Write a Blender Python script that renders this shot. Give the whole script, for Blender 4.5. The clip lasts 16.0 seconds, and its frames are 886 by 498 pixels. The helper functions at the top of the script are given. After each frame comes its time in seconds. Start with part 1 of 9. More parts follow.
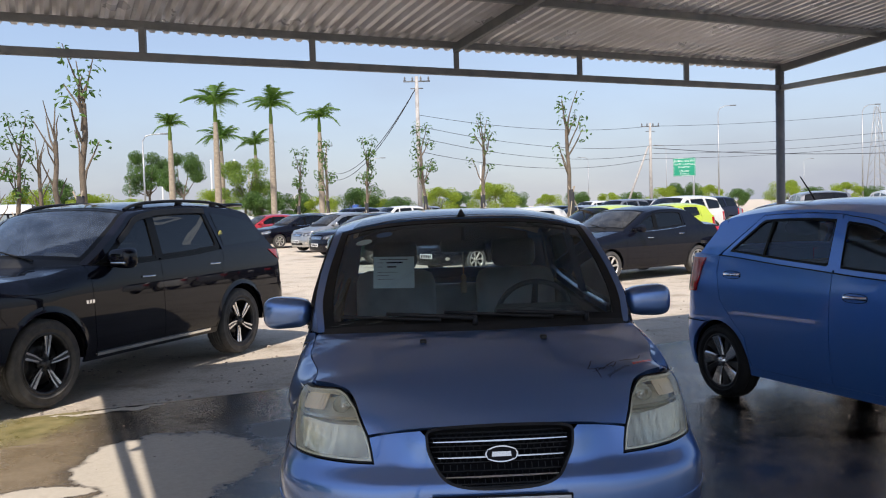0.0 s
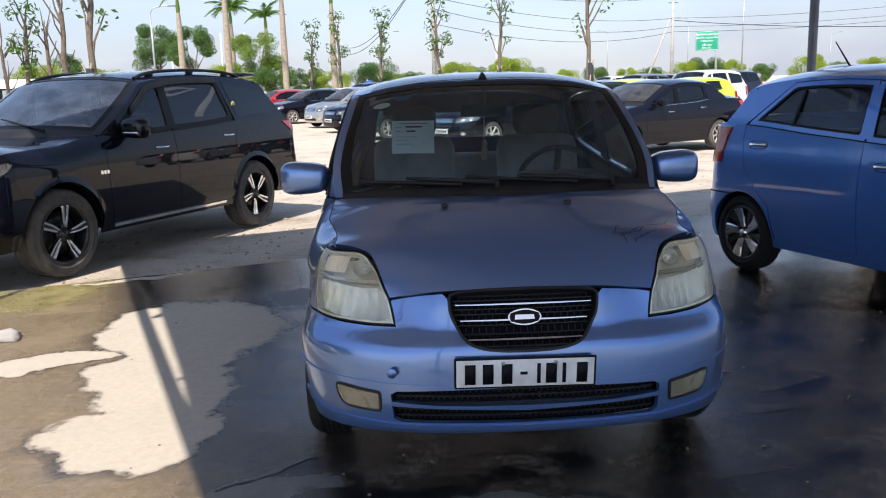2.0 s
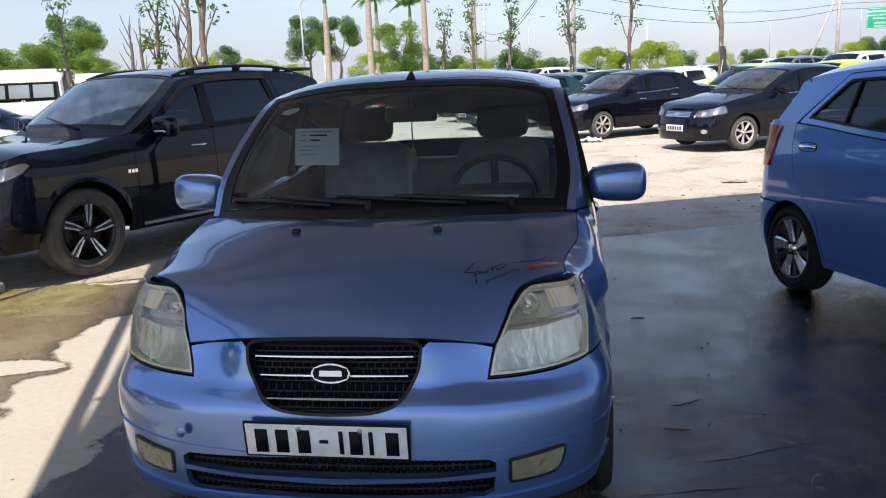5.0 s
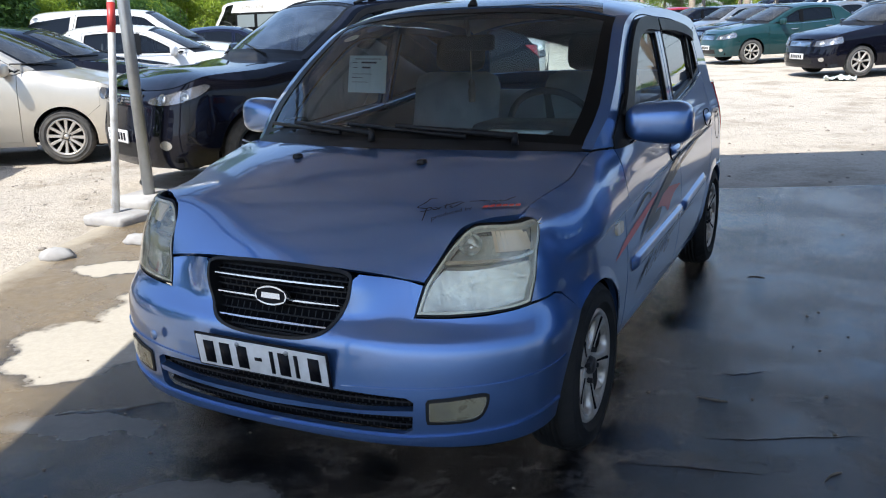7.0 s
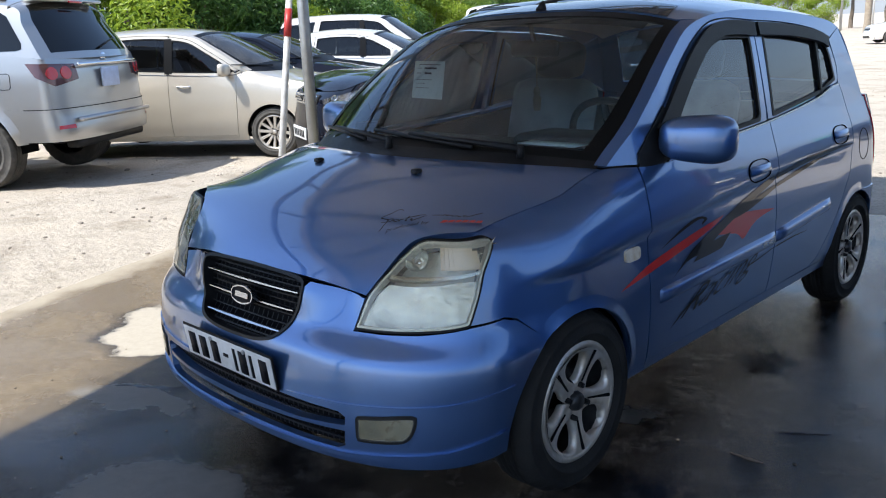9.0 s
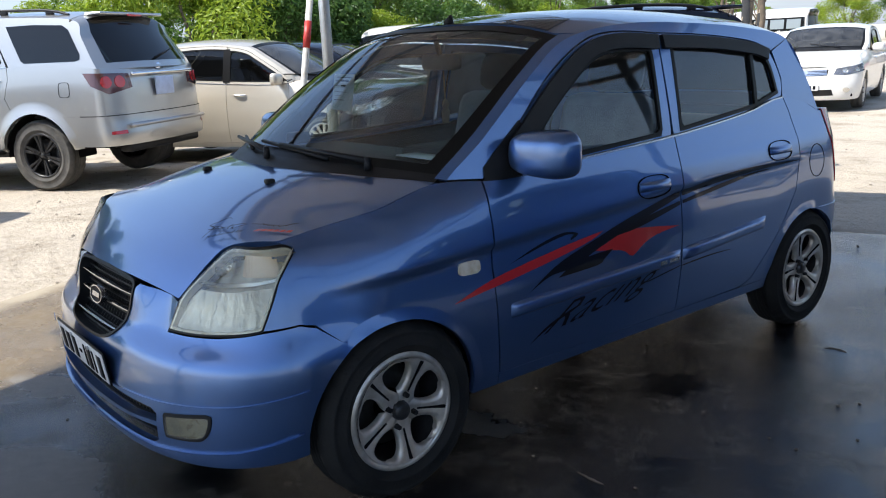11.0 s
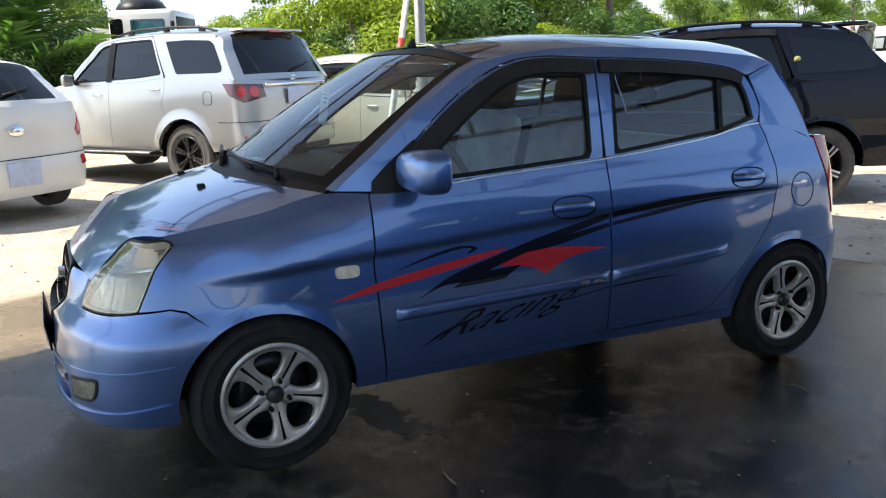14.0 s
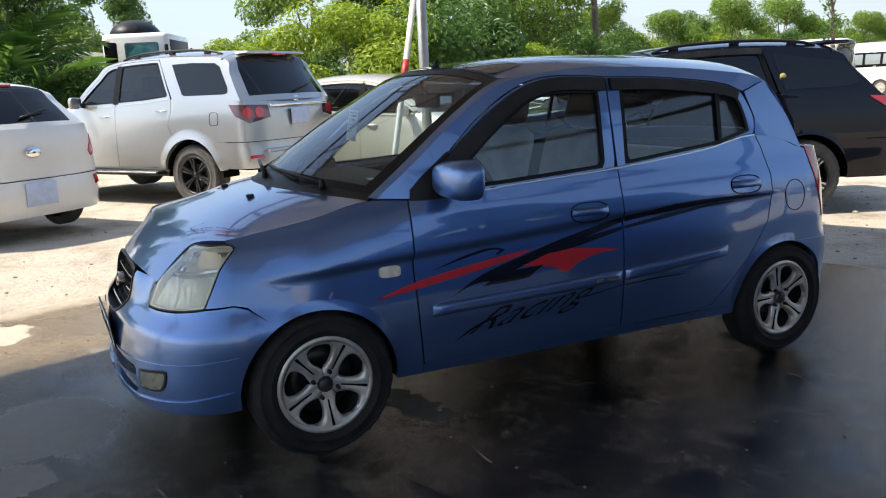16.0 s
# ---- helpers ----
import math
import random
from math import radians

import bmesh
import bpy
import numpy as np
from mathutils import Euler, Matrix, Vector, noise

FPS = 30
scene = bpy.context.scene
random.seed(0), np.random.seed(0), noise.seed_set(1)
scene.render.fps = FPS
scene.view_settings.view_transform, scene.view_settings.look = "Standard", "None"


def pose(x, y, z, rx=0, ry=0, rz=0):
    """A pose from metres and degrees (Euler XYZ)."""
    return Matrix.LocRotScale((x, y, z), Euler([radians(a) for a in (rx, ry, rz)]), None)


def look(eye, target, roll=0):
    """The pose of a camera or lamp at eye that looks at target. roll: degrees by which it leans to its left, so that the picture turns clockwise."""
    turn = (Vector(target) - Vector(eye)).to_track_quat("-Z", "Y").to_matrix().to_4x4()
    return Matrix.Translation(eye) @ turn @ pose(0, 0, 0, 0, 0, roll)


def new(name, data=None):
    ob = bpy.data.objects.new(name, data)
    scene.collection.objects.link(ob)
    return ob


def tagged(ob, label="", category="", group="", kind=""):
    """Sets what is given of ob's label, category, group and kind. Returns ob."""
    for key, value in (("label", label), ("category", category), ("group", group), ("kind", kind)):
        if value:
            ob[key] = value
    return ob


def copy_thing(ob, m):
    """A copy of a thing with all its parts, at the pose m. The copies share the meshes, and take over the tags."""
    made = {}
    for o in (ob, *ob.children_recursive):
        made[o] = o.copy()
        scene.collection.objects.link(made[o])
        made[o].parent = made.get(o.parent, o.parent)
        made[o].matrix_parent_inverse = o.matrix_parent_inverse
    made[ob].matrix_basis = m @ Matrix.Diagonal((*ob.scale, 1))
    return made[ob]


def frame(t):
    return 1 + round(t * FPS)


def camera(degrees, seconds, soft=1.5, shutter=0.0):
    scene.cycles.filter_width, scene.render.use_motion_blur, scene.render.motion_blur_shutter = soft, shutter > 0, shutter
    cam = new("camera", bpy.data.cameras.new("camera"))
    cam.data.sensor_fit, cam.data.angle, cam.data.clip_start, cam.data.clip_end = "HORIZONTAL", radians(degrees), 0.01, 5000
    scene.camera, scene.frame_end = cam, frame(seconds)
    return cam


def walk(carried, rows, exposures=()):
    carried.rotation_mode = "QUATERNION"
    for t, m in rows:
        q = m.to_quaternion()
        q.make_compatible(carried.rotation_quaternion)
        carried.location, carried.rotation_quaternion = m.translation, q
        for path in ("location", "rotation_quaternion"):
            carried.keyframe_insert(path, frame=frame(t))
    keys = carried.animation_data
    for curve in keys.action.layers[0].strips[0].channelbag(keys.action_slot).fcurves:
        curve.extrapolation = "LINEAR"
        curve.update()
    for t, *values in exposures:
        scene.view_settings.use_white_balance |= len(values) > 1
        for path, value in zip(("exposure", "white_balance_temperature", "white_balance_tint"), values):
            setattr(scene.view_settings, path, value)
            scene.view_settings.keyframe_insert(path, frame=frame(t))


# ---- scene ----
cam = camera(56.1, 16.0, 1.1)
PATH = [
    (0, (-0.246, -3.397, 1.465), (-0.195, -1.4, 1.367), -1.7),
    (0.5, (-0.275, -3.363, 1.447), (-0.238, -1.374, 1.243), -1.6),
    (1, (-0.283, -3.365, 1.43), (-0.259, -1.396, 1.078), -1.5),
    (1.5, (-0.268, -3.358, 1.424), (-0.253, -1.392, 1.053), -1.7),
    (2, (-0.275, -3.31, 1.398), (-0.267, -1.348, 1.011), -1.7),
    (2.5, (-0.276, -3.224, 1.39), (-0.275, -1.271, 0.958), -1.8),
    (3, (-0.164, -3.129, 1.388), (-0.17, -1.177, 0.956), -2.2),
    (3.2, (-0.072, -3.081, 1.408), (-0.082, -1.128, 0.975), -2.3),
    (5.3, (0.843, -2.667, 1.428), (0.404, -0.757, 1.03), -2.3),
    (5.5, (0.918, -2.612, 1.41), (0.416, -0.717, 1.012), -2.2),
    (6, (1.103, -2.428, 1.39), (0.489, -0.575, 0.954), -2.4),
    (6.5, (1.339, -2.394, 1.398), (0.678, -0.583, 0.866), -1.6),
    (7, (1.532, -2.386, 1.381), (0.623, -0.688, 0.844), -2.3),
    (7.5, (1.659, -2.219, 1.356), (0.655, -0.571, 0.828), -2.0),
    (8, (1.792, -2.05, 1.356), (0.635, -0.505, 0.829), -2.6),
    (8.2, (1.878, -2.022, 1.359), (0.659, -0.526, 0.836), -2.6),
    (10.3, (2.5, -1.445, 1.351), (1.009, -0.212, 0.846), -2.7),
    (10.5, (2.597, -1.403, 1.353), (1.09, -0.19, 0.846), -2.7),
    (11, (2.705, -1.248, 1.342), (1.153, -0.08, 0.864), -2.7),
    (11.5, (2.775, -1.022, 1.337), (1.166, 0.107, 0.968), -2.5),
    (12, (2.947, -0.881, 1.347), (1.295, 0.184, 0.98), -2.3),
    (12.5, (3.093, -0.754, 1.335), (1.393, 0.206, 0.902), -2.1),
    (13, (3.15, -0.593, 1.326), (1.422, 0.309, 0.879), -2.2),
    (13.5, (3.255, -0.508, 1.34), (1.494, 0.335, 0.906), -2.2),
    (14, (3.411, -0.491, 1.344), (1.621, 0.289, 0.91), -2.2),
    (14.5, (3.516, -0.541, 1.36), (1.702, 0.185, 0.936), -2.4),
    (15, (3.574, -0.67, 1.354), (1.746, 0.027, 0.938), -2.5),
    (15.5, (3.618, -0.748, 1.348), (1.803, -0.015, 0.938), -2.5),
    (16, (3.617, -0.772, 1.349), (1.833, 0.042, 0.959), -2.7),
]
walk(cam, [(t, look(eye, target, roll)) for t, eye, target, roll in PATH], [
    (0.0, 0.70, 6750, 15), (1.0, 0.96, 6750, 15), (1.5, 0.99, 6750, 15), (2.0, 1.06, 6700, 15), (2.5, 1.10, 6650, 13), (3.0, 1.14, 6600, 12),
    (5.5, 1.02, 6700, 14), (6.5, 1.16, 6200, 10), (7.0, 1.16, 6150, 10), (8.0, 1.08, 6150, 10), (10.5, 1.22, 6350, 10), (11.0, 1.14, 6450, 10),
    (11.5, 0.96, 6600, 10), (12.0, 0.94, 6900, 10), (12.5, 1.18, 6850, 10), (13.0, 1.60, 7100, 10), (13.5, 1.44, 7100, 10), (14.0, 1.52, 7100, 10),
    (14.5, 1.58, 7100, 10), (15.0, 1.36, 7000, 10), (15.5, 1.44, 7000, 10), (16.0, 1.24, 7000, 10)])

# ---- sky, sun ----
SUN_DIR = Vector((-0.663, -1.94, 2.85)).normalized()
world = bpy.data.worlds.new("sky")
scene.world = world
world.use_nodes = True
wn, wl = world.node_tree.nodes, world.node_tree.links
wn.clear()
w_out = wn.new("ShaderNodeOutputWorld")
w_bg = wn.new("ShaderNodeBackground")
w_sky = wn.new("ShaderNodeTexSky")
w_sky.sky_type = "NISHITA"
w_sky.sun_disc = False
w_sky.sun_elevation = math.asin(SUN_DIR.z)
w_sky.sun_rotation = math.atan2(SUN_DIR.x, SUN_DIR.y)
w_sky.air_density, w_sky.dust_density, w_sky.ozone_density = 1.0, 0.35, 3.0
# thin bright haze cloud, in every direction
w_tc = wn.new("ShaderNodeTexCoord")
w_map = wn.new("ShaderNodeMapping")
w_map.inputs["Scale"].default_value = (1.3, 1.3, 3.5)
w_noise = wn.new("ShaderNodeTexNoise")
w_noise.inputs["Scale"].default_value, w_noise.inputs["Detail"].default_value = 2.6, 7.0
w_ramp = wn.new("ShaderNodeMapRange")
w_ramp.inputs["From Min"].default_value, w_ramp.inputs["From Max"].default_value = 0.44, 0.72
w_ramp.inputs["To Min"].default_value, w_ramp.inputs["To Max"].default_value = 0.80, 0.97
w_mix = wn.new("ShaderNodeMixRGB")
# the haze is brightest round the sun
w_dot = wn.new("ShaderNodeVectorMath")
w_dot.operation = "DOT_PRODUCT"
w_dot.inputs[1].default_value = SUN_DIR
w_glow = wn.new("ShaderNodeMapRange")
w_glow.inputs["From Min"].default_value, w_glow.inputs["From Max"].default_value = 0.30, 0.80
w_haze = wn.new("ShaderNodeMixRGB")
w_haze.inputs["Color1"].default_value, w_haze.inputs["Color2"].default_value = (2.15, 2.45, 3.05, 1), (8.5, 8.9, 9.7, 1)
wl.new(w_tc.outputs["Generated"], w_dot.inputs[0])
wl.new(w_dot.outputs["Value"], w_glow.inputs["Value"])
wl.new(w_glow.outputs["Result"], w_haze.inputs["Fac"])
wl.new(w_haze.outputs["Color"], w_mix.inputs["Color2"])
wl.new(w_tc.outputs["Generated"], w_map.inputs["Vector"])
wl.new(w_map.outputs["Vector"], w_noise.inputs["Vector"])
wl.new(w_noise.outputs["Fac"], w_ramp.inputs["Value"])
# the haze thins out overhead
w_sep = wn.new("ShaderNodeSeparateXYZ")
w_el = wn.new("ShaderNodeMapRange")
w_el.inputs["From Min"].default_value, w_el.inputs["From Max"].default_value = 0.02, 0.30
w_el.inputs["To Min"].default_value, w_el.inputs["To Max"].default_value = 1.0, 0.14
w_mul = wn.new("ShaderNodeMath")
w_mul.operation = "MULTIPLY"
wl.new(w_tc.outputs["Generated"], w_sep.inputs["Vector"])
wl.new(w_sep.outputs["Z"], w_el.inputs["Value"])
wl.new(w_ramp.outputs["Result"], w_mul.inputs[0])
wl.new(w_el.outputs["Result"], w_mul.inputs[1])
wl.new(w_mul.outputs["Value"], w_mix.inputs["Fac"])
wl.new(w_sky.outputs["Color"], w_mix.inputs["Color1"])
wl.new(w_mix.outputs["Color"], w_bg.inputs["Color"])
w_bg.inputs["Strength"].default_value = 0.118
wl.new(w_bg.outputs["Background"], w_out.inputs["Surface"])
sun = new("sun", bpy.data.lights.new("sun", "SUN"))
sun.data.energy, sun.data.angle, sun.data.color = 3.7, radians(0.6), (1.0, 0.965, 0.90)
sun.matrix_world = look(SUN_DIR * 50, (0, 0, 0))


# ---- materials ----
def mat_base(name, colour, rough=0.5, metal=0.0, coat=0.0, spec=0.5):
    m = bpy.data.materials.new(name)
    m.use_nodes = True
    b = m.node_tree.nodes["Principled BSDF"]
    b.inputs["Base Color"].default_value = (*colour, 1)
    b.inputs["Roughness"].default_value = rough
    b.inputs["Metallic"].default_value = metal
    b.inputs["Coat Weight"].default_value = coat
    b.inputs["Coat Roughness"].default_value = 0.03
    b.inputs["Specular IOR Level"].default_value = spec
    return m, m.node_tree.nodes, m.node_tree.links, b


def noise_node(n, l, scale, detail=5.0, coord="Object", stretch=None, rough=0.6):
    tc = n.new("ShaderNodeTexCoord")
    t = n.new("ShaderNodeTexNoise")
    t.inputs["Scale"].default_value, t.inputs["Detail"].default_value, t.inputs["Roughness"].default_value = scale, detail, rough
    if stretch:
        mp = n.new("ShaderNodeMapping")
        mp.inputs["Scale"].default_value = stretch
        l.new(tc.outputs[coord], mp.inputs["Vector"])
        l.new(mp.outputs["Vector"], t.inputs["Vector"])
    else:
        l.new(tc.outputs[coord], t.inputs["Vector"])
    return t


def ramp_node(n, l, src, stops):
    r = n.new("ShaderNodeValToRGB")
    e = r.color_ramp.elements
    while len(e) < len(stops):
        e.new(0.5)
    for k, (p, c) in enumerate(stops):
        e[k].position, e[k].color = p, (*c, 1) if len(c) == 3 else c
    l.new(src, r.inputs["Fac"])
    return r


def grey(v):
    return (v, v, v)


def mat_worn(name, c1, c2, rough=0.6, scale=3.0, metal=0.0, bump=0.1, bump_scale=40.0, rough_var=0.15, spec=0.5):
    """Two colours mottled at two scales, with fine relief."""
    m, n, l, b = mat_base(name, c1, rough, metal, 0.0, spec)
    t = noise_node(n, l, scale, 8.0)
    r = ramp_node(n, l, t.outputs["Fac"], [(0.35, c1), (0.68, c2)])
    l.new(r.outputs["Color"], b.inputs["Base Color"])
    f = noise_node(n, l, bump_scale, 4.0)
    mr = n.new("ShaderNodeMapRange")
    mr.inputs["To Min"].default_value, mr.inputs["To Max"].default_value = max(rough - rough_var, 0.02), min(rough + rough_var, 1)
    l.new(t.outputs["Fac"], mr.inputs["Value"])
    l.new(mr.outputs["Result"], b.inputs["Roughness"])
    bp = n.new("ShaderNodeBump")
    bp.inputs["Strength"].default_value, bp.inputs["Distance"].default_value = bump, 0.01
    l.new(f.outputs["Fac"], bp.inputs["Height"])
    l.new(bp.outputs["Normal"], b.inputs["Normal"])
    return m


def mat_paint(name, colour, metal=0.55, rough=0.34, dust=0.12, dust_col=(0.32, 0.28, 0.23), spec=0.4, ior=1.5):
    """Car paint: metal flake under a clear coat, with a thin film of road dust."""
    m, n, l, b = mat_base(name, colour, rough, metal, 1.0, spec)
    b.inputs["Coat IOR"].default_value = ior
    flake = n.new("ShaderNodeTexVoronoi")
    flake.inputs["Scale"].default_value = 900.0
    tc = n.new("ShaderNodeTexCoord")
    l.new(tc.outputs["Object"], flake.inputs["Vector"])
    fr = ramp_node(n, l, flake.outputs["Distance"], [(0.0, tuple(min(1, c * 1.18) for c in colour)), (0.9, tuple(c * 0.88 for c in colour))])
    t = noise_node(n, l, 2.2, 9.0, rough=0.7)
    dr = ramp_node(n, l, t.outputs["Fac"], [(0.4, grey(dust * 0.3)), (0.75, grey(dust * 1.6))])
    mx = n.new("ShaderNodeMixRGB")
    mx.inputs["Color2"].default_value = (*dust_col, 1)
    l.new(dr.outputs["Color"], mx.inputs["Fac"])
    l.new(fr.outputs["Color"], mx.inputs["Color1"])
    l.new(mx.outputs["Color"], b.inputs["Base Color"])
    mr = n.new("ShaderNodeMapRange")
    mr.inputs["To Min"].default_value, mr.inputs["To Max"].default_value = 0.02, 0.02 + dust * 0.5
    l.new(t.outputs["Fac"], mr.inputs["Value"])
    l.new(mr.outputs["Result"], b.inputs["Coat Roughness"])
    return m


def mat_glass(name, tint, gloss=1.0, dirt_haze=0.0, dirt_haze_col=(0.4, 0.39, 0.36)):
    """Sheet glass: clear tinted through-view, mirror gloss by Fresnel, a thin film of dirt or of painted reflection
    haze.
    """
    m = bpy.data.materials.new(name)
    m.use_nodes = True
    n, l = m.node_tree.nodes, m.node_tree.links
    n.clear()
    out = n.new("ShaderNodeOutputMaterial")
    tr = n.new("ShaderNodeBsdfTransparent")
    tr.inputs["Color"].default_value = (*tint, 1)
    gl = n.new("ShaderNodeBsdfGlossy")
    gl.inputs["Roughness"].default_value = 0.015
    fr = n.new("ShaderNodeFresnel")
    fr.inputs["IOR"].default_value = 1.52
    mu = n.new("ShaderNodeMath")
    mu.operation = "MULTIPLY"
    mu.inputs[1].default_value = gloss
    mx = n.new("ShaderNodeMixShader")
    l.new(fr.outputs["Fac"], mu.inputs[0])
    l.new(mu.outputs["Value"], mx.inputs["Fac"])
    last = tr
    if dirt_haze:
        df = n.new("ShaderNodeBsdfDiffuse")
        df.inputs["Color"].default_value = (*dirt_haze_col, 1)
        t = noise_node(n, l, 5.0, 8.0)
        rp = ramp_node(n, l, t.outputs["Fac"], [(0.35, grey(dirt_haze * 0.3)), (0.8, grey(dirt_haze * 1.5))])
        m2 = n.new("ShaderNodeMixShader")
        l.new(rp.outputs["Color"], m2.inputs["Fac"])
        l.new(tr.outputs["BSDF"], m2.inputs[1])
        l.new(df.outputs["BSDF"], m2.inputs[2])
        last = m2
    l.new(last.outputs[0], mx.inputs[1])
    l.new(gl.outputs["BSDF"], mx.inputs[2])
    l.new(mx.outputs["Shader"], out.inputs["Surface"])
    return m


def mat_leaf(name, c1, c2):
    m, n, l, b = mat_base(name, c1, 0.45)
    g = n.new("ShaderNodeNewGeometry")
    r = ramp_node(n, l, g.outputs["Random Per Island"], [(0.0, c1), (1.0, c2)])
    l.new(r.outputs["Color"], b.inputs["Base Color"])
    t = n.new("ShaderNodeBsdfTranslucent")
    l.new(r.outputs["Color"], t.inputs["Color"])
    mx = n.new("ShaderNodeMixShader")
    mx.inputs["Fac"].default_value = 0.5
    o = n["Material Output"]
    l.new(b.outputs["BSDF"], mx.inputs[1])
    l.new(t.outputs["BSDF"], mx.inputs[2])
    l.new(mx.outputs["Shader"], o.inputs["Surface"])
    return m


M_BLUE = mat_paint("steel_blue_paint", (0.077, 0.164, 0.365), 0.74, 0.28, 0.025, ior=1.66)
M_BLUE2 = mat_paint("deep_blue_paint", (0.062, 0.205, 0.60), 0.5, 0.30, 0.03, ior=1.6)
M_BLACK = mat_paint("black_paint", (0.003, 0.0035, 0.008), 0.0, 0.3, 0.004, spec=0.02, ior=1.36)
M_SILVER = mat_paint("silver_paint", (0.46, 0.455, 0.44), 0.8, 0.34, 0.06)
M_CHAMP = mat_paint("champagne_paint", (0.60, 0.54, 0.44), 0.45, 0.36, 0.12)
M_WHITE = mat_paint("white_paint", (0.72, 0.70, 0.65), 0.0, 0.4, 0.08)
M_GREEN = mat_paint("dark_green_paint", (0.006, 0.038, 0.042), 0.1, 0.32, 0.03, spec=0.1, ior=1.4)
M_RED = mat_paint("red_paint", (0.40, 0.012, 0.02), 0.2, 0.35, 0.05)
M_LIME = mat_paint("lime_paint", (0.50, 0.60, 0.03), 0.0, 0.4, 0.05)
M_GREY = mat_paint("grey_paint", (0.16, 0.165, 0.18), 0.5, 0.35, 0.08)
M_NAVY = mat_paint("navy_paint", (0.006, 0.009, 0.028), 0.1, 0.3, 0.02, spec=0.06, ior=1.36)
# the teal film is painted haze that lightens the windscreen
M_GLASS = mat_glass("clear_glass", (0.84, 0.97, 0.98), 1.0, 0.035, (0.36, 0.52, 0.55))
M_SIDEGLASS = mat_glass("side_glass", (0.86, 0.93, 0.94), 1.5, 0.006)
M_DARKGLASS = mat_glass("dark_tinted_glass", (0.10, 0.115, 0.12), 1.15, 0.006)
M_LENS = mat_glass("lamp_lens", (0.99, 0.97, 0.86), 1.5, 0.19, (0.86, 0.81, 0.60))
M_CLEARLENS = mat_glass("clear_lens", (0.97, 0.97, 0.97), 1.5, 0.05, (0.8, 0.8, 0.8))
M_LAMPBOWL = mat_worn("lamp_bowl", (0.72, 0.70, 0.63), (0.60, 0.57, 0.48), 0.25, 10, 0.2)
M_LAMPDARK = mat_worn("lamp_shell", (0.30, 0.30, 0.31), (0.16, 0.16, 0.17), 0.2, 14, 0.85)
M_FOGBOWL = mat_worn("fog_reflector", (0.30, 0.26, 0.16), (0.15, 0.13, 0.09), 0.3, 20, 0.4)
M_PLASTIC = mat_worn("black_plastic", (0.008, 0.008, 0.009), (0.02, 0.02, 0.02), 0.45, 6, 0, 0.1, 300, spec=0.22)
M_RUBBER = mat_worn("tyre_rubber", (0.008, 0.008, 0.008), (0.022, 0.021, 0.019), 0.8, 9, 0, 0.25, 120, spec=0.3)
M_DUSTYTYRE = mat_worn("dusty_tyre_rubber", (0.045, 0.043, 0.040), (0.10, 0.093, 0.082), 0.85, 9, 0, 0.25, 120)
M_SEAL = mat_base("window_seal", (0.005, 0.005, 0.005), 0.4, spec=0.16)[0]
M_GAP = mat_base("dark_inside", (0.004, 0.004, 0.005), 0.9, spec=0.1)[0]
M_BARCHROME = mat_base("dulled_chrome", (0.50, 0.51, 0.53), 0.26, 1.0)[0]
M_CHROME = mat_base("chrome", (0.82, 0.82, 0.82), 0.12, 1.0)[0]
M_ALLOY = mat_worn("alloy", (0.66, 0.63, 0.58), (0.44, 0.39, 0.32), 0.34, 14, 0.6, 0.05, 200)
M_ALLOYDARK = mat_worn("black_alloy", (0.012, 0.012, 0.013), (0.05, 0.05, 0.05), 0.35, 14, 0.3, 0.05, 200)
M_POLISHED = mat_base("polished_alloy", (0.72, 0.72, 0.72), 0.2, 1.0)[0]
M_REFLECT = mat_base("lamp_reflector", (0.66, 0.66, 0.63), 0.22, 0.95)[0]
M_FACET = mat_worn("faceted_reflector", (0.70, 0.70, 0.67), (0.48, 0.48, 0.45), 0.16, 22, 0.95, 0.5, 70)
M_AMBER = mat_base("amber_lens", (0.82, 0.64, 0.46), 0.2, 0.0, 0.6)[0]
M_REDLENS = mat_base("red_lens", (0.45, 0.008, 0.012), 0.12, 0.0, 1.0)[0]
M_PLATE = mat_worn("plate_white", (0.74, 0.74, 0.72), (0.55, 0.53, 0.5), 0.45, 14)
M_PLATEBLANK = mat_worn("blank_plate", (0.50, 0.58, 0.76), (0.42, 0.48, 0.62), 0.35, 14)
M_INK = mat_base("black_ink", (0.006, 0.006, 0.008), 0.5, spec=0.12)[0]
M_REDINK = mat_base("red_vinyl", (0.52, 0.016, 0.018), 0.4, 0.0, 0.8)[0]
M_BLACKVINYL = mat_base("black_vinyl", (0.004, 0.004, 0.007), 0.4, 0.0, 0.6, 0.2)[0]
M_PAPER = mat_worn("paper", (0.84, 0.88, 0.86), (0.76, 0.82, 0.80), 0.8, 5)
M_SEAT = mat_worn("grey_leather", (0.42, 0.42, 0.41), (0.30, 0.30, 0.295), 0.55, 8, 0, 0.3, 90)
M_TRIM = mat_worn("dark_cabin_plastic", (0.040, 0.042, 0.045), (0.065, 0.067, 0.07), 0.6, 9, spec=0.3)
M_LINING = mat_worn("cabin_lining", (0.55, 0.54, 0.51), (0.47, 0.46, 0.43), 0.9, 6)
M_STEEL = mat_worn("painted_steel", (0.12, 0.13, 0.14), (0.2, 0.2, 0.2), 0.5, 6, 0.2)
M_GALV = mat_worn("galvanised_steel", (0.42, 0.43, 0.43), (0.30, 0.31, 0.31), 0.45, 5, 0.6, 0.05)
M_WHITEPOLE = mat_worn("white_pole", (0.72, 0.72, 0.7), (0.5, 0.48, 0.44), 0.5, 12)
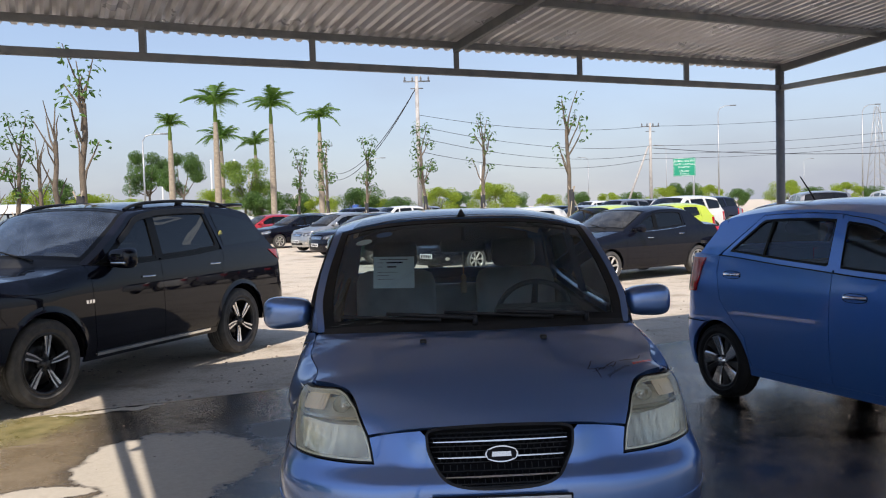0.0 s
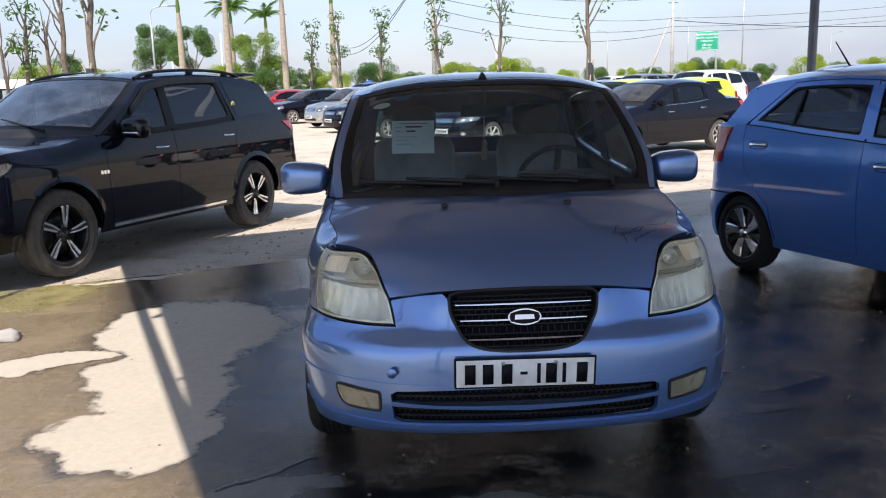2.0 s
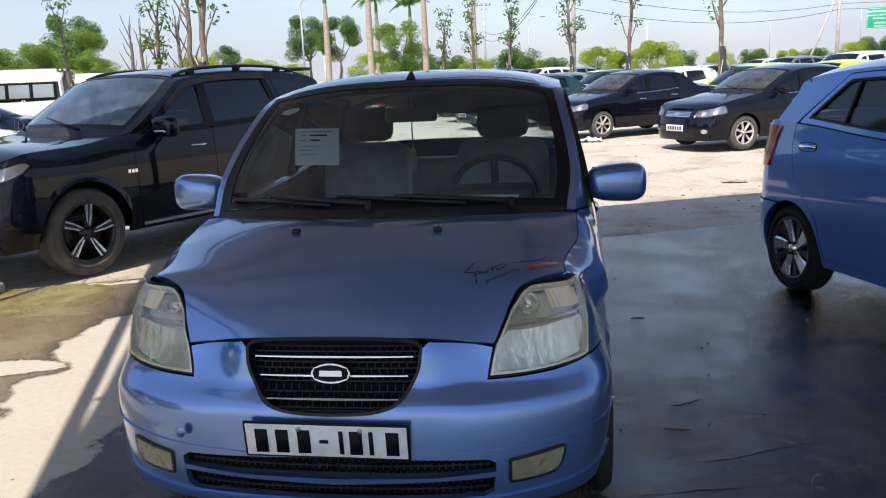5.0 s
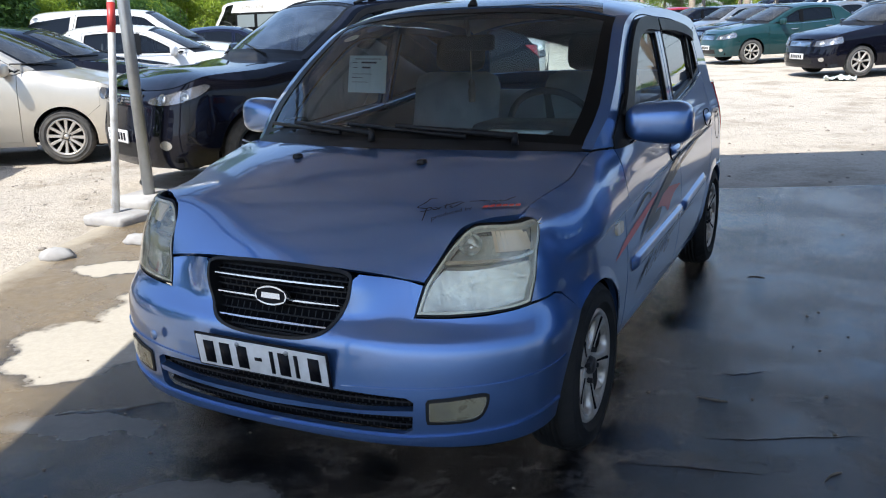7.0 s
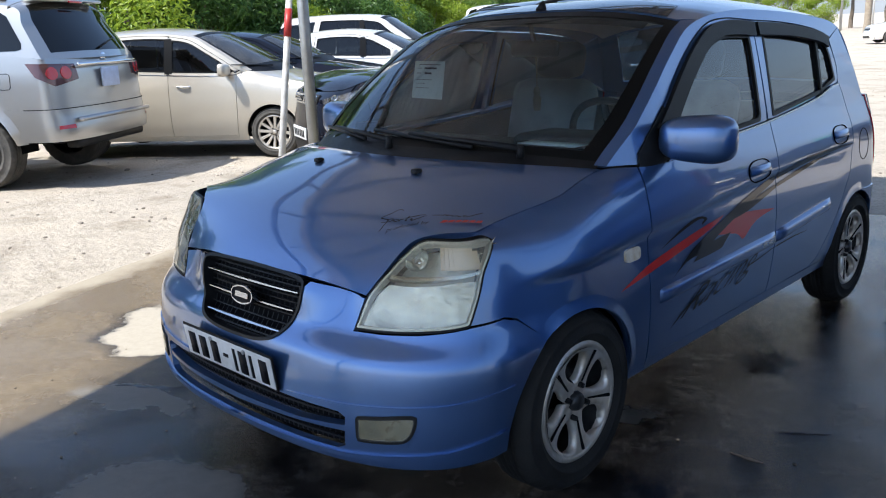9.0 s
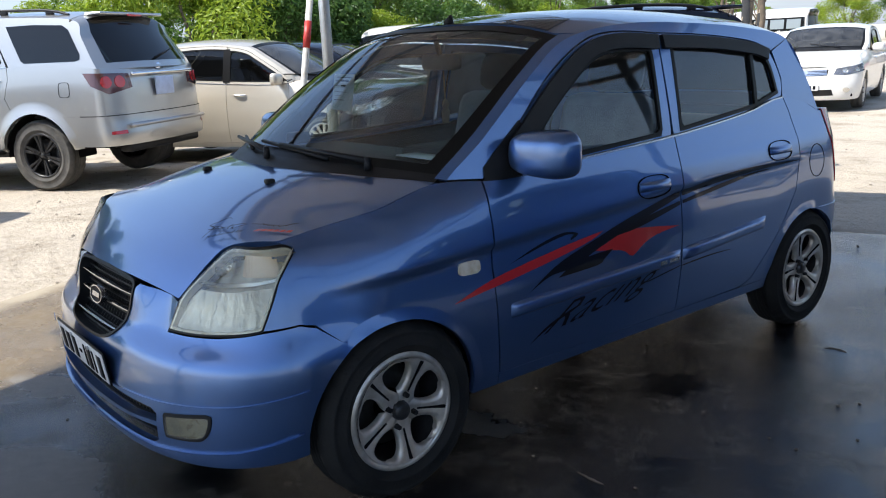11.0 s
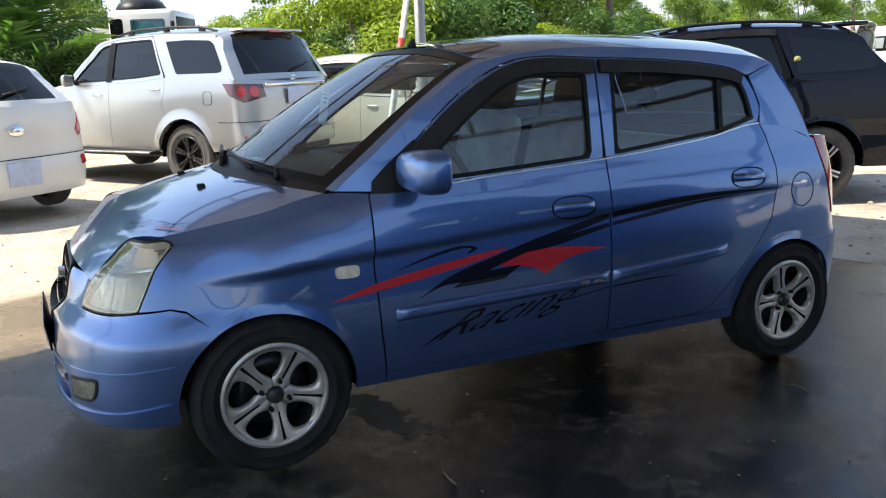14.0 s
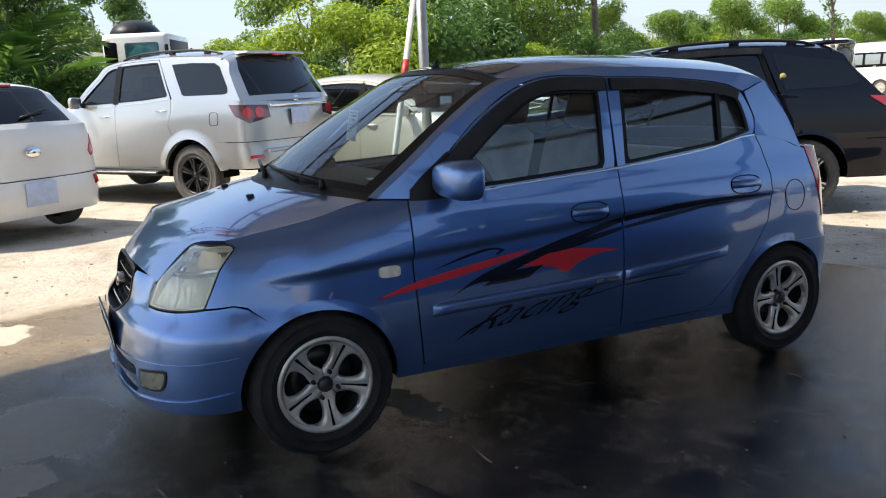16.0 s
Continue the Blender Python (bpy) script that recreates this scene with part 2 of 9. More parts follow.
M_TAPE = mat_worn("red_tape", (0.5, 0.04, 0.03), (0.36, 0.03, 0.03), 0.45, 20)
M_CEMENT = mat_worn("cement", (0.42, 0.40, 0.37), (0.28, 0.26, 0.24), 0.9, 4, 0, 0.6, 60)
M_BARK = mat_worn("bark", (0.20, 0.16, 0.12), (0.10, 0.08, 0.06), 0.95, 8, 0, 0.8, 50)
M_PALEBARK = mat_worn("pale_bark", (0.36, 0.30, 0.22), (0.24, 0.19, 0.14), 0.9, 6, 0, 0.6, 40)
M_WRAP = mat_worn("black_netting", (0.012, 0.012, 0.014), (0.03, 0.03, 0.03), 0.9, 20)
M_LEAF = mat_leaf("leaf_green", (0.11, 0.195, 0.030), (0.25, 0.36, 0.055))
M_LEAFDARK = mat_leaf("leaf_dark", (0.055, 0.125, 0.026), (0.13, 0.235, 0.05))
M_LEAFLIME = mat_leaf("leaf_lime", (0.19, 0.29, 0.024), (0.36, 0.44, 0.045))
M_FROND = mat_leaf("palm_frond", (0.06, 0.14, 0.02), (0.13, 0.24, 0.035))


# ---- building helpers ----
def gz(y):
    """Height of the ground: the paving falls slightly towards the open lot."""
    return -0.0155 * min(max(y, -6.0), 5.0)


def link(name, bm, material, parent=None, label="", smooth=True):
    me = bpy.data.meshes.new(name)
    if smooth:
        for f in bm.faces:
            f.smooth = True
    bm.to_mesh(me)
    bm.free()
    me.materials.append(material)
    ob = new(name, me)
    if parent is not None:
        ob.parent = parent
    if label:
        tagged(ob, label)
    return ob


def part(name, bm, material, parent, label="", smooth=True):
    return link(name, bm, material, parent, label, smooth)


def empty(name, m, label, category, group="", kind=""):
    ob = new(name)
    ob.empty_display_size = 0.2
    ob.matrix_basis = m
    return tagged(ob, label, category, group, kind)


def box(bm, cx, cy, cz, sx, sy, sz, bevel=0.0, m=None):
    r = bmesh.ops.create_cube(bm, size=1.0)
    vs = r["verts"]
    bmesh.ops.scale(bm, vec=(sx, sy, sz), verts=vs)
    if bevel:
        es = list({e for v in vs for e in v.link_edges})
        r = bmesh.ops.bevel(bm, geom=es, offset=bevel, segments=2, affect="EDGES", profile=0.5)
        vs = list({v for f in r["faces"] for v in f.verts} | {v for v in vs if v.is_valid})
    bmesh.ops.translate(bm, vec=(cx, cy, cz), verts=vs)
    if m is not None:
        bmesh.ops.transform(bm, matrix=m, verts=vs)
    return vs


def tube(bm, p, q, r1, r2=None, seg=10, caps=True):
    p, q = Vector(p), Vector(q)
    d = q - p
    r = bmesh.ops.create_cone(bm, cap_ends=caps, segments=seg, radius1=r1, radius2=r1 if r2 is None else r2, depth=d.length)
    m = Matrix.Translation((p + q) / 2) @ d.to_track_quat("Z", "Y").to_matrix().to_4x4()
    bmesh.ops.transform(bm, matrix=m, verts=r["verts"])
    return r["verts"]


def beam(bm, p, q, w, h):
    """A rectangular hollow section from p to q, h in the upright direction."""
    p, q = Vector(p), Vector(q)
    d = q - p
    m = Matrix.Translation((p + q) / 2) @ d.to_track_quat("Y", "Z").to_matrix().to_4x4()
    return box(bm, 0, 0, 0, w, d.length, h, min(w, h) * 0.08, m)


def lathe(bm, prof, seg=32, m=None, close=False):
    """Profile of (radius, along) spun round the local x axis."""
    rings = []
    for k in range(seg):
        a = 2 * math.pi * k / seg
        rings.append([bm.verts.new((x, r * math.cos(a), r * math.sin(a))) for r, x in prof])
    for k in range(seg):
        A, B = rings[k], rings[(k + 1) % seg]
        for j in range(len(prof) - 1):
            bm.faces.new((A[j], A[j + 1], B[j + 1], B[j]))
    vs = [v for r in rings for v in r]
    if m is not None:
        bmesh.ops.transform(bm, matrix=m, verts=vs)
    return vs


def cr(pts, n=6):
    """Catmull-Rom through open points."""
    P = [np.array(p, float) for p in pts]
    out = []
    for i in range(len(P) - 1):
        p0, p1, p2, p3 = P[max(i - 1, 0)], P[i], P[i + 1], P[min(i + 2, len(P) - 1)]
        for k in range(n):
            t = k / n
            out.append(tuple(0.5 * (2 * p1 + (p2 - p0) * t + (2 * p0 - 5 * p1 + 4 * p2 - p3) * t * t + (3 * p1 - p0 - 3 * p2 + p3) * t ** 3)))
    out.append(tuple(P[-1]))
    return out


def curve(pts):
    """A smooth function through (x, y) points, monotone between them."""
    xs = np.array([p[0] for p in pts], float)
    ys = np.array([p[1] for p in pts], float)
    d = np.diff(ys) / np.diff(xs)
    m = np.zeros(len(xs))
    m[0], m[-1] = d[0], d[-1]
    for i in range(1, len(xs) - 1):
        m[i] = 0 if d[i - 1] * d[i] <= 0 else 2 * d[i - 1] * d[i] / (d[i - 1] + d[i])

    def f(x):
        x = min(max(x, xs[0]), xs[-1])
        i = min(max(int(np.searchsorted(xs, x)) - 1, 0), len(xs) - 2)
        h = xs[i + 1] - xs[i]
        t = (x - xs[i]) / h
        return float((1 + 2 * t) * (1 - t) ** 2 * ys[i] + t * (1 - t) ** 2 * h * m[i] + t * t * (3 - 2 * t) * ys[i + 1] + t * t * (t - 1) * h * m[i + 1])
    return f


def panel(bm, poly, fmap, du, dv, side=1, rim=0.012, off=0.0, centre=(0, 1.0, 0.6)):
    """A sheet with the outline poly in a surface's (u, v), laid on that surface, edges turned in by rim. side -1: mirrored in x."""
    b = bmesh.new()
    clean = []
    for p in poly:
        if not clean or abs(p[0] - clean[-1][0]) + abs(p[1] - clean[-1][1]) > 1e-5:
            clean.append(p)
    if abs(clean[0][0] - clean[-1][0]) + abs(clean[0][1] - clean[-1][1]) < 1e-5:
        clean.pop()
    b.faces.new([b.verts.new((p[0], p[1], 0)) for p in clean])
    for ax, step in ((0, du), (1, dv)):
        lo, hi = min(p[ax] for p in clean), max(p[ax] for p in clean)
        k = math.ceil(lo / step + 1e-6)
        while k * step < hi - 1e-6:
            co, no = [0, 0, 0], [0, 0, 0]
            co[ax], no[ax] = k * step, 1
            bmesh.ops.bisect_plane(b, geom=b.verts[:] + b.edges[:] + b.faces[:], dist=1e-6, plane_co=co, plane_no=no)
            k += 1
    big = [f for f in b.faces if len(f.verts) > 4]
    if big:
        bmesh.ops.triangulate(b, faces=big)
    for v in b.verts:
        v.co = fmap(v.co.x, v.co.y)
    b.normal_update()
    c = Vector(centre)
    if sum((f.normal.dot(f.calc_center_median() - c) * f.calc_area() for f in b.faces)) < 0:
        bmesh.ops.reverse_faces(b, faces=b.faces[:])
        b.normal_update()
    if off:
        shift = [(v, v.normal.copy()) for v in b.verts]
        for v, nn in shift:
            v.co += nn * off
    if rim:
        edge = [e for e in b.edges if e.is_boundary and not (abs(e.verts[0].co.x) < 1e-5 and abs(e.verts[1].co.x) < 1e-5)]
        nrm = {v: v.normal.copy() for e in edge for v in e.verts}
        r = bmesh.ops.extrude_edge_only(b, edges=edge)
        nv = [g for g in r["geom"] if isinstance(g, bmesh.types.BMVert)]
        for v in nv:
            src = [e.other_vert(v) for e in v.link_edges if e.other_vert(v) in nrm]
            if src:
                v.co -= nrm[src[0]] * rim
        for e in edge:
            e.smooth = False
    if side < 0:
        for v in b.verts:
            v.co.x = -v.co.x
        bmesh.ops.reverse_faces(b, faces=b.faces[:])
    merge_into(bm, b)
    return bm


def merge_into(bm, b):
    vm = {v: bm.verts.new(v.co) for v in b.verts}
    for f in b.faces:
        nf = bm.faces.new([vm[v] for v in f.verts])
        nf.smooth = True
    bm.edges.ensure_lookup_table()
    for e in b.edges:
        if not e.smooth:
            ne = bm.edges.get((vm[e.verts[0]], vm[e.verts[1]]))
            if ne:
                ne.smooth = False
    b.free()


def resample(loop, n):
    P = [Vector((p[0], p[1])) for p in loop]
    P.append(P[0])
    L = [0.0]
    for i in range(len(P) - 1):
        L.append(L[-1] + (P[i + 1] - P[i]).length)
    out = []
    j = 0
    for k in range(n):
        d = L[-1] * k / n
        while L[j + 1] < d:
            j += 1
        t = (d - L[j]) / max(L[j + 1] - L[j], 1e-9)
        out.append(P[j].lerp(P[j + 1], t))
    return out


def inset_loop(loop, d):
    """A loop moved inwards by d in its own plane (counter-clockwise or clockwise)."""
    n = len(loop)
    area = sum(loop[i][0] * loop[(i + 1) % n][1] - loop[(i + 1) % n][0] * loop[i][1] for i in range(n))
    sg = 1 if area > 0 else -1
    out = []
    for i in range(n):
        a, b, c = Vector(loop[i - 1][:2]), Vector(loop[i][:2]), Vector(loop[(i + 1) % n][:2])
        e1, e2 = (b - a), (c - b)
        if e1.length < 1e-9 or e2.length < 1e-9:
            out.append(tuple(b))
            continue
        e1.normalize(), e2.normalize()
        n1, n2 = Vector((-e1.y, e1.x)) * sg, Vector((-e2.y, e2.x)) * sg
        m = n1 + n2
        if m.length < 1e-6:
            m = n1
        m.normalize()
        k = d / max(m.dot(n1), 0.35)
        out.append(tuple(b + m * k))
    return out


def ring(bm, outer, inner, fmap, side=1, off=0.0, rim=0.01, centre=(0, 1.0, 0.6), rows=2):
    """A band between two loops of equal length, in a surface's (u, v)."""
    b = bmesh.new()
    n = len(outer)
    loops = []
    for r in range(rows + 1):
        t = r / rows
        loops.append([b.verts.new(fmap(o[0] * (1 - t) + i[0] * t, o[1] * (1 - t) + i[1] * t)) for o, i in zip(outer, inner)])
    for r in range(rows):
        for k in range(n):
            b.faces.new((loops[r][k], loops[r][(k + 1) % n], loops[r + 1][(k + 1) % n], loops[r + 1][k]))
    b.normal_update()
    c = Vector(centre)
    if sum((f.normal.dot(f.calc_center_median() - c) for f in b.faces)) < 0:
        bmesh.ops.reverse_faces(b, faces=b.faces[:])
        b.normal_update()
    if off:
        shift = [(v, v.normal.copy()) for v in b.verts]
        for v, nn in shift:
            v.co += nn * off
    if rim:
        edge = [e for e in b.edges if e.is_boundary]
        nrm = {v: v.normal.copy() for e in edge for v in e.verts}
        r = bmesh.ops.extrude_edge_only(b, edges=edge)
        for v in [g for g in r["geom"] if isinstance(g, bmesh.types.BMVert)]:
            src = [e.other_vert(v) for e in v.link_edges if e.other_vert(v) in nrm]
            if src:
                v.co -= nrm[src[0]] * rim
        for e in edge:
            e.smooth = False
    if side < 0:
        for v in b.verts:
            v.co.x = -v.co.x
        bmesh.ops.reverse_faces(b, faces=b.faces[:])
    merge_into(bm, b)
    return bm


def text_flat(body, size, shear=0.0, thin=0.0):
    """Flat letters as triangles: vertices (x, y) and faces."""
    cu = bpy.data.curves.new("letters", "FONT")
    cu.body, cu.size, cu.shear, cu.resolution_u, cu.offset = body, size, shear, 3, -thin
    ob = bpy.data.objects.new("letters", cu)
    scene.collection.objects.link(ob)
    me = bpy.data.meshes.new_from_object(ob.evaluated_get(bpy.context.evaluated_depsgraph_get()))
    vs = [tuple(v.co[:2]) for v in me.vertices]
    fs = [tuple(p.vertices) for p in me.polygons]
    bpy.data.objects.remove(ob)
    bpy.data.meshes.remove(me)
    bpy.data.curves.remove(cu)
    return vs, fs


def add_text(bm, body, size, fmap, shear=0.0, thin=0.0):
    vs, fs = text_flat(body, size, shear, thin)
    nv = [bm.verts.new(fmap(x, y)) for x, y in vs]
    for f in fs:
        bm.faces.new([nv[i] for i in f])


# ---- car body surfaces ----
class Shell:
    """The surfaces of a car: y from the front axle to the rear, z up from the ground, x to the car's left."""

    def __init__(self, W, yf, yr, af, nf, ar, nr, Fp, Sp, Rp, zt, rs, hs, hz, lean, centre, edge, belt_in=0.008, extra=None, swell=None):
        self.extra, self.swell, self.side = extra, swell, None
        self.W, self.yf, self.yr = W, yf, yr
        self.Fp, self.Sp, self.Rp, self.zt, self.rs, self.hs = curve(Fp), curve(Sp), curve(Rp), curve(zt), curve(rs), hs
        self.hz, self.lean, self.belt_in = curve(hz), lean, belt_in
        pts = []
        for k in range(61):
            a = math.pi / 2 * k / 60
            pts.append((W * math.sin(a) ** (2 / nf), yf + af * (1 - math.cos(a) ** (2 / nf))))
        for k in range(1, 60):
            pts.append((W, yf + af + (yr - ar - yf - af) * k / 60))
        for k in range(61):
            a = math.pi / 2 * (1 - k / 60)
            pts.append((W * math.sin(a) ** (2 / nr), yr - ar * (1 - math.cos(a) ** (2 / nr))))
        o = np.array(pts)
        self.len = np.concatenate([[0], np.cumsum(np.hypot(*np.diff(o, axis=0).T))])
        self.total = self.len[-1]
        self.o = o
        tx, ty = np.gradient(o[:, 0], self.len + np.arange(len(o)) * 1e-9), np.gradient(o[:, 1], self.len + np.arange(len(o)) * 1e-9)
        L = np.hypot(tx, ty) + 1e-9
        self.nx, self.ny = ty / L, -tx / L
        self.nx[0], self.ny[0], self.nx[-1], self.ny[-1] = 0, -1, 0, 1
        # greenhouse: middle line and edge line, both lists of (y, z) with the same number of points
        self.mid, self.edge = cr(centre, 8), cr(edge, 8)
        se = [self.P(s, self.zt(self.at(s)[1])) for s in np.linspace(0, self.total * 0.75, 240)]
        self.hy, self.hx, self.he = list(np.maximum.accumulate([p.y for p in se])), [p.x for p in se], [p.z for p in se]
        st = [self.P(s, self.zt(self.at(s)[1])) for s in np.linspace(self.total * 0.25, self.total, 240)]
        self.dy, self.dx, self.dz = [p.y for p in st], [p.x for p in st], [p.z for p in st]

    def at(self, s):
        return [float(np.interp(s, self.len, a)) for a in (self.o[:, 0], self.o[:, 1], self.nx, self.ny)]

    def S(self, x, y):
        d = (self.o[:, 0] - abs(x)) ** 2 + (self.o[:, 1] - y) ** 2
        i = int(np.argmin(d))
        j = i + 1 if i + 1 < len(d) and (i == 0 or d[i + 1] < d[i - 1]) else i - 1
        a, b = self.o[i], self.o[j]
        t = float(np.clip(np.dot(np.array([abs(x), y]) - a, b - a) / (np.dot(b - a, b - a) + 1e-12), 0, 1))
        return float(self.len[i] + (self.len[j] - self.len[i]) * t)

    def SO(self, y):
        """The place along the outline, on the front, where the outline is at y."""
        return float(np.interp(y, self.o[:61, 1], self.len[:61]))

    def Y(self, y):
        """The place along the outline of a point on the flank."""
        return self.S(self.W, y)

    def P(self, s, z):
        x, y, nx, ny = self.at(s)
        k = nx * nx * self.Sp(z) + ny * ny * (self.Fp(z) if ny < 0 else self.Rp(z))
        t = min(max((z - self.zt(y) + self.hs) / self.hs, 0), 0.985)
        k += self.rs(y) * (1 - math.sqrt(1 - t * t))
        if self.extra:
            k += nx * nx * self.extra(y, z)
        if self.swell:
            k += self.swell(s, z)
        return Vector((max(x - nx * k, 0.0), y - ny * k, z))

    def hood(self, u, y):
        if self.side:
            # from the middle line to the edge line, in step
            a = u * u
            (c0, c1), (s0, s1), X, Z = self.side
            v = (y - c0 - (s0 - c0) * a) / ((c1 - c0) * (1 - a) + (s1 - s0) * a)
            yc, ys = c0 + (c1 - c0) * v, s0 + (s1 - s0) * v
            return Vector((u * X(ys), y, self.hz(yc) + (Z(ys) - self.hz(yc)) * abs(u) ** 2.8))
        ex, ez = float(np.interp(y, self.hy, self.hx)), float(np.interp(y, self.hy, self.he))
        return Vector((u * ex, y, ez + (self.hz(y) - ez) * (1 - abs(u) ** 2.6)))

    def deck(self, u, y):
        ex, ez = float(np.interp(y, self.dy, self.dx)), float(np.interp(y, self.dy, self.dz))
        return Vector((u * ex, y, ez + (self.hz(y) - ez) * (1 - abs(u) ** 2.6)))

    def G(self, y, z):
        zb = self.zt(y)
        p = self.P(self.Y(min(max(y, self.yf + 0.5), self.yr - 0.25)), zb)
        h = z - zb
        return Vector((p.x - self.belt_in - self.lean * h - 0.10 * h * h, y, z))

    def T(self, u, t):
        """The roof surface: u across from -1 to 1, t from the screen's foot (0) to the tail (1)."""
        i = t * (len(self.mid) - 1)
        j = min(max(int(i), 0), len(self.mid) - 2)
        w = i - j
        cy, cz = (np.array(self.mid[j]) * (1 - w) + np.array(self.mid[j + 1]) * w)
        ey, ez = (np.array(self.edge[j]) * (1 - w) + np.array(self.edge[j + 1]) * w)
        e = self.G(ey, ez)
        a = abs(u)
        return Vector((u * e.x, cy + (ey - cy) * a ** 2.2, cz + (ez - cz) * a ** 3.0))


def circle_pts(cy, cz, r, a0, a1, n=14):
    return [(cy + r * math.cos(radians(a0 + (a1 - a0) * k / n)), cz + r * math.sin(radians(a0 + (a1 - a0) * k / n))) for k in range(n + 1)]


# ---- wheels ----
def wheel(parent, x, y, r, width, side, rim_r, style, rim_mat, spoke_mat=None, turn=0.0, fine=True):
    """A road wheel at (x = outer face, y), standing on the ground; side +1: on the car's left."""
    spoke_mat = spoke_mat or rim_mat
    seg = 48 if fine else 24
    hub = new("wheel")
    hub.parent = parent
    hub.matrix_basis = Matrix.Translation((side * x, y, r)) @ pose(0, 0, 0, 0, 0, 0 if side > 0 else 180) @ pose(0, 0, 0, turn, 0, 0)
    w = width
    bm = bmesh.new()
    sw = rim_r + 0.006
    prof = [(sw, -0.012), (sw + (r - sw) * 0.22, 0.002), (sw + (r - sw) * 0.25, 0.0065), (sw + (r - sw) * 0.30, 0.007), (sw + (r - sw) * 0.33, 0.0035), (sw + (r - sw) * 0.55, 0.004), (r - 0.034, 0.001), (r - 0.031, 0.004), (r - 0.024, 0.001), (r - 0.008, -0.018), (r, -0.035)]
    for k in range(1, 5):
        xk = -0.035 - (w - 0.07) * k / 5
        prof += [(r, xk + 0.006), (r - 0.007, xk + 0.004), (r - 0.007, xk - 0.004), (r, xk - 0.006)]
    prof += [(r, -w + 0.035), (r - 0.012, -w + 0.015), (r - 0.05, -w), (sw, -w + 0.01)]
    if fine:
        seg = 96
    lathe(bm, prof, seg)
    if fine:
        # shoulder blocks of the tread
        for v in bm.verts:
            rad = math.hypot(v.co.y, v.co.z)
            if rad > r - 0.02 and (v.co.x > -0.04 or v.co.x < -w + 0.04):
                if int(math.floor(math.atan2(v.co.z, v.co.y) / (2 * math.pi) * 96 + 0.5)) % 3 == 0:
                    v.co.y *= 1 - 0.007 / rad
                    v.co.z *= 1 - 0.007 / rad
        seg = 48
    part("tyre", bm, M_RUBBER if style in ("twin5", "fan5") else M_DUSTYTYRE, hub, "black rubber tyre, dusty on the tread")
    bm = bmesh.new()
    lathe(bm, [(sw + 0.004, -0.014), (rim_r + 0.002, -0.004), (rim_r - 0.012, -0.008), (rim_r - 0.016, -0.03)], seg)
    part("rim", bm, rim_mat, hub)
    bm = bmesh.new()
    lathe(bm, [(rim_r - 0.016, -0.03), (rim_r - 0.03, -w + 0.02)], seg)
    part("rim_barrel", bm, M_ALLOYDARK, hub)
    if style == "plain":
        bm = bmesh.new()
        lathe(bm, [(0.0, -0.012), (rim_r * 0.3, -0.012), (rim_r * 0.4, -0.03), (rim_r * 0.8, -0.03), (rim_r, -0.006)], 18)
        part("wheel_cover", bm, spoke_mat, hub)
        return hub
    bm = bmesh.new()
    lathe(bm, [(0.0, -0.125), (rim_r - 0.025, -0.125), (rim_r - 0.02, -0.14)], seg)
    part("brake_shield", bm, M_GAP, hub)
    if fine:
        bm = bmesh.new()
        lathe(bm, [(0.05, -0.105), (0.05, -0.095), (rim_r * 0.72, -0.095), (rim_r * 0.72, -0.115)], 32)
        part("brake_disc", bm, M_ALLOYDARK, hub, "dark grey brake disc")
    R = rim_r - 0.012

    def spoke(bm, a, w0, w1, r0, r1, d0, d1, lean=0.0, th=0.028):
        vs = []
        for rr, ww, dd, tw in ((r0, w0, d0, 0), ((r0 + r1) / 2, (w0 + w1) / 2 * 0.92, d0 * 0.6 + d1 * 0.4, lean * 0.5), (r1, w1, d1, lean)):
            aa = a + tw
            c, s = math.cos(aa), math.sin(aa)
            for e, dep in ((-1, 0.008), (-0.72, 0), (0.72, 0), (1, 0.008)):
                vs.append((dd - dep, rr * c - e * ww / 2 * s, rr * s + e * ww / 2 * c))
            for e in (1, -1):
                vs.append((dd - th, rr * c - e * ww / 2 * s, rr * s + e * ww / 2 * c))
        V = [bm.verts.new(v) for v in vs]
        for k in range(2):
            for j in range(6):
                bm.faces.new((V[k * 6 + j], V[k * 6 + (j + 1) % 6], V[k * 6 + 6 + (j + 1) % 6], V[k * 6 + 6 + j]))
        bm.faces.new(V[12:18])

    def petal(bm, a):
        """One fifth of a cast wheel: flared at the hub and at the rim, with a rounded window on either side."""
        rows = []
        for f, deg in ((0.12, 36), (0.22, 36), (0.34, 36), (0.39, 28), (0.44, 22), (0.51, 17), (0.60, 14.5), (0.70, 13.5), (0.80, 14.5), (0.87, 16.5), (0.92, 20.5), (0.95, 27), (0.965, 36), (1.0, 36)):
            rr, h = f * R, radians(deg)
            d = -0.024 + 0.020 * f ** 1.5
            row = []
            for e, dep in ((-1, 0.026), (-1, 0.007), (-0.8, 0.0015), (-0.5, 0), (-0.15, 0.003), (0.15, 0.003), (0.5, 0), (0.8, 0.0015), (1, 0.007), (1, 0.026)):
                if deg == 36:
                    dep = min(dep, 0.003)
                aa = a + e * h
                row.append(bm.verts.new((d - dep, rr * math.cos(aa), rr * math.sin(aa))))
            rows.append(row)
        for p, q in zip(rows, rows[1:]):
            for j in range(9):
                bm.faces.new((p[j], p[j + 1], q[j + 1], q[j]))

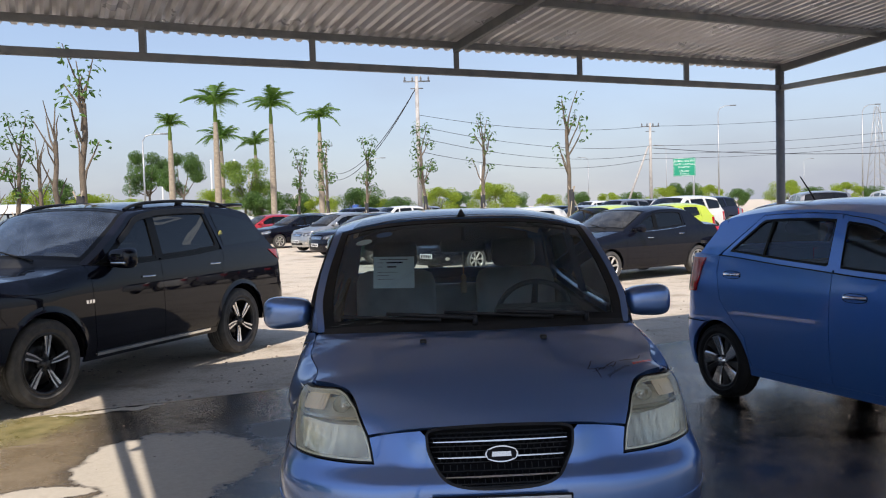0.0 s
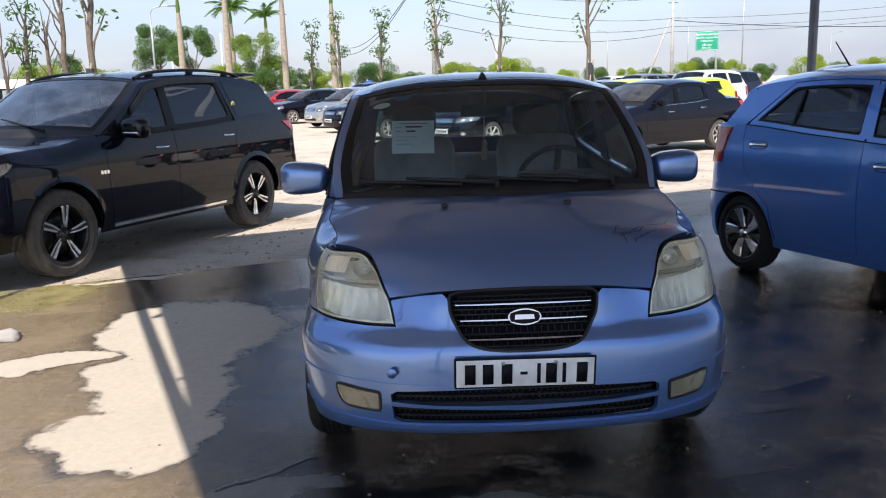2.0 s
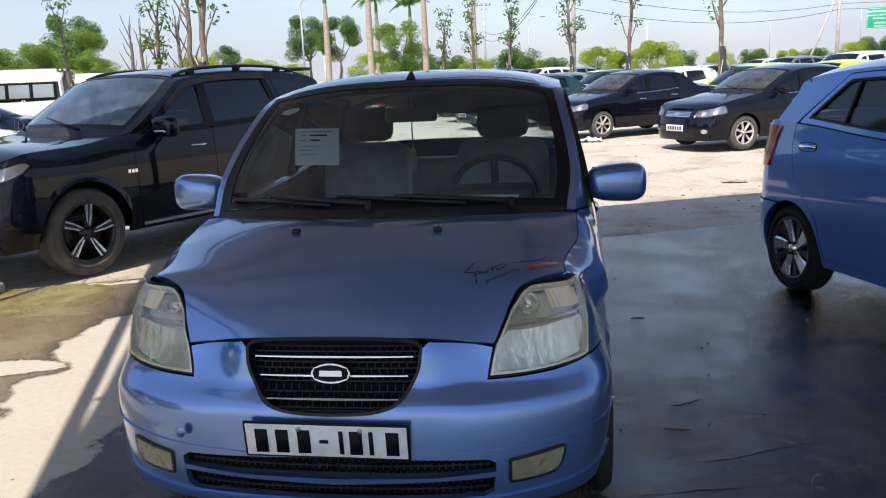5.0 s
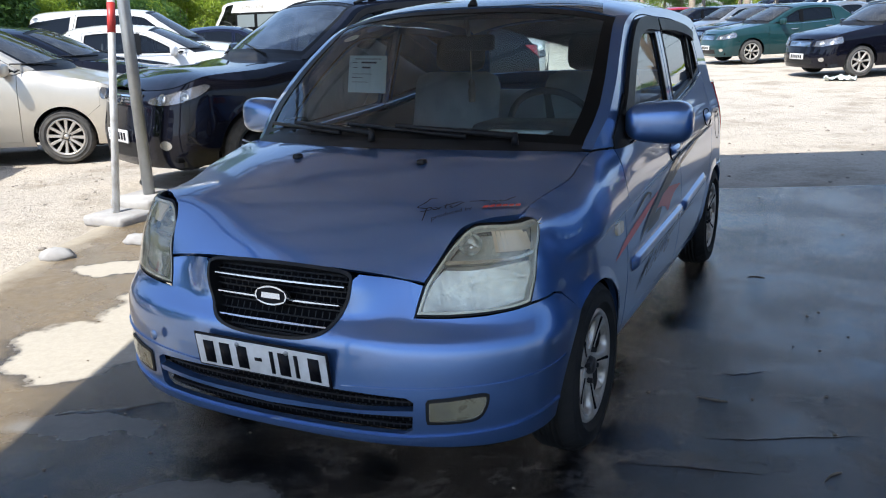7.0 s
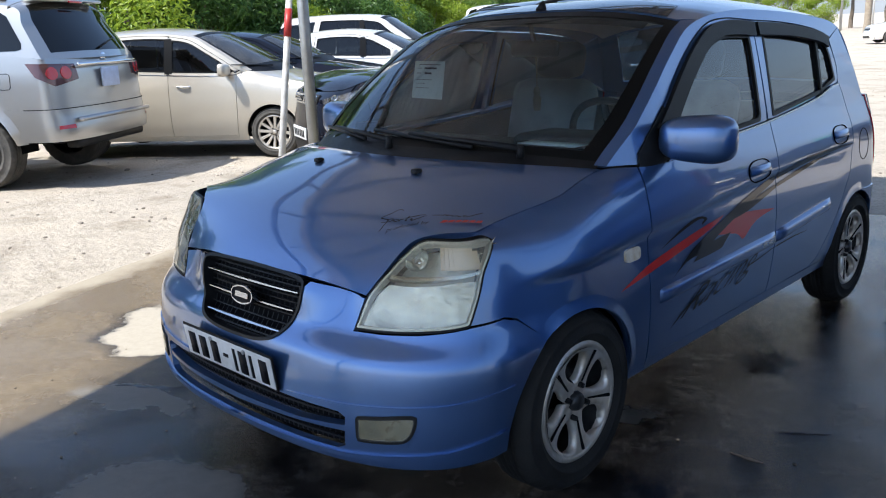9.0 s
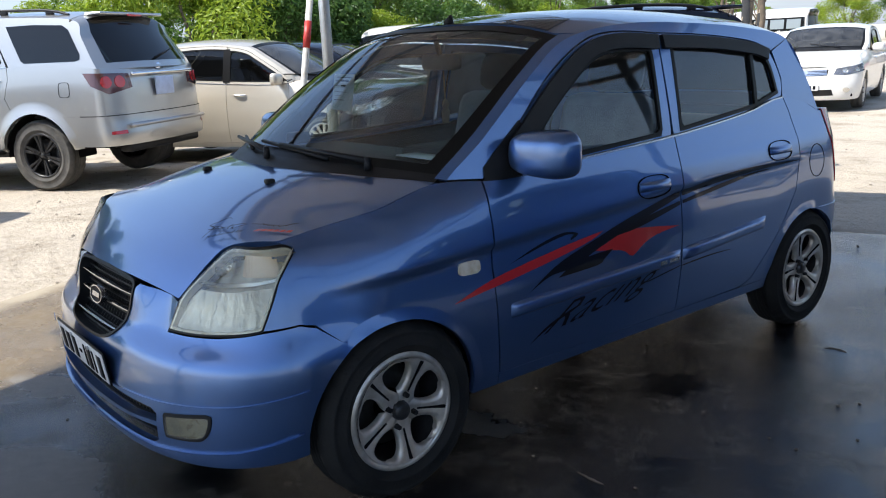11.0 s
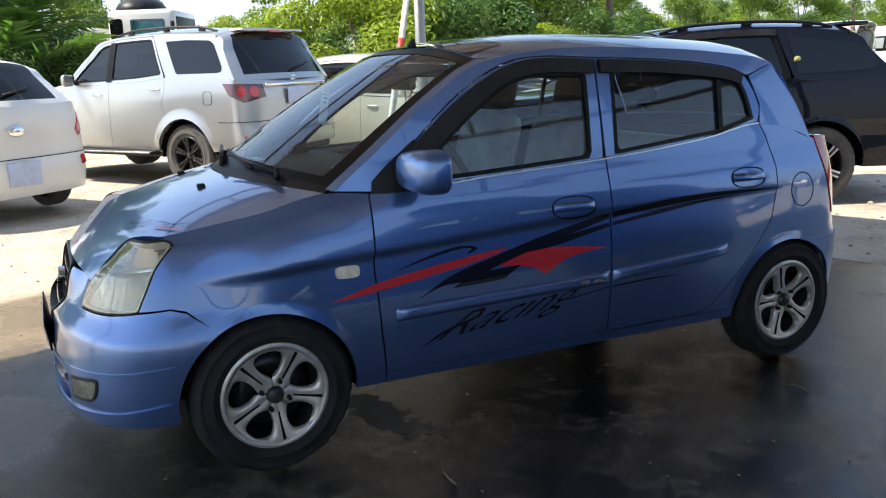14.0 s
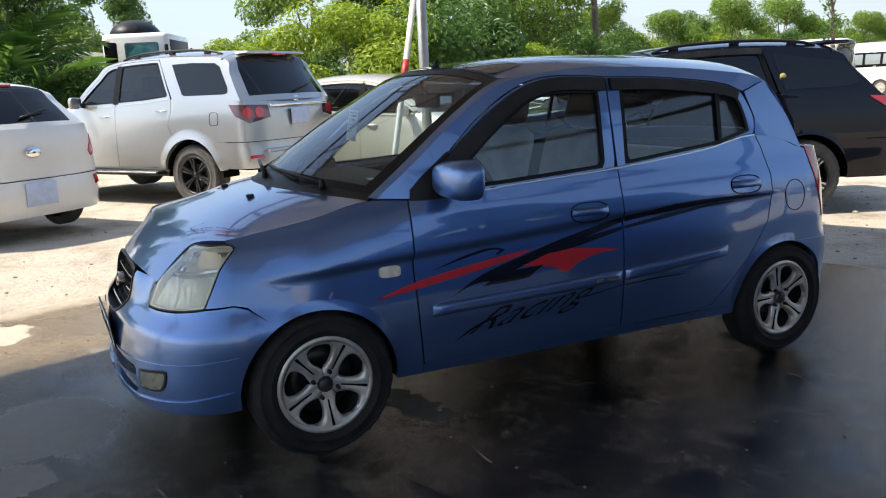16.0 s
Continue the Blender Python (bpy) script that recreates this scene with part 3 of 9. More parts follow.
    if style == "twin5":
        for k in range(5):
            bm = bmesh.new()
            a = 2 * math.pi * k / 5 + 0.3
            petal(bm, a)
            bmesh.ops.recalc_face_normals(bm, faces=bm.faces[:])
            sp_ = part("spoke", bm, spoke_mat, hub)
            bm = bmesh.new()
            spoke(bm, a, 0.006, 0.012, 0.060, R * 0.97, -0.0195, -0.0035, th=0.004)
            bmesh.ops.recalc_face_normals(bm, faces=bm.faces[:])
            part("slot", bm, M_GAP, sp_, "dark slot along the spoke", False)
    elif style == "flash":
        for k in range(5):
            bm = bmesh.new()
            a = 2 * math.pi * k / 5
            spoke(bm, a - 0.15, 0.017, 0.024, 0.055, R, -0.02, -0.008, 0.16)
            spoke(bm, a + 0.19, 0.020, 0.030, 0.075, R * 0.97, -0.02, -0.008, 0.02)
            bmesh.ops.recalc_face_normals(bm, faces=bm.faces[:])
            part("spoke", bm, spoke_mat, hub, smooth=False)
            bm = bmesh.new()
            spoke(bm, a + 0.02, 0.04, 0.075, 0.04, R, -0.030, -0.018, 0.09)
            bmesh.ops.recalc_face_normals(bm, faces=bm.faces[:])
            part("spoke", bm, rim_mat, hub, smooth=False)
    elif style == "fan5":
        for k in range(5):
            a = 2 * math.pi * k / 5
            bm = bmesh.new()
            spoke(bm, a, 0.05, 0.105, 0.04, R, -0.02, -0.006, 0.16)
            bmesh.ops.recalc_face_normals(bm, faces=bm.faces[:])
            part("spoke", bm, spoke_mat, hub, smooth=False)
            bm = bmesh.new()
            spoke(bm, a + 0.62, 0.03, 0.07, 0.04, R, -0.03, -0.016, 0.1)
            bmesh.ops.recalc_face_normals(bm, faces=bm.faces[:])
            part("spoke", bm, rim_mat, hub, smooth=False)
    else:
        n = {"six": 6, "ten": 10, "seven": 7, "twelve": 12}[style]
        for k in range(n):
            bm = bmesh.new()
            a = 2 * math.pi * k / n
            if style == "six":
                spoke(bm, a - 0.12, 0.022, 0.034, 0.05, R, -0.02, -0.008)
                spoke(bm, a + 0.12, 0.022, 0.034, 0.05, R, -0.02, -0.008)
            else:
                spoke(bm, a, 0.030, 0.040 if n > 8 else 0.05, 0.04, R, -0.02, -0.008)
            bmesh.ops.recalc_face_normals(bm, faces=bm.faces[:])
            part("spoke", bm, spoke_mat, hub, smooth=False)
    bm = bmesh.new()
    lathe(bm, [(0.0, -0.004), (0.022, -0.005), (0.027, -0.010), (0.03, -0.02), (0.034, -0.034), (0.036, -0.05)] if style == "twin5" else [(0.0, -0.004), (0.022, -0.005), (0.027, -0.010), (0.03, -0.02), (0.040, -0.034), (0.066, -0.05)], 24)
    part("hub_cap", bm, M_ALLOYDARK if style == "twin5" else rim_mat if style == "flash" else spoke_mat, hub)
    if fine:
        for k in range(4):
            a = 2 * math.pi * k / 4 + 0.45
            bm = bmesh.new()
            tube(bm, (-0.03, 0.05 * math.cos(a), 0.05 * math.sin(a)), (-0.006, 0.05 * math.cos(a), 0.05 * math.sin(a)), 0.010, 0.008, 6)
            part("wheel_nut", bm, M_PLASTIC, hub, smooth=False)
    return hub


def car_body(root, sh, sp, paint, glass, screen, fine=True):
    """Flanks, doors, bonnet, roof and windows of a car, as parts under root."""
    du = 0.035 if fine else 0.09
    dz = 0.012 if sh.extra else du
    L = lambda s, z: sh.P(s, z)
    Y = sh.Y
    zt = sh.zt
    z0, zs = sp["z0"], sp["zs"]
    (ay, az, ar), (by, bz, br) = sp["arch_f"], sp["arch_r"]
    yc = (sh.yf + sh.yr) / 2
    c = (0, yc, 0.6)

    def S(pts):
        return [(Y(y), z) for y, z in pts]

    def top(ya, yb, n=14, drop=0.0):
        return [(ya + (yb - ya) * k / n, zt(ya + (yb - ya) * k / n) - drop) for k in range(n + 1)]

    d0, rear = sp["d0"], sp["d2"]
    d1 = sp["d1"]
    g = 0.003
    # arch points, front wheel: from the bumper gap over the top to the foot behind the wheel
    a_bg = sp["bumper_gap"]
    a0 = math.degrees(math.atan2(a_bg[-1][1] - az, a_bg[-1][0] - ay))
    a_end = math.degrees(math.asin((z0 - az) / ar))
    arch = circle_pts(ay, az, ar, a0, a_end, 18)
    for side in (1, -1):
        bm = bmesh.new()
        poly = S(arch) + S([(d0[0][0] - g, z0)]) + S([(y - g, z) for y, z in d0]) + S(top(d0[-1][0] - g, sp["lamp_top"], 16)) + sp["lamp_edge"](sh) + S(a_bg[:-1])
        panel(bm, poly, L, du, dz, side, 0.02, centre=c)
        part("fender", bm, paint, root)
        bm = bmesh.new()
        poly = S([(y + g, z) for y, z in d0]) + S(top(d0[-1][0] + g, d1 - g)) + S([(d1 - g, zs)])
        panel(bm, poly, L, du, dz, side, 0.02, centre=c)
        if "wave" in sp:
            sp["wave"](bm, side)
        fd = part("front_door", bm, paint, root)
        bm = bmesh.new()
        poly = S([(d1 + g, zs)] + [(y - g, z) for y, z in rear]) + S(top(rear[-1][0] - g, d1 + g))
        panel(bm, poly, L, du, dz, side, 0.02, centre=c)
        rd = part("rear_door", bm, paint, root)
        bm = bmesh.new()
        poly = S([(d0[0][0], z0), (sp["sill_r"], z0), (sp["sill_r"], zs - g), (d0[0][0], zs - g)])
        panel(bm, poly, L, du, dz, side, 0.02, centre=c)
        part("sill", bm, paint, root)
        b0 = math.degrees(math.asin((z0 - bz) / br))
        archr = circle_pts(by, bz, br, 180 - b0, math.degrees(math.atan2(sp["rb"][1] - bz, math.sqrt(max(br ** 2 - (sp["rb"][1] - bz) ** 2, 1e-4)))), 18)
        bm = bmesh.new()
        tail = sp["tail_y"]
        poly = S([(sp["sill_r"], zs)]) + S([(sp["sill_r"], z0)]) + S(archr) + [(sh.S(*sp["tail_xy"]), sp["rb"][1]), (sh.S(*sp["tail_xy"]), zt(tail))] + S(top(tail, rear[-1][0] + g, 10)) + S([(y + g, z) for y, z in reversed(rear) if z > zs + 0.005]) + S([(rear[0][0] + 0.012, zs)])
        panel(bm, poly, L, du, dz, side, 0.02, centre=c)
        part("rear_quarter", bm, paint, root)
        # windows and frames
        for nm, outer, inner, dn in (("front", sp["fd_up"], sp["fw"], fd), ("rear", sp["rd_up"], sp["rw"], rd)):
            o, i = resample(outer, 64), resample(inner, 64)
            bm = bmesh.new()
            ring(bm, o, i, sh.G, side, 0.0, 0.02, c)
            part("window_frame", bm, sp.get("frame_mat", paint), dn)
            bm = bmesh.new()
            panel(bm, [tuple(p) for p in i], sh.G, 0.12, 0.12, side, 0, -0.010, c)
            gl = part("window_glass", bm, glass, dn)
            gl.visible_shadow = False
            if not fine:
                continue
            bm = bmesh.new()
            ii = resample(inset_loop([tuple(p) for p in i], -0.004), 64)
            jj = resample(inset_loop([tuple(p) for p in i], 0.012), 64)
            ring(bm, ii, jj, sh.G, side, 0.002, 0.012, c, 1)
            part("window_seal", bm, M_SEAL, dn)
        if "quarter" in sp:
            bm = bmesh.new()
            panel(bm, sp["quarter"], sh.G, 0.1, 0.1, side, 0.004, 0.004, c)
            part("quarter_glass", bm, glass, root)
        # pillar and roof rail between the doors' tops and the roof's edge
        n_e = len(sh.edge)
        eidx = [sh.edge[k] for k in range(n_e) if sh.edge[k][0] <= sp["rail_end"]]
        bm = bmesh.new()
        up = [p for p in sp["rail_low"]]
        poly = list(eidx) + list(reversed(up))
        panel(bm, poly, sh.G, du * 1.5, du * 1.5, side, 0.012, 0.0, c)
        part("roof_rail_panel", bm, paint, root)
        bm = bmesh.new()
        panel(bm, sp["c_pillar"], sh.G, du * 1.5, du * 1.5, side, 0.012, 0.0, c)
        part("rear_pillar", bm, paint, root)
        if not fine:
            continue
        # chrome or black strip along the belt
        bm = bmesh.new()
        ya, yb = sp["belt_strip"]
        poly = [(ya + (yb - ya) * k / 20, zt(ya + (yb - ya) * k / 20) + 0.003) for k in range(21)] + [(yb + (ya - yb) * k / 20, zt(yb + (ya - yb) * k / 20) - 0.003) for k in range(21)]
        panel(bm, poly, lambda y, z: sh.G(y, z), 0.1, 0.1, side, 0.01, 0.014, c)
        part("belt_moulding", bm, sp.get("belt_mat", M_CHROME), root)
        # wheel housings
        for yy, zz, rr in ((ay, az, ar), (by, bz, br)):
            bm = bmesh.new()
            pts = circle_pts(yy, zz, rr + 0.004, -3, 183, 20)
            va = [bm.verts.new((side * (sh.W - 0.05), y, z)) for y, z in pts]
            vb = [bm.verts.new((side * (sh.W - 0.34), y, z)) for y, z in pts]
            for k in range(20):
                bm.faces.new((va[k], va[k + 1], vb[k + 1], vb[k]))
            bm.faces.new(vb)
            part("wheel_housing", bm, M_GAP, root)
    # bonnet
    bm = bmesh.new()
    ycc, yce = sp["cowl"]
    front = min(sh.hy) + 0.002
    n = 24
    fr = []
    nose = sp["bonnet_front"]
    for k in range(n + 1):
        u = -1 + 2 * k / n
        fr.append((u * 0.995, nose(u)))
    rear_e = [(0.995 - 2 * 0.995 * k / n, yce + (ycc - yce) * (1 - abs(1 - 2 * k / n) ** 2.2)) for k in range(n + 1)]
    yy0, yy1 = nose(1.0), yce
    up_side = [yy0 + (yy1 - yy0) * (k / 60) ** 2 for k in range(1, 60)]
    panel(bm, fr + [(0.995, y) for y in up_side] + rear_e + [(-0.995, y) for y in reversed(up_side)], sh.hood, 0.06 if fine else 0.2, du * 0.5, 1, 0.02, centre=(0, yc, 0.3))
    part("bonnet", bm, paint, root)
    # cowl strip
    bm = bmesh.new()
    lo = [(u * 0.97, t) for u, t in [(-1 + 2 * k / 12, -0.06 + 0.0 * k) for k in range(13)]]

    def cowl(u, t):
        p = sh.T(u, max(t, 0))
        q = sh.hood(u, yce + (ycc - yce) * (1 - abs(u) ** 2.2))
        w = min(max(-t / 0.06, 0), 1)
        return p * (1 - w) + (q - Vector((0, 0, 0.012))) * w
    panel(bm, lo + [(0.97 - 1.94 * k / 12, sp.get("t_base", 0.022) + 0.003) for k in range(13)], cowl, 0.1, 0.02, 1, 0.01, centre=(0, yc, 0.3))
    part("cowl", bm, M_PLASTIC, root, "black plastic cowl under the windscreen")
    # windscreen
    t1, t2, t3 = sp["t_screen"], sp["t_rear0"], sp["t_rear1"]
    us = sp.get("u_screen", 0.90)

    def lp(ua, ta, ub, tb, n=10):
        return [(-ua + 2 * ua * k / n, ta) for k in range(n)] + [(ua + (ub - ua) * k / n, ta + (tb - ta) * k / n) for k in range(n)] + [(ub - 2 * ub * k / n, tb) for k in range(n)] + [(-ub + (ub - ua) * k / n, tb + (ta - tb) * k / n) for k in range(n)]
    ub = sp.get("u_border", us + 0.03)
    tb = sp.get("t_base", 0.022)
    o, i = lp(ub, tb, ub - 0.02, t1 + 0.006), lp(us - 0.030, tb + 0.022, us - 0.03, t1 - 0.012)
    bm = bmesh.new()
    panel(bm, lp(us, tb + 0.008, us - 0.02, t1), sh.T, 0.15, 0.04, 1, 0, -0.003, c)
    ws = part("windscreen", bm, screen, root)
    ws.visible_shadow = False
    bm = bmesh.new()
    ring(bm, o, i, sh.T, 1, -0.001, 0.006, c, 1)
    part("windscreen_border", bm, M_SEAL, root)
    for side in (1, -1):
        bm = bmesh.new()
        panel(bm, [(ub - 0.002, 0.0), (1.0, 0.0), (1.0, t1 + 0.03), (ub - 0.02, t1 + 0.01)], sh.T, 0.03, 0.03, side, 0.01, 0, c)
        part("windscreen_pillar", bm, paint, root)
    bm = bmesh.new()
    panel(bm, [(-1, t1 + 0.03), (-us + 0.0, t1 + 0.01), (us - 0.0, t1 + 0.01), (1, t1 + 0.03), (1, t2 - 0.01), (-1, t2 - 0.01)], sh.T, 0.08 if fine else 0.2, 0.03, 1, 0.01, 0, c)
    part("roof", bm, paint, root)
    # tail: frame and glass
    o, i = lp(1.0, t2 - 0.008, 1.0, 1.0), lp(sp["u_rear"], t2 + 0.02, sp["u_rear"], t3)
    bm = bmesh.new()
    ring(bm, o, i, sh.T, 1, 0, 0.01, c, 3)
    part("tail_frame", bm, paint, root)
    bm = bmesh.new()
    panel(bm, i, sh.T, 0.15, 0.04, 1, 0.0, -0.002, c)
    rg = part("rear_glass", bm, sp.get("rear_glass", glass), root)
    rg.visible_shadow = False
    # tailgate or boot lid skin, and rear bumper
    bm = bmesh.new()
    st = sh.S(*sp["tail_xy"])
    for side in (1, -1):
        panel(bm, [(sh.total, sp["rb"][1]), (st, sp["rb"][1]), (st, zt(sp["tail_y"])), (sh.total, zt(sh.yr))], L, du * 2, du * 2, side, 0.01, 0, c)
    part("tailgate", bm, paint, root)
    bm = bmesh.new()
    b1 = math.degrees(math.atan2(sp["rb"][1] - bz, math.sqrt(max(br ** 2 - (sp["rb"][1] - bz) ** 2, 1e-4))))
    ab = circle_pts(by, bz, br, b1, math.degrees(math.asin(max(min((sp["rb"][0] - bz) / br, 0.95), -0.95))), 8)
    for side in (1, -1):
        panel(bm, S(ab) + [(sh.total, sp["rb"][0]), (sh.total, sp["rb"][1] - 0.004)], L, du * 2, du * 2, side, 0.015, 0.006, c)
    part("rear_bumper", bm, sp.get("bumper_mat", paint), root)
    # floor pan
    bm = bmesh.new()
    box(bm, 0, yc, z0 + 0.06, sh.W * 2 - 0.24, (sh.yr - sh.yf) - 0.35, 0.05, 0.01)
    part("floor_pan", bm, M_GAP, root)
    if "deck" in sp:
        bm = bmesh.new()
        y1, y2 = sp["deck"]
        m = 12
        panel(bm, [(-1 + 2 * k / m, y1) for k in range(m + 1)] + [(1 - 2 * k / m, y2) for k in range(m + 1)], sh.deck, 0.2, du, 1, 0.01, 0.002, (0, yc, 0.3))
        part("boot_lid", bm, paint, root)
        bm = bmesh.new()
        panel(bm, [(-1, y2 - 0.005), (1, y2 - 0.005), (1, sh.yr - 0.02), (-1, sh.yr - 0.02)], sh.deck, 0.2, du, 1, 0.01, 0.0, (0, yc, 0.3))
        part("boot_edge", bm, paint, root)


def mirror_pair(root, sh, x, y, z, w, h, d, paint, fine=True):
    for side in (1, -1):
        hold = new("door_mirror")
        hold.parent = root
        hold.matrix_basis = Matrix.Translation((side * x, y, z))
        bm = bmesh.new()
        r = bmesh.ops.create_uvsphere(bm, u_segments=24, v_segments=16, radius=1.0)
        for v in r["verts"]:
            q = v.co
            e = 0.6
            q.x, q.y, q.z = [math.copysign(abs(a) ** e, a) for a in q]
            q.x, q.y, q.z = q.x * w / 2, q.y * d / 2, q.z * h / 2
            if q.y > 0:
                q.y *= 0.35
            q.z *= 1.0 + 0.10 * q.x / (w / 2) * side
            q.y += 0.03 * abs(q.x * side + w / 2) / w
        part("mirror_shell", bm, paint, hold)
        if not fine:
            continue
        bm = bmesh.new()
        box(bm, 0, d * 0.19, 0, w * 0.82, 0.008, h * 0.78, 0.004)
        part("mirror_glass", bm, M_CHROME, hold)
        bm = bmesh.new()
        box(bm, -side * (w * 0.5 + 0.02), 0.01, -h * 0.25, 0.10, d * 0.5, h * 0.35, 0.012)
        part("mirror_arm", bm, M_PLASTIC, hold)


def arch_lips(root, sh, arches, paint, wide=0.038, lift=0.007):
    """Rolled lips round the wheel openings; each arch: centre y, z, radius, first and last angle."""
    for side in (1, -1):
        for ay, az, ar, a0, a1 in arches:
            bm = bmesh.new()
            o = circle_pts(ay, az, ar + wide, a0, a1, 30)
            i = circle_pts(ay, az, ar + 0.001, a0, a1, 30)

            def lip(s, z):
                p = sh.P(s, z)
                d = (math.hypot(sh.at(s)[1] - ay, z - az) - ar) / wide
                q = math.degrees(math.atan2(z - az, sh.at(s)[1] - ay))
                e = min(max(min(a0 - q, q - a1) / 14, 0), 1)
                p.x += lift * e * (1 - min(max(d, 0), 1)) ** 1.5 + 0.001 * e - 0.001 * (1 - e)
                return p
            panel(bm, [(sh.Y(y), z) for y, z in o] + [(sh.Y(y), z) for y, z in reversed(i)], lip, 0.02, 0.02, side, 0.0, 0.0)
            part("arch_lip", bm, paint, root)


def surface_bar(bm, sh, y0, z0, y1, z1, half, lift, side=1):
    """A rounded moulding along the flank from (y0, z0) to (y1, z1)."""
    zc = lambda y: z0 + (z1 - z0) * (y - y0) / (y1 - y0)

    def f(s, t):
        y = sh.at(s)[1]
        e = min((y - y0), (y1 - y)) / 0.03
        k = (1 - abs(t) ** 3) ** 0.5 * min(max(e, 0.0), 1.0) ** 0.5
        p = sh.P(s, zc(y) + t * half)
        p.x += lift * k - 0.001
        return p
    panel(bm, [(sh.Y(y0), -1), (sh.Y(y1), -1), (sh.Y(y1), 1), (sh.Y(y0), 1)], f, 0.04, 0.2, side, 0.0, 0.0)


def handle(root, sh, y, z, w, h, mat, side, cup=True):
    L = lambda s, zz: sh.P(s, zz)

    def oval(w, h, p=2.6, n=28, dz=0.0):
        c = [2 * math.pi * k / n for k in range(n)]
        return [(sh.Y(y + w / 2 * math.copysign(abs(math.cos(a)) ** (2 / p), math.cos(a))), z + dz + h / 2 * math.copysign(abs(math.sin(a)) ** (2 / p), math.sin(a))) for a in c]
    hd = new("door_handle")
    hd.parent = root
    if cup:
        bm = bmesh.new()
        ring(bm, oval(w, h), oval(w - 0.007, h - 0.007), L, side, 0.0035, 0.004, (0, 1, 0.6), 1)
        part("cup_edge", bm, M_GAP, hd)

    def g(s, t):
        yy = sh.at(s)[1]
        k = max(1 - ((yy - y) / (w * 0.5)) ** 2, 0.0) ** 0.5
        p = sh.P(s, z + (h * 0.05 if cup else 0) + t * h * (0.20 if cup else 0.16))
        p.x += (0.022 if cup else 0.04) * k * (1 - abs(t) ** 4 * 0.6)
        return p
    bm = bmesh.new()
    panel(bm, [(sh.Y(y - w * 0.47), -1), (sh.Y(y + w * 0.47), -1), (sh.Y(y + w * 0.47), 1), (sh.Y(y - w * 0.47), 1)], g, 0.02, 0.34, side, 0.014, 0.0)
    part("grip", bm, mat, hd)
    return hd


# ---- the subject: a small blue five-door hatchback ----
def hero_crease(y, z):
    """The ledge pressed into the flank, rising towards the tail, and the hollow under it."""
    if y < -0.25 or y > 2.32:
        return 0.0
    fade = min(1.0, (y + 0.25) / 0.30, (2.32 - y) / 0.25)
    zc = 0.695 + 0.075 * min(y, 1.3) / 1.2 + 0.03 * max(y - 1.3, 0)
    d = z - zc
    if d >= 0.012:
        return -0.007 * fade * max(0.0, 1 - (d - 0.012) / 0.10)
    if d > -0.012:
        t = (d + 0.012) / 0.024
        return fade * (0.011 * (1 - t) - 0.007 * t)
    return 0.011 * fade * max(0.0, 1 + (d + 0.012) / 0.15)


def ease(a, b, v):
    t = min(max((v - a) / (b - a), 0.0), 1.0)
    return t * t * (3 - 2 * t)


TUCK_IN = curve([(0.50, 0.004), (0.55, 0.010), (0.584, 0.016), (0.664, 0.028), (0.729, 0.028), (0.78, 0.012), (0.812, 0.0), (0.9, 0.0)])
TUCK_OUT = curve([(0.50, 0.004), (0.55, 0.016), (0.605, 0.036), (0.747, 0.058), (0.815, 0.062), (0.828, 0.076), (0.9, 0.08)])


def hero_tuck(s, z):
    """How far the corner round the headlamp lies inside the plain outline."""
    if s > 1.30 or s < 0.27:
        return 0.0
    w = ease(0.62, 0.92, s)
    zl = 0.525 + 0.06 * (s - 0.28) / 0.18
    shelf = 0.012 * min(max((z - zl) / 0.10, 0.0), 1.2) * ease(0.27, 0.36, s) * (1 - ease(0.44, 0.475, s))
    return (TUCK_IN(z) * (1 - w) + TUCK_OUT(z) * w) * ease(0.27, 0.44, s) * (1 - ease(1.0, 1.30, s)) * ease(0.46, 0.56, z) + shelf


HERO = Matrix.Translation((-0.012, 0, 0)) @ pose(0, 0, 0, 0, 0, 1.6) @ pose(0, 0, 0, -0.9)


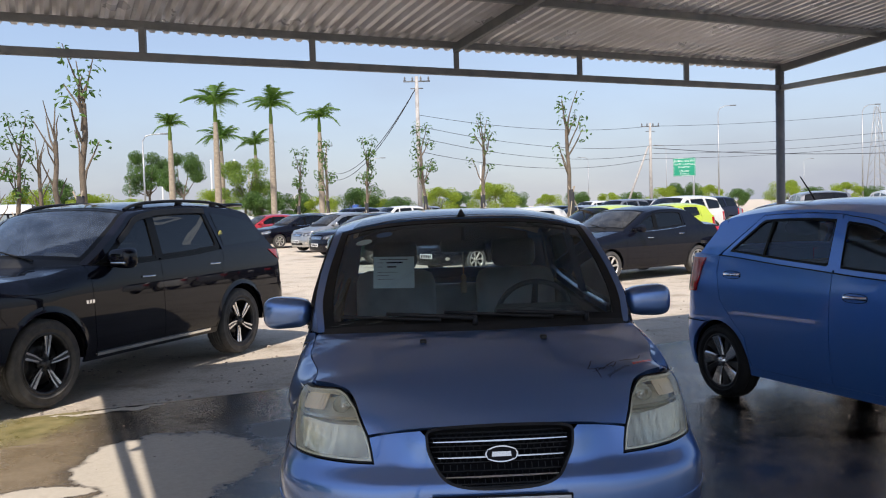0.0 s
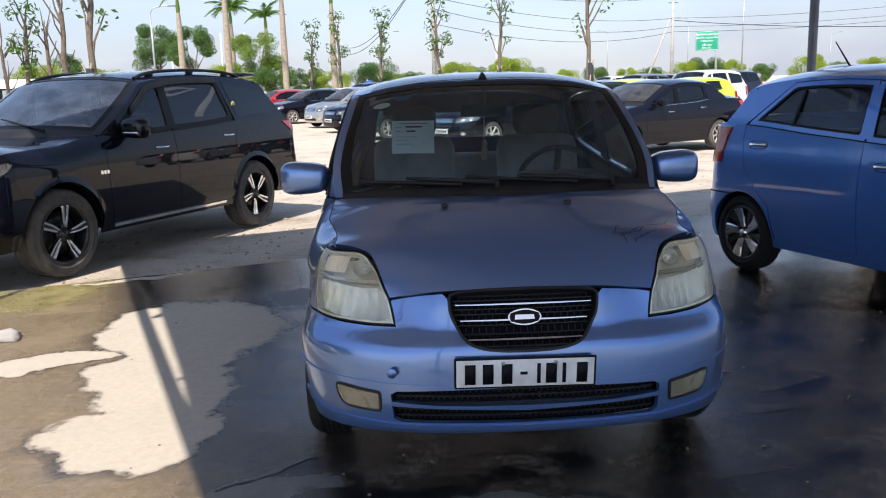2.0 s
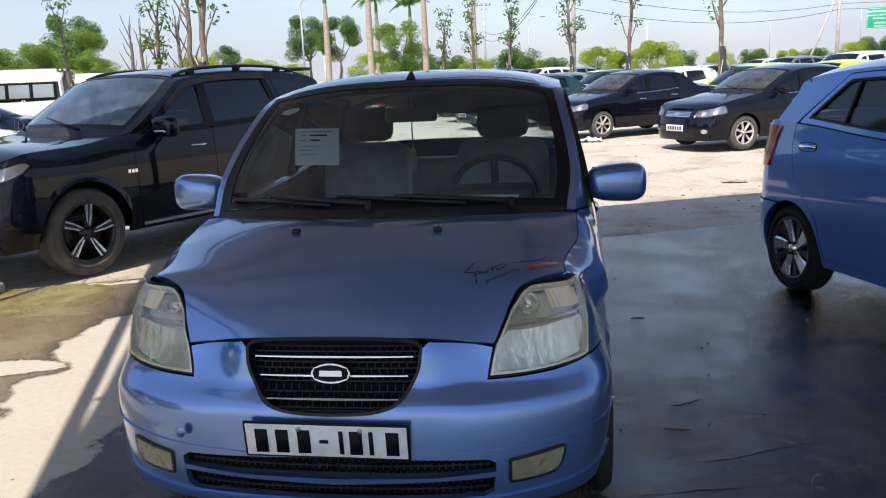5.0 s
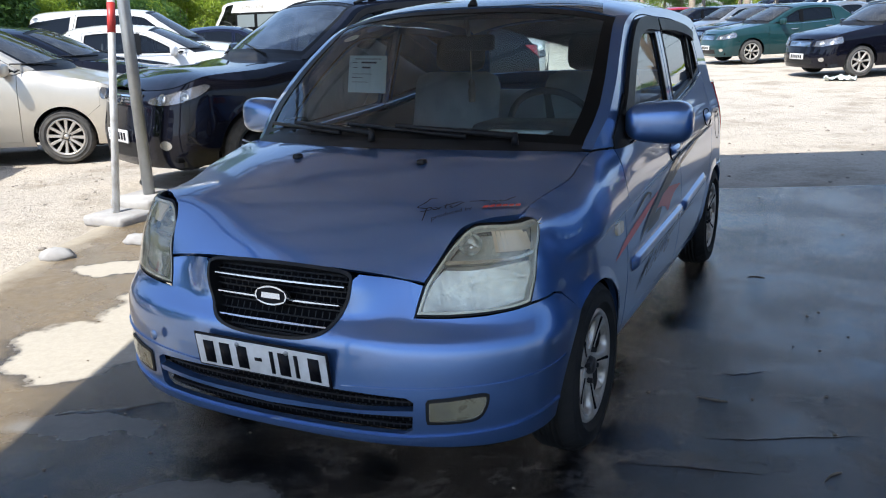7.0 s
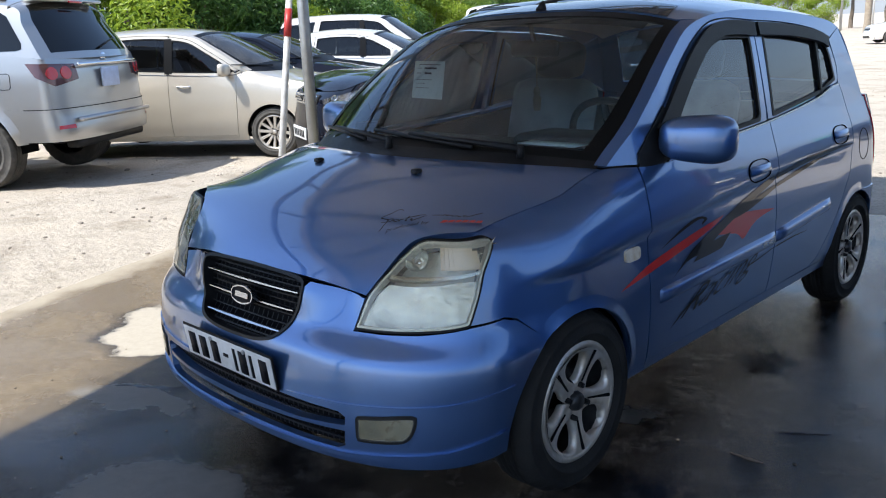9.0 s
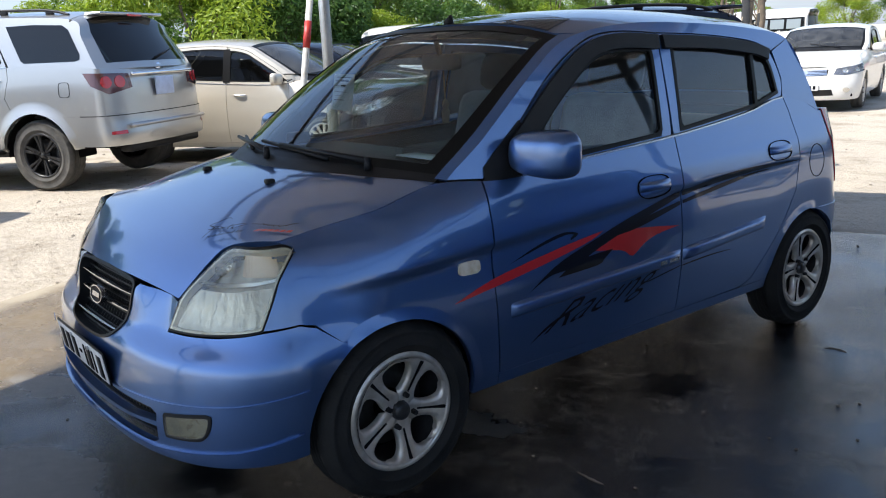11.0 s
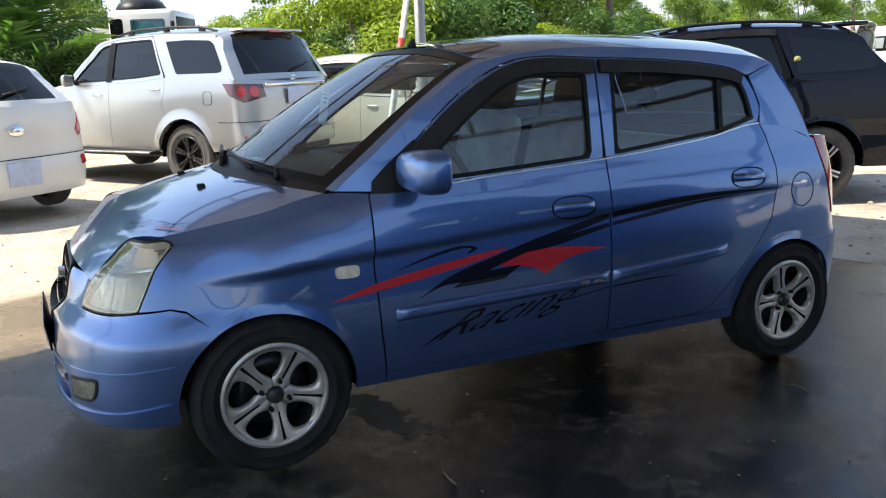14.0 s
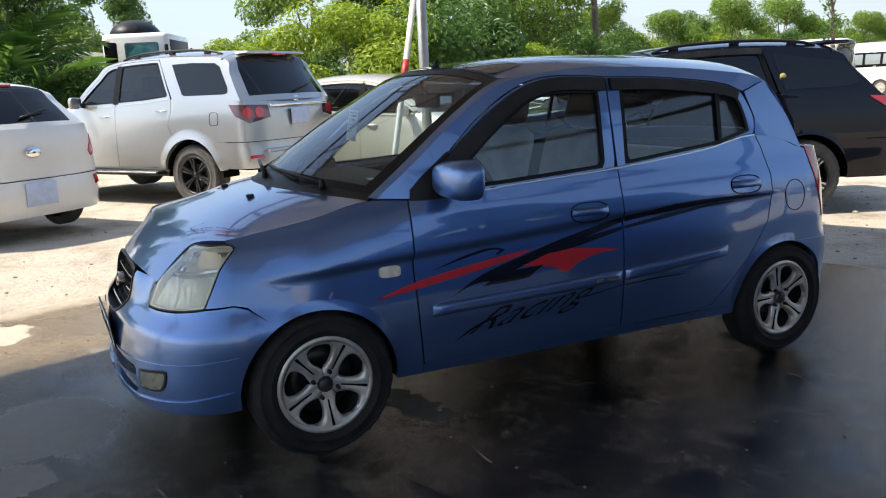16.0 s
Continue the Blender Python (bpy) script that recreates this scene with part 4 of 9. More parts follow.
def hero_shell():
    return Shell(W=0.80, yf=-0.665, yr=2.85, af=0.42, nf=2.6, ar=0.36, nr=2.7,
                 Fp=[(0.15, 0.05), (0.24, 0.006), (0.34, 0.0), (0.42, 0.004), (0.49, 0.012), (0.520, 0.019), (0.545, 0.038), (0.575, 0.060), (0.60, 0.066), (0.66, 0.078), (0.705, 0.102), (0.76, 0.165), (0.80, 0.225), (0.84, 0.29)],
                 Sp=[(0.18, 0.055), (0.26, 0.030), (0.36, 0.012), (0.50, 0.0), (0.66, 0.0), (0.78, 0.006), (0.86, 0.016), (0.93, 0.035), (0.98, 0.050), (1.08, 0.075), (1.2, 0.11)],
                 Rp=[(0.18, 0.05), (0.30, 0.0), (0.56, 0.0), (0.64, 0.05), (0.80, 0.08), (1.0, 0.13), (1.15, 0.2)],
                 zt=[(-0.665, 0.703), (-0.655, 0.690), (-0.643, 0.673), (-0.628, 0.668), (-0.617, 0.685), (-0.601, 0.738), (-0.585, 0.778), (-0.569, 0.808), (-0.54, 0.822), (-0.507, 0.828), (-0.45, 0.829), (-0.36, 0.829), (-0.31, 0.832), (-0.264, 0.836), (0.0, 0.882), (0.25, 0.932), (0.45, 0.922), (0.80, 0.948), (1.35, 0.979), (1.88, 1.030), (2.18, 1.078), (2.35, 1.05), (2.50, 1.0), (2.72, 1.0)],
                 rs=[(-0.62, 0.0), (-0.45, 0.02), (-0.26, 0.065), (-0.05, 0.09), (0.25, 0.075), (0.42, 0.015), (0.6, 0.0), (2.8, 0.0)], hs=0.20,
                 hz=[(-0.566, 0.703), (-0.53, 0.745), (-0.46, 0.799), (-0.36, 0.852), (-0.24, 0.894), (-0.1, 0.934), (0.06, 0.966), (0.25, 0.985)],
                 lean=0.20,
                 centre=[(0.03, 0.975), (0.29, 1.144), (0.56, 1.300), (0.82, 1.425), (1.2, 1.476), (1.6, 1.482), (2.0, 1.462), (2.36, 1.42), (2.58, 1.22), (2.72, 1.0)],
                 edge=[(0.27, 0.937), (0.46, 1.096), (0.66, 1.245), (0.87, 1.358), (1.2, 1.405), (1.6, 1.405), (2.0, 1.382), (2.30, 1.332), (2.42, 1.16), (2.49, 1.0)], extra=hero_crease, swell=hero_tuck)


def hero_spec():
    def lamp_edge(sh):
        # fender's edge along the lamp, from its top outer corner to its foot
        return [(0.964, 0.824), (0.985, 0.820), (0.992, 0.810), (0.955, 0.780), (0.912, 0.735), (0.875, 0.670), (0.842, 0.612)]
    fd = [(0.406, 0.285), (0.385, 0.45), (0.368, 0.663), (0.373, 0.90), (0.376, 0.921)]
    d2 = [(1.82, 0.290), (1.90, 0.311), (2.0, 0.41), (2.13, 0.55), (2.215, 0.67), (2.246, 0.80), (2.246, 0.90), (2.215, 1.02), (2.188, 1.076)]
    up_f = cr([(0.395, 0.935), (0.56, 1.085), (0.742, 1.235), (0.95, 1.345), (1.13, 1.374), (1.365, 1.366)], 5)
    up_r = cr([(1.371, 1.366), (1.68, 1.355), (1.98, 1.328), (2.10, 1.300), (2.15, 1.265), (2.20, 1.16), (2.19, 1.086)], 5)
    belt = lambda a, b: [(a + (b - a) * k / 8, hero.zt(a + (b - a) * k / 8) + 0.006) for k in range(9)]
    return dict(z0=0.243, zs=0.287, arch_f=(-0.012, 0.262, 0.305), arch_r=(2.335, 0.27, 0.295), d0=fd, d1=1.363, d2=d2, sill_r=2.03,
                bumper_gap=[(-0.312, 0.618), (-0.262, 0.606), (-0.182, 0.548)], lamp_top=-0.318, lamp_edge=lamp_edge,
                tail_y=2.50, tail_xy=(0.74, 2.62), rb=(0.20, 0.56),
                fd_up=up_f + list(reversed(belt(0.41, 1.357))), fw=cr([(0.555, 0.952), (0.598, 1.015), (0.727, 1.128), (0.86, 1.222), (0.97, 1.285), (1.097, 1.314), (1.318, 1.312)], 5) + [(1.300, 0.99), (0.80, 0.962)],
                rd_up=up_r + list(reversed(belt(1.371, 2.18))), rw=[(1.440, 1.326), (1.70, 1.318)] + cr([(1.98, 1.292), (2.08, 1.272), (2.13, 1.22), (2.160, 1.10)], 4) + [(1.96, 1.052), (1.418, 0.997)],
                rail_end=2.31, rail_low=[(0.385, 0.932)] + [(y - 0.004, z + 0.005) for y, z in up_f] + [(y, z + 0.005) for y, z in up_r if z > 1.28] + [(2.16, 1.285)],
                c_pillar=[(2.165, 1.28), (2.30, 1.330), (2.42, 1.16), (2.49, 1.0), (2.42, 1.03), (2.35, 1.052), (2.25, 1.072), (2.198, 1.08), (2.21, 1.16)],
                belt_strip=(0.53, 2.18), belt_mat=M_BARCHROME, cowl=(0.0, 0.235), bonnet_front=lambda u: -0.566 + 0.047 * u * u + 0.0005,
                t_base=0.009, t_screen=0.325, u_screen=0.915, u_border=0.958, t_rear0=0.785, t_rear1=0.955, u_rear=0.86)


hero = hero_shell()
_ys = [-0.24 + 0.02 * k for k in range(26)]
hero.side = ((-0.566, 0.25), (-0.519, 0.25),
             curve([(-0.519, 0.457), (-0.469, 0.486), (-0.43, 0.504), (-0.40, 0.525), (-0.377, 0.556), (-0.34, 0.603), (-0.297, 0.658)] + [(y, float(np.interp(y, hero.hy, hero.hx))) for y in _ys]),
             curve([(-0.519, 0.672), (-0.469, 0.735), (-0.43, 0.778), (-0.40, 0.808), (-0.377, 0.822), (-0.34, 0.830), (-0.297, 0.833)] + [(y, float(np.interp(y, hero.hy, hero.he))) for y in _ys]))


def hero_car():
    root = empty("blue_hatchback", HERO, "steel-blue small hatchback with racing stripes, parked on wet concrete", "car")
    sh, sp = hero, hero_spec()
    car_body(root, sh, sp, M_BLUE, M_SIDEGLASS, M_GLASS)
    L = lambda s, z: sh.P(s, z)
    # front bumper: one skin with notches for grille and lower intake
    arch = circle_pts(-0.012, 0.262, 0.305, 180, 122, 10)
    gr = cr([(0.0, 0.502), (0.12, 0.508), (0.20, 0.535), (0.248, 0.60), (0.266, 0.675)], 4)
    bm = bmesh.new()
    sx = lambda x: sh.S(x, sh.yf + 0.42 * (1 - (1 - (x / 0.8) ** 2.6) ** (1 / 2.6)))
    poly = [(0.0, 0.222), (sx(0.3), 0.222), (sx(0.6), 0.226), (sh.S(0.78, -0.36), 0.230), (sh.Y(-0.312), 0.235)] + [(sh.Y(y), z) for y, z in arch[1:]] + \
        [(sh.Y(-0.190), 0.543), (sh.Y(-0.262), 0.598), (sh.Y(-0.312), 0.613), (0.842, 0.605), (0.78, 0.597), (0.68, 0.587), (0.56, 0.580), (0.457, 0.578), (0.468, 0.62), (0.480, 0.655), (0.482, 0.664), (0.42, 0.672), (0.34, 0.682), (0.285, 0.690)] + \
        [(sx(x), z) for x, z in reversed(gr)] + [(0.0, 0.385), (sx(0.44), 0.372), (sx(0.462), 0.36), (sx(0.455), 0.275), (sx(0.43), 0.262), (0.0, 0.258)]
    for side in (1, -1):
        panel(bm, poly, L, 0.025, 0.012, side, 0.02)
    fb = part("front_bumper", bm, M_BLUE, root)
    # intake mesh, splitter bar
    bm = bmesh.new()
    for side in (1, -1):
        panel(bm, [(0, 0.24), (sx(0.48), 0.25), (sx(0.48), 0.40), (0, 0.405)], L, 0.1, 0.1, side, 0.0, -0.05)
    part("intake_backing", bm, M_GAP, fb)
    bm = bmesh.new()
    for side in (1, -1):
        for k in range(5):
            z = 0.272 + k * 0.024
            panel(bm, [(0, z), (sx(0.45), z), (sx(0.45), z + 0.005), (0, z + 0.005)], L, 0.1, 0.1, side, 0.01, -0.03)
        for k in range(22):
            for r in range(5):
                x = 0.01 + k * 0.02 + (r % 2) * 0.01
                z = 0.263 + r * 0.024
                panel(bm, [(sx(x), z), (sx(x + 0.005), z), (sx(x + 0.005), z + 0.02), (sx(x), z + 0.02)], L, 1, 1, side, 0.0, -0.03)
    part("intake_mesh", bm, M_PLASTIC, fb, "black honeycomb intake mesh")
    bm = bmesh.new()
    for side in (1, -1):
        panel(bm, [(0, 0.300), (sx(0.47), 0.318), (sx(0.47), 0.334), (sx(0.30), 0.322), (0, 0.318)], L, 0.05, 0.02, side, 0.03, -0.002)
    part("intake_bar", bm, M_BLUE, fb)
    bm = bmesh.new()
    for side in (1, -1):
        panel(bm, [(0, 0.250), (sx(0.44), 0.256), (sh.S(0.70, -0.48), 0.282), (sh.S(0.79, -0.33), 0.314), (sh.S(0.79, -0.33), 0.306), (sh.S(0.70, -0.48), 0.268), (sx(0.44), 0.242), (0, 0.236)], L, 0.05, 0.03, side, 0.012, 0.008)
    part("lip_ridge", bm, M_BLUE, fb)
    for side in (1, -1):
        bm = bmesh.new()
        panel(bm, [(sx(0.25), 0.392), (sx(0.47), 0.400), (sh.S(0.70, -0.48), 0.418), (sh.S(0.795, -0.31), 0.44), (sh.S(0.795, -0.31), 0.435), (sh.S(0.70, -0.48), 0.412), (sx(0.47), 0.394), (sx(0.25), 0.388)], L, 0.05, 0.03, side, 0.006, 0.005)
        part("bumper_crease", bm, M_BLUE, fb)
    # fog lamps
    for side in (1, -1):
        loop = [tuple(p) for p in resample(cr([(sx(0.495), 0.362), (sx(0.50), 0.370), (sx(0.56), 0.378), (sx(0.63), 0.388), (sh.S(0.658, -0.552), 0.386), (sh.S(0.66, -0.55), 0.374), (sh.S(0.655, -0.555), 0.345), (sh.S(0.64, -0.566), 0.318), (sx(0.605), 0.305), (sx(0.51), 0.297), (sx(0.496), 0.302), (sx(0.494), 0.32)], 4), 36)]
        fl = new("fog_lamp")
        fl.parent = root
        bm = bmesh.new()
        ring(bm, loop, inset_loop(loop, 0.010), L, side, 0.004, 0.02, (0, 1, 0.6), 1)
        part("bezel", bm, M_PLASTIC, fl)
        bm = bmesh.new()
        panel(bm, inset_loop(loop, 0.009), L, 0.03, 0.03, side, 0.0, 0.0015)
        part("housing", bm, M_FOGBOWL, fl)
        bm = bmesh.new()
        panel(bm, inset_loop(loop, 0.008), L, 0.05, 0.05, side, 0.0, 0.006)
        g = part("lens", bm, M_LENS, fl)
        g.visible_shadow = False
    # headlamps
    for side in (1, -1):
        loop = cr([(0.463, 0.586), (0.56, 0.588), (0.68, 0.595), (0.78, 0.603), (0.838, 0.611)], 4)[:-1] + \
            cr([(0.838, 0.613), (0.872, 0.672), (0.908, 0.735), (0.950, 0.778), (0.984, 0.806)], 4)[:-1] + \
            cr([(0.984, 0.812), (0.960, 0.822), (0.88, 0.821), (0.80, 0.819), (0.70, 0.815), (0.66, 0.808), (0.622, 0.793)], 4)[:-1] + \
            cr([(0.620, 0.790), (0.578, 0.762), (0.541, 0.727), (0.515, 0.698), (0.490, 0.662), (0.465, 0.590)], 4)[:-1]
        hl = new("headlamp")
        hl.parent = root
        bm = bmesh.new()
        ring(bm, inset_loop(loop, -0.003), inset_loop(loop, 0.0015), L, side, 0.001, 0.03, (0, 1, 0.6), 1)
        part("lamp_seal", bm, M_SEAL, hl)
        bm = bmesh.new()
        ring(bm, inset_loop(loop, 0.003), inset_loop(loop, 0.009), L, side, 0.0, 0.022, (0, 1, 0.6), 1)
        part("lamp_rim", bm, M_LAMPBOWL, hl, "pale rim of the lamp housing")
        bm = bmesh.new()
        def behind(depth, rib, pitch):
            """A reflector surface behind the lens, pleated upright."""
            def f(s, z):
                p, q, e = sh.P(s, z), sh.P(s, z + 0.01), sh.P(s + 0.01, z)
                nn = (e - p).cross(q - p).normalized()
                if nn.y > 0:
                    nn = -nn
                return p - nn * (depth(s, z) + rib * abs(2 * ((s / pitch) % 1.0) - 1))
            return f
        panel(bm, inset_loop(loop, 0.004), behind(lambda s, z: 0.046, 0.002, 0.020), 0.010, 0.03, side, 0.0, 0.0)
        part("housing", bm, M_LAMPBOWL, hl)
        # main reflector: a shallow dish of upright facets below the divider
        bm = bmesh.new()
        low_ = [(0.478, 0.596), (0.60, 0.599), (0.72, 0.606), (0.832, 0.619), (0.866, 0.672), (0.896, 0.722), (0.80, 0.722), (0.68, 0.718), (0.545, 0.712), (0.515, 0.682), (0.498, 0.650)]
        dish = lambda s, z: 0.012 + 0.030 * max(0.0, 1 - ((s - 0.68) / 0.21) ** 2 - ((z - 0.658) / 0.11) ** 2)
        panel(bm, low_, behind(dish, 0.0015, 0.05), 0.0125, 0.016, side, 0.0, 0.0)
        part("main_reflector", bm, M_FACET, hl, "bright faceted reflector")

        def bowl(x, z, r, depth, mat, nm):
            b = bmesh.new()
            s = x
            p = sh.P(s, z)
            q = sh.P(s, z + 0.02) - p
            e = sh.P(s + 0.02, z) - p
            nrm = e.cross(q).normalized()
            if nrm.y > 0:
                nrm = -nrm
            m = Matrix.Translation(p - nrm * 0.012) @ nrm.to_track_quat("X", "Z").to_matrix().to_4x4()
            lathe(b, [(r, 0.004), (r * 0.96, -0.004), (r * 0.8, -depth * 0.5), (r * 0.45, -depth * 0.9), (0.001, -depth)], 28, m)
            if side < 0:
                for v in b.verts:
                    v.co.x = -v.co.x
            part(nm, b, mat, hl)
            b = bmesh.new()
            lathe(b, [(0.012, -depth), (0.012, -depth * 0.4), (0.001, -depth * 0.3)], 12, m)
            if side < 0:
                for v in b.verts:
                    v.co.x = -v.co.x
            part("bulb", b, M_CHROME, hl)
        bowl(0.645, 0.770, 0.034, 0.03, M_REFLECT, "indicator_reflector")
        bm = bmesh.new()
        for k in range(9):
            s0 = 0.742 + k * 0.020
            z1 = 0.806 if k < 8 else 0.798
            panel(bm, [(s0, 0.752), (s0 + 0.017, 0.752), (s0 + 0.017, z1), (s0, z1)], L, 1, 1, side, 0.004, -0.020)
        part("indicator_ribs", bm, M_AMBER, hl, "pale amber ribbed indicator strip")
        bm = bmesh.new()
        panel(bm, [(0.548, 0.727), (0.70, 0.731), (0.82, 0.737), (0.905, 0.746), (0.902, 0.738), (0.82, 0.729), (0.70, 0.723), (0.543, 0.719)], L, 0.05, 1, side, 0.02, -0.004)
        part("divider", bm, M_REFLECT, hl)
        bm = bmesh.new()
        panel(bm, inset_loop(loop, 0.003), L, 0.03, 0.03, side, 0.0, 0.004)
        g = part("lens", bm, M_LENS, hl, "hazy yellowed headlamp lens")
        g.visible_shadow = False
    # grille
    gl_loop = [(-x, z) for x, z in cr([(0.0, 0.502), (0.12, 0.508), (0.20, 0.535), (0.248, 0.60), (0.262, 0.655), (0.252, 0.690), (0.16, 0.700), (0.0, 0.703)], 4)]
    full = gl_loop + [(-x, z) for x, z in reversed(gl_loop)][1:-1]

    def F(x, z):
        p = sh.P(sx(abs(x)), z)
        return Vector((math.copysign(p.x, x), p.y, p.z))
    grille = new("grille")
    grille.parent = root
    bm = bmesh.new()
    panel(bm, inset_loop(full, -0.01), F, 0.05, 0.05, 1, 0, -0.045)
    part("backing", bm, M_GAP, grille)
    bm = bmesh.new()
    ring(bm, inset_loop(full, -0.002), inset_loop(full, 0.007), F, 1, 0.004, 0.045, (0, 1, 0.6), 2)
    part("surround", bm, M_PLASTIC, grille, "black grille surround")
    bm = bmesh.new()
    wid = curve([(0.50, 0.10), (0.515, 0.17), (0.54, 0.205), (0.60, 0.238), (0.65, 0.252), (0.69, 0.24), (0.71, 0.1)])
    for r in range(11):
        z = 0.512 + r * 0.0175
        w = wid(z)
        panel(bm, [(-w, z), (w, z), (w, z + 0.003), (-w, z + 0.003)], F, 0.08, 1, 1, 0.008, -0.026)
        n = int(w / 0.012)
        for k in range(-n, n + 1):
            x = k * 0.024 + (r % 2) * 0.012
            if abs(x) < w - 0.01:
                panel(bm, [(x, z), (x + 0.003, z), (x + 0.003, z + 0.0175), (x, z + 0.0175)], F, 1, 1, 1, 0, -0.026)
    part("mesh", bm, M_PLASTIC, grille, "black honeycomb grille mesh")
    for z, w in ((0.545, 0.195), (0.602, 0.222), (0.655, 0.238)):
        bm = bmesh.new()
        panel(bm, [(-w, z - 0.003), (-w / 2, z - 0.004), (0, z - 0.0045), (w / 2, z - 0.004), (w, z - 0.003), (w, z), (0, z + 0.001), (-w, z)], F, 0.05, 1, 1, 0.018, -0.004)
        part("chrome_bar", bm, M_BARCHROME, grille)
    ov = lambda a, b: [(a * math.cos(2 * math.pi * k / 40), 0.610 + b * math.sin(2 * math.pi * k / 40)) for k in range(40)]
    bm = bmesh.new()
    ring(bm, ov(0.057, 0.028), ov(0.052, 0.0235), F, 1, 0.018, 0.02, (0, 1, 0.6), 1)
    badge = part("badge", bm, M_BARCHROME, grille, "oval chrome badge on black")
    bm = bmesh.new()
    panel(bm, ov(0.054, 0.0255), F, 0.03, 0.03, 1, 0.01, 0.014)
    part("badge_field", bm, M_INK, badge)
    bm = bmesh.new()
    panel(bm, [(-0.034, 0.602), (0.034, 0.602), (0.032, 0.618), (-0.032, 0.618)], F, 0.02, 1, 1, 0.003, 0.018)
    part("badge_bar", bm, M_BARCHROME, badge)
    # number plate: plain bars
    plate = new("number_plate")
    plate.parent = root
    plate.matrix_basis = Matrix.Translation((-0.008, -0.672, 0.438)) @ pose(0, 0, 0, 0, 0.6, 0) @ pose(0, 0, 0, 8, 0, 0)
    bm = bmesh.new()
    box(bm, 0, 0, 0, 0.476, 0.006, 0.112, 0.004)
    part("plate_edge", bm, M_INK, plate)
    bm = bmesh.new()
    box(bm, 0, -0.003, 0, 0.462, 0.005, 0.098, 0.002)
    part("plate_face", bm, M_PLATE, plate, "white number plate with plain dark bars")
    for k, x in enumerate((-0.185, -0.125, -0.062, 0.045, 0.087, 0.130, 0.190)):
        bm = bmesh.new()
        box(bm, x, -0.0065, -0.002, 0.012 if k in (3, 5) else 0.036, 0.003, 0.072, 0.0)
        part("bar", bm, M_INK, plate)
    bm = bmesh.new()
    box(bm, -0.005, -0.0065, 0, 0.024, 0.003, 0.010)
    part("bar", bm, M_INK, plate)
    for x in (-0.075, 0.1):
        bm = bmesh.new()
        tube(bm, (x, -0.010, 0.038), (x, -0.002, 0.038), 0.007, 0.007, 10)
        part("plate_screw", bm, M_GALV, plate)
    bm = bmesh.new()
    lathe(bm, [(0.0, 0.002), (0.015, 0.002), (0.017, 0.0)], 20, Matrix.Translation((-0.455, -0.640, 0.44)) @ pose(0, 0, 0, 0, 0, -100))
    part("tow_cover", bm, M_BLUE, fb)
    # washer nozzles, aerial
    for x in (0.242, -0.242):
        bm = bmesh.new()
        p = sh.hood(x / 0.70, -0.10)
        box(bm, x, -0.10, p.z + 0.005, 0.026, 0.03, 0.016, 0.005)
        part("washer_nozzle", bm, M_PLASTIC, root)
    bm = bmesh.new()
    p = sh.T(0.0, 0.352)
    tube(bm, (0.0, p.y, p.z - 0.004), (0.0, p.y + 0.012, p.z + 0.030), 0.024, 0.006, 12)
    part("aerial_base", bm, M_PLASTIC, root)
    mirror_pair(root, sh, 0.860, 0.54, 1.003, 0.232, 0.148, 0.18, M_BLUE)
    for side in (1, -1):
        bm = bmesh.new()
        panel(bm, [(0.386, 0.915), (0.392, 0.965), (0.44, 1.01), (0.56, 1.10), (0.60, 1.02), (0.55, 0.952), (0.54, 0.93)], sh.G, 0.05, 0.05, side, 0.01, 0.006)
        part("mirror_sail", bm, M_PLASTIC, root)
        # wind deflectors over the windows
        bm = bmesh.new()
        upper = cr([(0.50, 1.035), (0.742, 1.222), (0.95, 1.336), (1.13, 1.366), (1.355, 1.358)], 5)
        lower = cr([(0.56, 0.985), (0.60, 1.025), (0.735, 1.138), (0.87, 1.232), (0.98, 1.290), (1.12, 1.312), (1.350, 1.306)], 5)
        panel(bm, upper + lower[::-1], sh.G, 0.06, 0.06, side, 0.016, 0.018)
        part("wind_deflector", bm, M_PLASTIC, root, "smoked black wind deflector")
        bm = bmesh.new()
        upper = cr([(1.38, 1.358), (1.68, 1.347), (1.98, 1.32), (2.12, 1.288)], 5)
        lower = cr([(1.385, 1.308), (1.68, 1.300), (1.98, 1.272), (2.10, 1.243)], 5)
        panel(bm, upper + lower[::-1], sh.G, 0.06, 0.06, side, 0.016, 0.018)
        part("wind_deflector", bm, M_PLASTIC, root, "smoked black wind deflector")
        bm = bmesh.new()
        panel(bm, [(1.962, 1.045), (1.982, 1.047), (2.002, 1.295), (1.978, 1.30)], sh.G, 0.06, 0.06, side, 0.012, 0.004)
        part("window_divider", bm, M_SEAL, root)
        handle(root, sh, 1.185, 0.812, 0.195, 0.085, M_BLUE, side)
        handle(root, sh, 2.08, 0.858, 0.19, 0.085, M_BLUE, side)
        bm = bmesh.new()
        surface_bar(bm, sh, 0.440, 0.497, 1.356, 0.519, 0.026, 0.020, side)
        part("side_moulding", bm, M_BLUE, root)
        for ya, yb in ((1.205, 1.245), (1.262, 1.322)):
            bm = bmesh.new()
            zb_ = 0.515 + 0.024 * (ya - 1.2)
            panel(bm, [(sh.Y(ya), zb_ - 0.008), (sh.Y(yb), zb_ - 0.007), (sh.Y(yb), zb_ + 0.009), (sh.Y(ya), zb_ + 0.008)], lambda s, z: sh.P(s, z) + Vector((0.0195, 0, 0)), 0.1, 0.1, side, 0.002, 0.0)
            part("moulding_badge", bm, M_BARCHROME, root)
        bm = bmesh.new()
        surface_bar(bm, sh, 1.372, 0.521, 1.970, 0.562, 0.026, 0.020, side)
        part("side_moulding", bm, M_BLUE, root)
        bm = bmesh.new()
